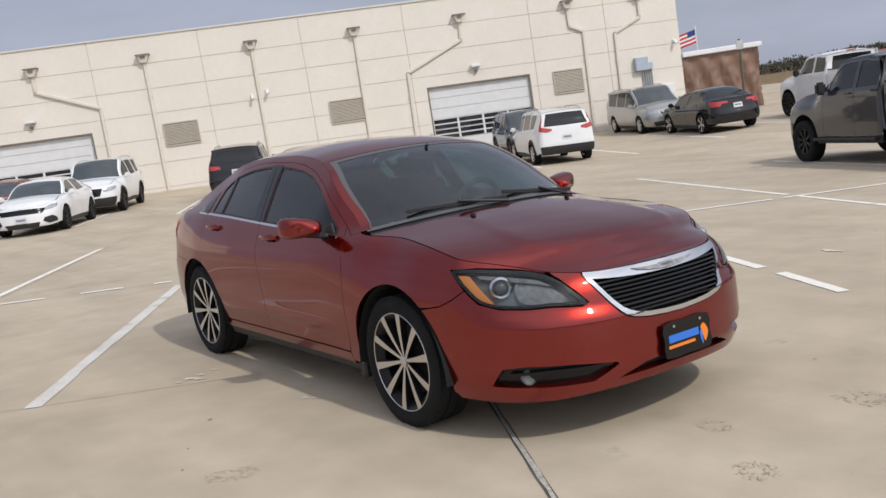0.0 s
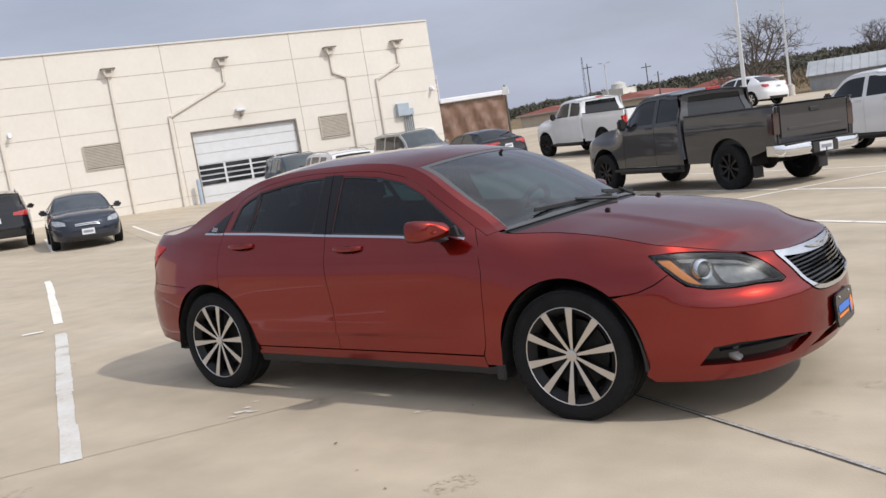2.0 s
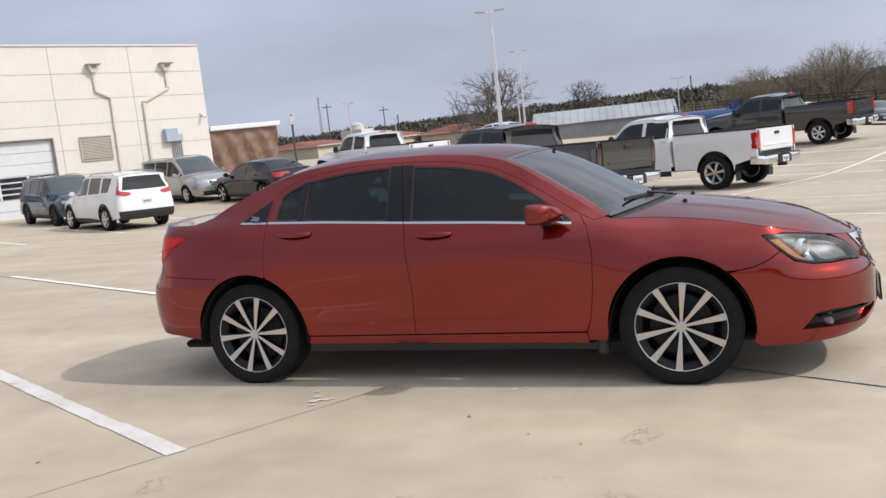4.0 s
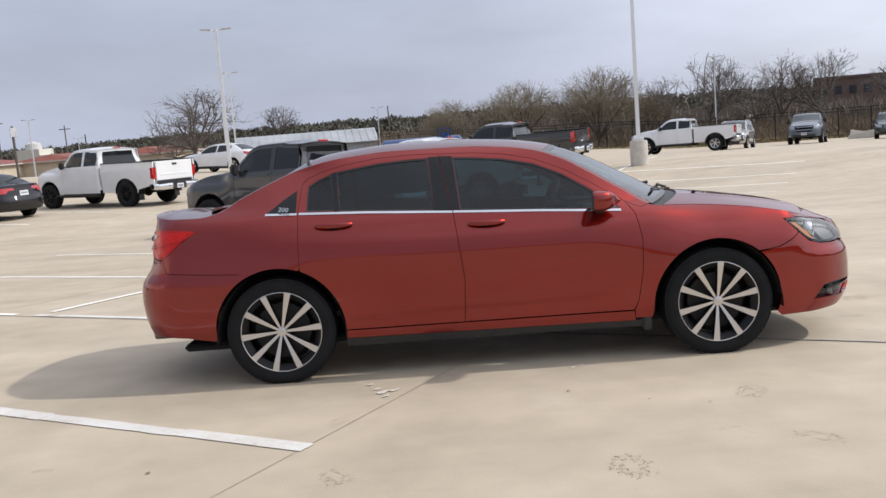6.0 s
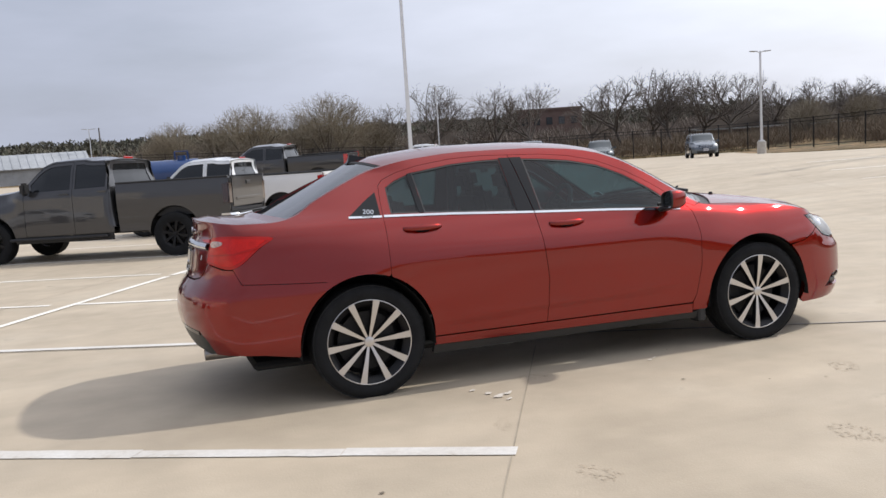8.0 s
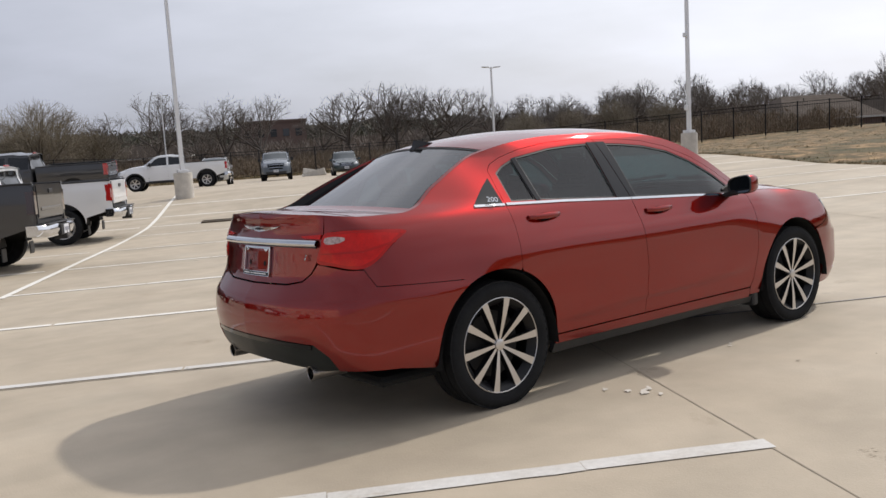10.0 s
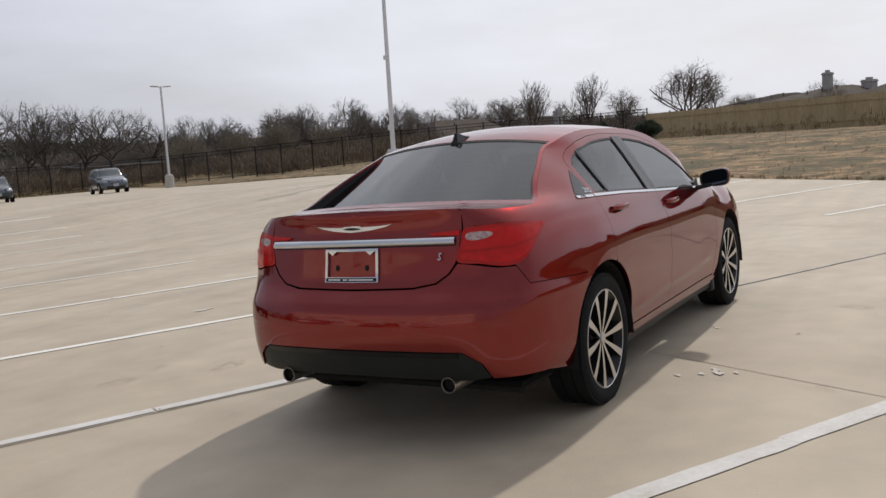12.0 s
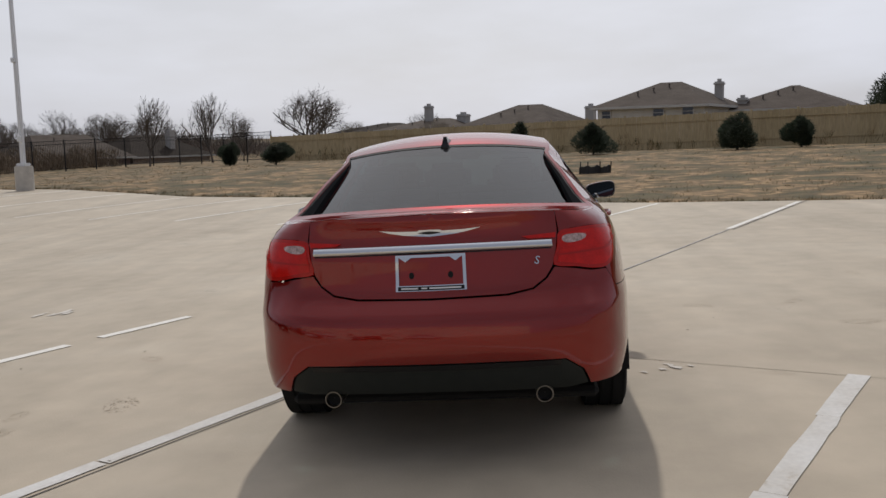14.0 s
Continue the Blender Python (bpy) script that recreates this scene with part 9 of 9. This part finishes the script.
# ---------------------------------------------------------------- trees, bushes and grass
def leafy(name, stops, rough=0.9):
    """Bark, twig or leaf colour that differs from piece to piece."""
    m = bpy.data.materials.new(name)
    m.use_nodes = True
    n, l = m.node_tree.nodes, m.node_tree.links
    b = n["Principled BSDF"]
    b.inputs["Roughness"].default_value = rough
    g, r, oi, ad, fr = n.new("ShaderNodeNewGeometry"), n.new("ShaderNodeValToRGB"), n.new("ShaderNodeObjectInfo"), n.new("ShaderNodeMath"), n.new("ShaderNodeMath")
    ad.operation, fr.operation = "MULTIPLY_ADD", "FRACT"
    l.new(oi.outputs["Random"], ad.inputs[0])
    ad.inputs[1].default_value = 0.5
    l.new(g.outputs["Random Per Island"], ad.inputs[2])
    l.new(ad.outputs["Value"], fr.inputs[0])
    l.new(fr.outputs["Value"], r.inputs["Fac"])
    el = r.color_ramp.elements
    while len(el) < len(stops):
        el.new(0.5)
    for i, (e, c) in enumerate(zip(el, stops)):
        e.position, e.color = i / (len(stops) - 1), (*c, 1)
    l.new(r.outputs["Color"], b.inputs["Base Color"])
    return m


BARK = leafy("dark_oak_bark", [(0.075, 0.062, 0.052), (0.115, 0.097, 0.082), (0.09, 0.075, 0.06)])
TWIG = leafy("grey_brown_twigs", [(0.115, 0.097, 0.083), (0.175, 0.150, 0.128), (0.145, 0.120, 0.10)])
TWIG_TAN = leafy("budding_tan_twigs", [(0.19, 0.158, 0.118), (0.28, 0.238, 0.18), (0.23, 0.20, 0.135), (0.16, 0.135, 0.10)])
SCRUB = leafy("brown_scrub", [(0.15, 0.11, 0.075), (0.24, 0.18, 0.125), (0.19, 0.145, 0.095), (0.12, 0.10, 0.065)])
CEDAR = leafy("dark_cedar_leaf", [(0.018, 0.030, 0.014), (0.035, 0.052, 0.022), (0.05, 0.06, 0.028), (0.025, 0.038, 0.018)])
WOODS = leafy("far_olive_woods", [(0.055, 0.055, 0.042), (0.085, 0.08, 0.06), (0.065, 0.068, 0.045), (0.10, 0.085, 0.065)])
WOODS_BROWN = leafy("far_brown_woods", [(0.13, 0.105, 0.086), (0.20, 0.165, 0.138), (0.16, 0.13, 0.105)])
DRY = leafy("dry_grass_blades", [(0.20, 0.142, 0.072), (0.30, 0.215, 0.112), (0.12, 0.10, 0.042), (0.075, 0.084, 0.034)])


def tubes(segs):
    """Verts and faces of tapered bars: (start, end, r0, r1, sides)."""
    v, f = [], []
    for p, q, r0, r1, n in segs:
        d = (q - p).normalized()
        u = d.orthogonal().normalized()
        w = d.cross(u)
        i = len(v)
        for c, r in ((p, r0), (q, r1)):
            for k in range(n):
                t = 2 * math.pi * k / n
                v.append(c + u * (r * math.cos(t)) + w * (r * math.sin(t)))
        for k in range(n):
            f.append((i + k, i + (k + 1) % n, i + n + (k + 1) % n, i + n + k))
    return v, f


def grow(rng, p, d, length, r, level, last, kids, spread, bend, up, thick, thin, ratio):
    """A limb with bends, and limbs from it."""
    n = (4, 5, 4, 3, 2)[level]
    pts = [p]
    for i in range(n):
        lift = up if level else 0
        d = (d + Vector((rng.gauss(0, bend), rng.gauss(0, bend), rng.gauss(0, bend * 0.7) + lift))).normalized()
        pts.append(pts[-1] + d * (length / n))
    out = thick if level < 2 else thin
    sides = (7, 5, 3, 3, 3)[level]
    for i in range(n):
        a0, a1 = r * (1 - 0.45 * i / n), r * (1 - 0.45 * (i + 1) / n)
        out.append((pts[i], pts[i + 1], a0, a1, sides))
    if level == last:
        return
    for k in range(kids[level]):
        t = (0.7 + 0.3 * (k + 0.5) / kids[0]) if level == 0 else 0.28 + 0.72 * (k + rng.random()) / kids[level]
        t = min(t, 0.999)
        j = int(t * n)
        q = pts[j].lerp(pts[j + 1], t * n - j)
        ax = d.orthogonal()
        ax.rotate(Matrix.Rotation(2.4 * k + rng.uniform(-0.5, 0.5), 3, d))
        nd = d.copy()
        nd.rotate(Matrix.Rotation(rng.gauss(spread, 0.2), 3, ax))
        grow(rng, q, nd, length * ratio[level] * rng.uniform(0.75, 1.2), r * (0.5 if level else 0.46), level + 1, last, kids, spread, bend, up, thick, thin, ratio)


def bare_tree(name, label, seed, m, height=7.5, trunk=2.3, r=0.22, kids=(6, 6, 6, 6), spread=0.75, bend=0.16, up=0.05, last=4, twig=TWIG, group="bare trees", wide=0.52, fine=0.008, ratio=(1.25, 0.62, 0.55, 0.5), low=0.22):
    """A leafless tree grown to a height in metres; its crown keeps within a rounded outline."""
    rng = random.Random(seed)
    thick, thin = [], []
    grow(rng, Vector((0, 0, -0.3)), Vector((0.06, 0.05, 1)).normalized(), trunk, r, 0, last, kids, spread, bend, up, thick, thin, ratio)
    k = height / float(np.percentile([q.z for _, q, *_ in thin], 93))
    mid, tall = height * (0.5 + low / 2), height * (0.54 - low / 2)

    def held(q):
        e = ((q.x ** 2 + q.y ** 2) / (wide * height) ** 2 + (q.z - mid) ** 2 / tall ** 2)
        return e < 1.05 + 0.35 * math.sin(9 * q.x + seed) * math.sin(8 * q.y + 3 * q.z)

    thick = [(p * k, q * k, a * k, c * k, n) for p, q, a, c, n in thick]
    thin = [(p * k, q * k, max(a * k, fine * 1.3), max(c * k, fine), n) for p, q, a, c, n in thin]
    t = thing(name, label, "tree", m, group)
    v, f = tubes(thick)
    raw("trunk", v, f, BARK, t)
    v, f = tubes([s for s in thin if held(s[1])])
    raw("crown", v, f, twig, t)
    return t


def at(a, b, scale, turn, sink=0.0):
    return place(a, b, turn, -sink) @ Matrix.Diagonal((scale, scale, scale, 1))


oak_label = "gnarled bare oak tree with a wide dark crown"
oaks = [bare_tree("oak_tree", oak_label, s, at(a, b, h / 7.3, 40 * s), 7.5, 2.2, 0.135, (7, 6, 6, 9), 0.72, 0.15, 0.05, fine=0.0062) for s, a, b, h in ((1, -14.8, 89, 8.0), (2, -8.4, 92, 7.7), (3, -3.3, 90, 7.5), (4, 5.4, 91, 7.7))]
for i, (a, b, h, turn) in enumerate(((8.6, 93, 7.3, 15), (10.8, 90, 7.0, 130), (13.4, 92, 7.3, 260), (16.8, 91, 7.0, 75), (-19.5, 92, 5.6, 200), (21.5, 98, 5.8, 310), (27.0, 97, 5.6, 170), (2.0, 97, 5.6, 10), (-11.5, 99, 5.2, 60),
                                     (38, 100, 5.7, 55), (44, 102, 6.0, 155), (33, 106, 5.4, 222), (51, 106, 6.1, 20), (58, 104, 5.6, 100), (66, 102, 6.0, 290), (73, 100, 5.8, 180), (46, 95, 4.8, 350), (80, 84, 5.6, 30), (86, 72, 5.4, 140), (90, 60, 4.8, 250))):
    copy_thing(oaks[i % 4], at(a, b, h / 7.3, turn))
rng = random.Random(61)
for i in range(26):
    a = 19 + 2.6 * i + rng.uniform(-1.2, 1.2)
    b = 99 + rng.uniform(0, 16) - 0.011 * max(0, a - 60) ** 2
    copy_thing(oaks[rng.randrange(4)], at(a, b, rng.uniform(0.52, 0.74), rng.uniform(0, 360)))
for i in range(15):
    a = 23 + 3.9 * i + rng.uniform(-1.5, 1.5)
    copy_thing(oaks[rng.randrange(4)], at(a, 95 + rng.uniform(-3, 4), rng.uniform(0.48, 0.66), rng.uniform(0, 360)))
big = bare_tree("oak_tree", "large bare oak tree spreading wide behind the lot", 11, at(-61, 64.5, 1.06, 10), 7.2, 1.6, 0.16, (9, 6, 5, 6), 0.85, 0.15, 0.03, twig=BARK, wide=0.82, ratio=(1.7, 0.62, 0.55, 0.5))
copy_thing(big, at(-118, 155, 1.0, 120, -1.6))
copy_thing(oaks[0], at(-70, 70.5, 0.52, 80))
# broad shrubs with many straight stems
shrub_label = "broad leafless shrub of tan budding stems"
shrub = bare_tree("shrub_tree", shrub_label, 21, at(-24.5, 82, 0.96, 0), 7.6, 0.8, 0.075, (16, 7, 7, 7), 0.62, 0.07, 0.04, 4, TWIG_TAN, "tan shrubs", 0.74, ratio=(3.2, 0.6, 0.55, 0.5), low=0.0)
shrub_b = bare_tree("shrub_tree", shrub_label, 22, at(-32.0, 80.5, 0.86, 0), 7.6, 0.8, 0.075, (15, 7, 7, 7), 0.66, 0.08, 0.04, 4, TWIG_TAN, "tan shrubs", 0.72, ratio=(3.2, 0.6, 0.55, 0.5), low=0.0)
for i, (a, b, h) in enumerate(((-28.5, 86, 6.8), (-36.0, 83, 6.4), (-40.0, 81, 5.7), (-44, 86, 4.9), (-20.5, 86, 5.5), (-48, 96, 5.0), (23.5, 88, 4.4), (29.5, 90, 4.6), (35.5, 92, 4.6), (41, 92, 4.4))):
    copy_thing((shrub, shrub_b)[i % 2], at(a, b, h / 8.2, 67 * i))
# garden trees by the board fence
g1 = bare_tree("garden_tree", "slender bare garden tree with fine upright twigs", 31, at(42.2, 54.5, 0.85, 0), 6.0, 1.5, 0.10, (8, 6, 6, 5), 0.5, 0.07, 0.09, 4, TWIG, "garden trees", 0.42, ratio=(1.7, 0.55, 0.5, 0.5))
copy_thing(g1, at(52.7, 58.6, 1.15, 80))
copy_thing(g1, at(58.0, 60.0, 0.72, 200))
copy_thing(oaks[1], at(49.5, 44.0, 0.70, 30))
copy_thing(oaks[3], at(50.3, 44.6, 0.66, 110))
copy_thing(shrub_b, at(81.0, 64.5, 0.6, 30))
copy_thing(shrub_b, at(60.0, 39.0, 0.42, 140))


def cloud(rng, n, size, width, centre, reach, tall, pointed=False):
    """Small leaf shards, swept up and outwards, in an uneven ovoid or a ragged cone."""
    v, f = [], []
    lobes = [(rng.gauss(0, 0.33), rng.gauss(0, 0.33), rng.uniform(-0.5, 0.5)) for _ in range(9)]
    while len(f) < n:
        lx, ly, lz = lobes[rng.randrange(9)]
        d = Vector((rng.gauss(0, 1), rng.gauss(0, 1), rng.gauss(0, 1))).normalized() * rng.uniform(0.3, 1) ** 0.5 * 0.62
        p = Vector((lx + d.x, ly + d.y, lz + d.z))
        taper = 1.2 - 0.62 * (p.z + 0.5) if pointed else 1.05 - 0.5 * max(0, p.z)
        c = Vector(centre) + Vector((p.x * reach * taper, p.y * reach * taper, p.z * tall))
        if c.z < 0.02:
            continue
        u = Vector((p.x * 1.4 + rng.gauss(0, 0.45), p.y * 1.4 + rng.gauss(0, 0.45), rng.gauss(0.8, 0.5))).normalized()
        w = u.orthogonal().normalized()
        i = len(v)
        s = size * rng.uniform(0.6, 1.4)
        v += [c - w * s * width, c + w * s * width, c + u * s]
        f.append((i, i + 1, i + 2))
    return v, f


def cedar(label, seed, m, reach, tall, n=11000, size=0.15, pointed=False):
    t = thing("evergreen_bush", label, "bush", m, "evergreen bushes")
    rng = random.Random(seed)
    v, f = cloud(rng, n, size, 0.13, (0, 0, tall * 0.82), reach, tall * 0.88, pointed)
    raw("crown", v, f, CEDAR, t)
    segs = [(Vector((0, 0, -0.2)), Vector((0.03, 0, tall * 1.2)), 0.07, 0.03, 6)]
    for k in range(14):
        z = tall * rng.uniform(0.25, 1.3)
        ang = rng.uniform(0, 6.28)
        segs.append((Vector((0, 0, z)), Vector((math.cos(ang) * reach * 0.7, math.sin(ang) * reach * 0.7, z + 0.3)), 0.025, 0.01, 4))
    v, f = tubes(segs)
    raw("trunk", v, f, BARK, t)


cedar("round dark green cedar bush before the board fence", 1, place(39.2, 8.2), 0.88, 1.0)
cedar("broad dark green cedar bush before the board fence", 2, place(37.6, 15.0), 0.90, 1.0, pointed=True)
cedar("shaggy dark green cedar bush before the board fence", 7, place(36.4, 18.5), 0.78, 1.02, pointed=True)
cedar("narrow dark green cedar bush before the board fence", 3, place(40.4, 5.5), 0.55, 0.85)
cedar("small dark green cedar bush before the board fence", 4, place(34.9, 34.3), 0.95, 0.80)
cedar("small upright dark green cedar bush", 5, place(36.4, 39.7), 0.62, 0.85)
cedar("tall dark green garden tree behind the fence", 6, place(50.0, 2.6), 1.6, 2.3, 12000, 0.22)


def shards(name, label, spots, mat, seed, n, size, width, up=0.5):
    """Far woods: spots are (a, b, reach, height)."""
    rng = np.random.default_rng(seed)
    sp = np.array(spots)
    k = len(sp)
    o = rng.normal(0, 0.42, (k, n, 3))
    o[..., 2] = rng.uniform(0, 1, (k, n)) ** 0.8
    fall = 1 - 0.55 * o[..., 2] ** 2
    a = sp[:, None, 0] + o[..., 0] * sp[:, None, 2] * fall
    b = sp[:, None, 1] + o[..., 1] * sp[:, None, 2] * fall
    z = ground_z(a, b) + o[..., 2] * sp[:, None, 3] * rng.uniform(0.75, 1.0, (k, 1)) - 0.1
    c = np.stack([E1.x * a + E2.x * b, E1.y * a + E2.y * b, z], -1).reshape(-1, 3)
    u = rng.normal(0, 1, c.shape)
    u[:, 2] = np.abs(u[:, 2]) + up
    u /= np.linalg.norm(u, axis=1)[:, None]
    w = np.cross(u, rng.normal(0, 1, c.shape))
    w /= np.linalg.norm(w, axis=1)[:, None]
    s = size * rng.uniform(0.6, 1.4, (len(c), 1))
    v = np.stack([c - w * s * width, c + w * s * width, c + u * s], 1).reshape(-1, 3)
    me = bpy.data.meshes.new(name)
    me.from_pydata(v.tolist(), [], np.arange(len(v)).reshape(-1, 3).tolist())
    ob = link_mesh(name, me, mat, None, "", False)
    return tagged(ob, label, "plants", "", "stuff")


rng = random.Random(77)
shards("far_woods", "olive and grey wooded hillside on the skyline", [(rng.uniform(-330, 40), rng.uniform(150, 330), rng.uniform(4, 8), rng.uniform(2.5, 5.0)) for _ in range(2100)], WOODS, 1, 46, 1.0, 0.35)
shards("bare_woods", "brown leafless woods behind the far fence", [(rng.uniform(-60, 110), rng.uniform(99, 150), rng.uniform(2.5, 5), rng.uniform(1.2, 3.4)) for _ in range(1000)], WOODS_BROWN, 2, 130, 0.95, 0.055, 1.5)
shards("garden_woods", "leafless trees behind the houses", [(rng.uniform(82, 140), rng.uniform(-70, 100), rng.uniform(2.5, 4.5), rng.uniform(1.2, 2.6)) for _ in range(330)], WOODS_BROWN, 3, 110, 0.9, 0.06, 1.5)
shards("scrub", "brown leafless scrub along the far fence", [(rng.uniform(-50, 46), 78 + rng.uniform(0, 22), rng.uniform(0.8, 2.0), rng.uniform(0.5, 1.7)) for _ in range(1300)], SCRUB, 4, 70, 0.55, 0.05, 1.2)
shards("hedge_scrub", "brown scrub along the drive beyond the lot", [(rng.uniform(-150, -60), rng.uniform(95, 150), rng.uniform(1.5, 3.0), rng.uniform(1.0, 2.6)) for _ in range(420)], SCRUB, 5, 60, 0.7, 0.08, 1.0)
shards("weeds", "dry weeds along the board fence", [(rng.uniform(42.5, 43.6), rng.uniform(-30, 42), rng.uniform(0.2, 0.5), rng.uniform(0.3, 1.0)) for _ in range(130)], DRY, 6, 26, 0.3, 0.05, 2.0)
shards("fence_scrub", "brown and green scrub behind the iron fence", [(rng.uniform(23, 46), 62 + rng.uniform(0, 16), rng.uniform(0.6, 1.5), rng.uniform(0.5, 2.1)) for _ in range(420)], SCRUB, 9, 60, 0.45, 0.06, 1.2)
# dry grass: tufts over the field, thicker at the lot's edge
tufts = [(13.45 + abs(rng.gauss(0, 0.35)), rng.uniform(-30, 58), rng.uniform(0.08, 0.22), rng.uniform(0.03, 0.10)) for _ in range(1500)]
tufts += [(13.6 + 29 * rng.random() ** 1.3, rng.uniform(-30, 58), rng.uniform(0.15, 0.6), rng.uniform(0.02, 0.07)) for _ in range(4200)]
shards("grass", "dry tan and green grass on the field", tufts, DRY, 7, 14, 0.10, 0.07, 1.5)
shards("verge_grass", "dry grass verge along the iron fence", [(rng.uniform(-45, 15), rng.uniform(71.2, 77), rng.uniform(0.2, 0.7), rng.uniform(0.05, 0.25)) for _ in range(1500)], DRY, 8, 10, 0.2, 0.08, 1.5)
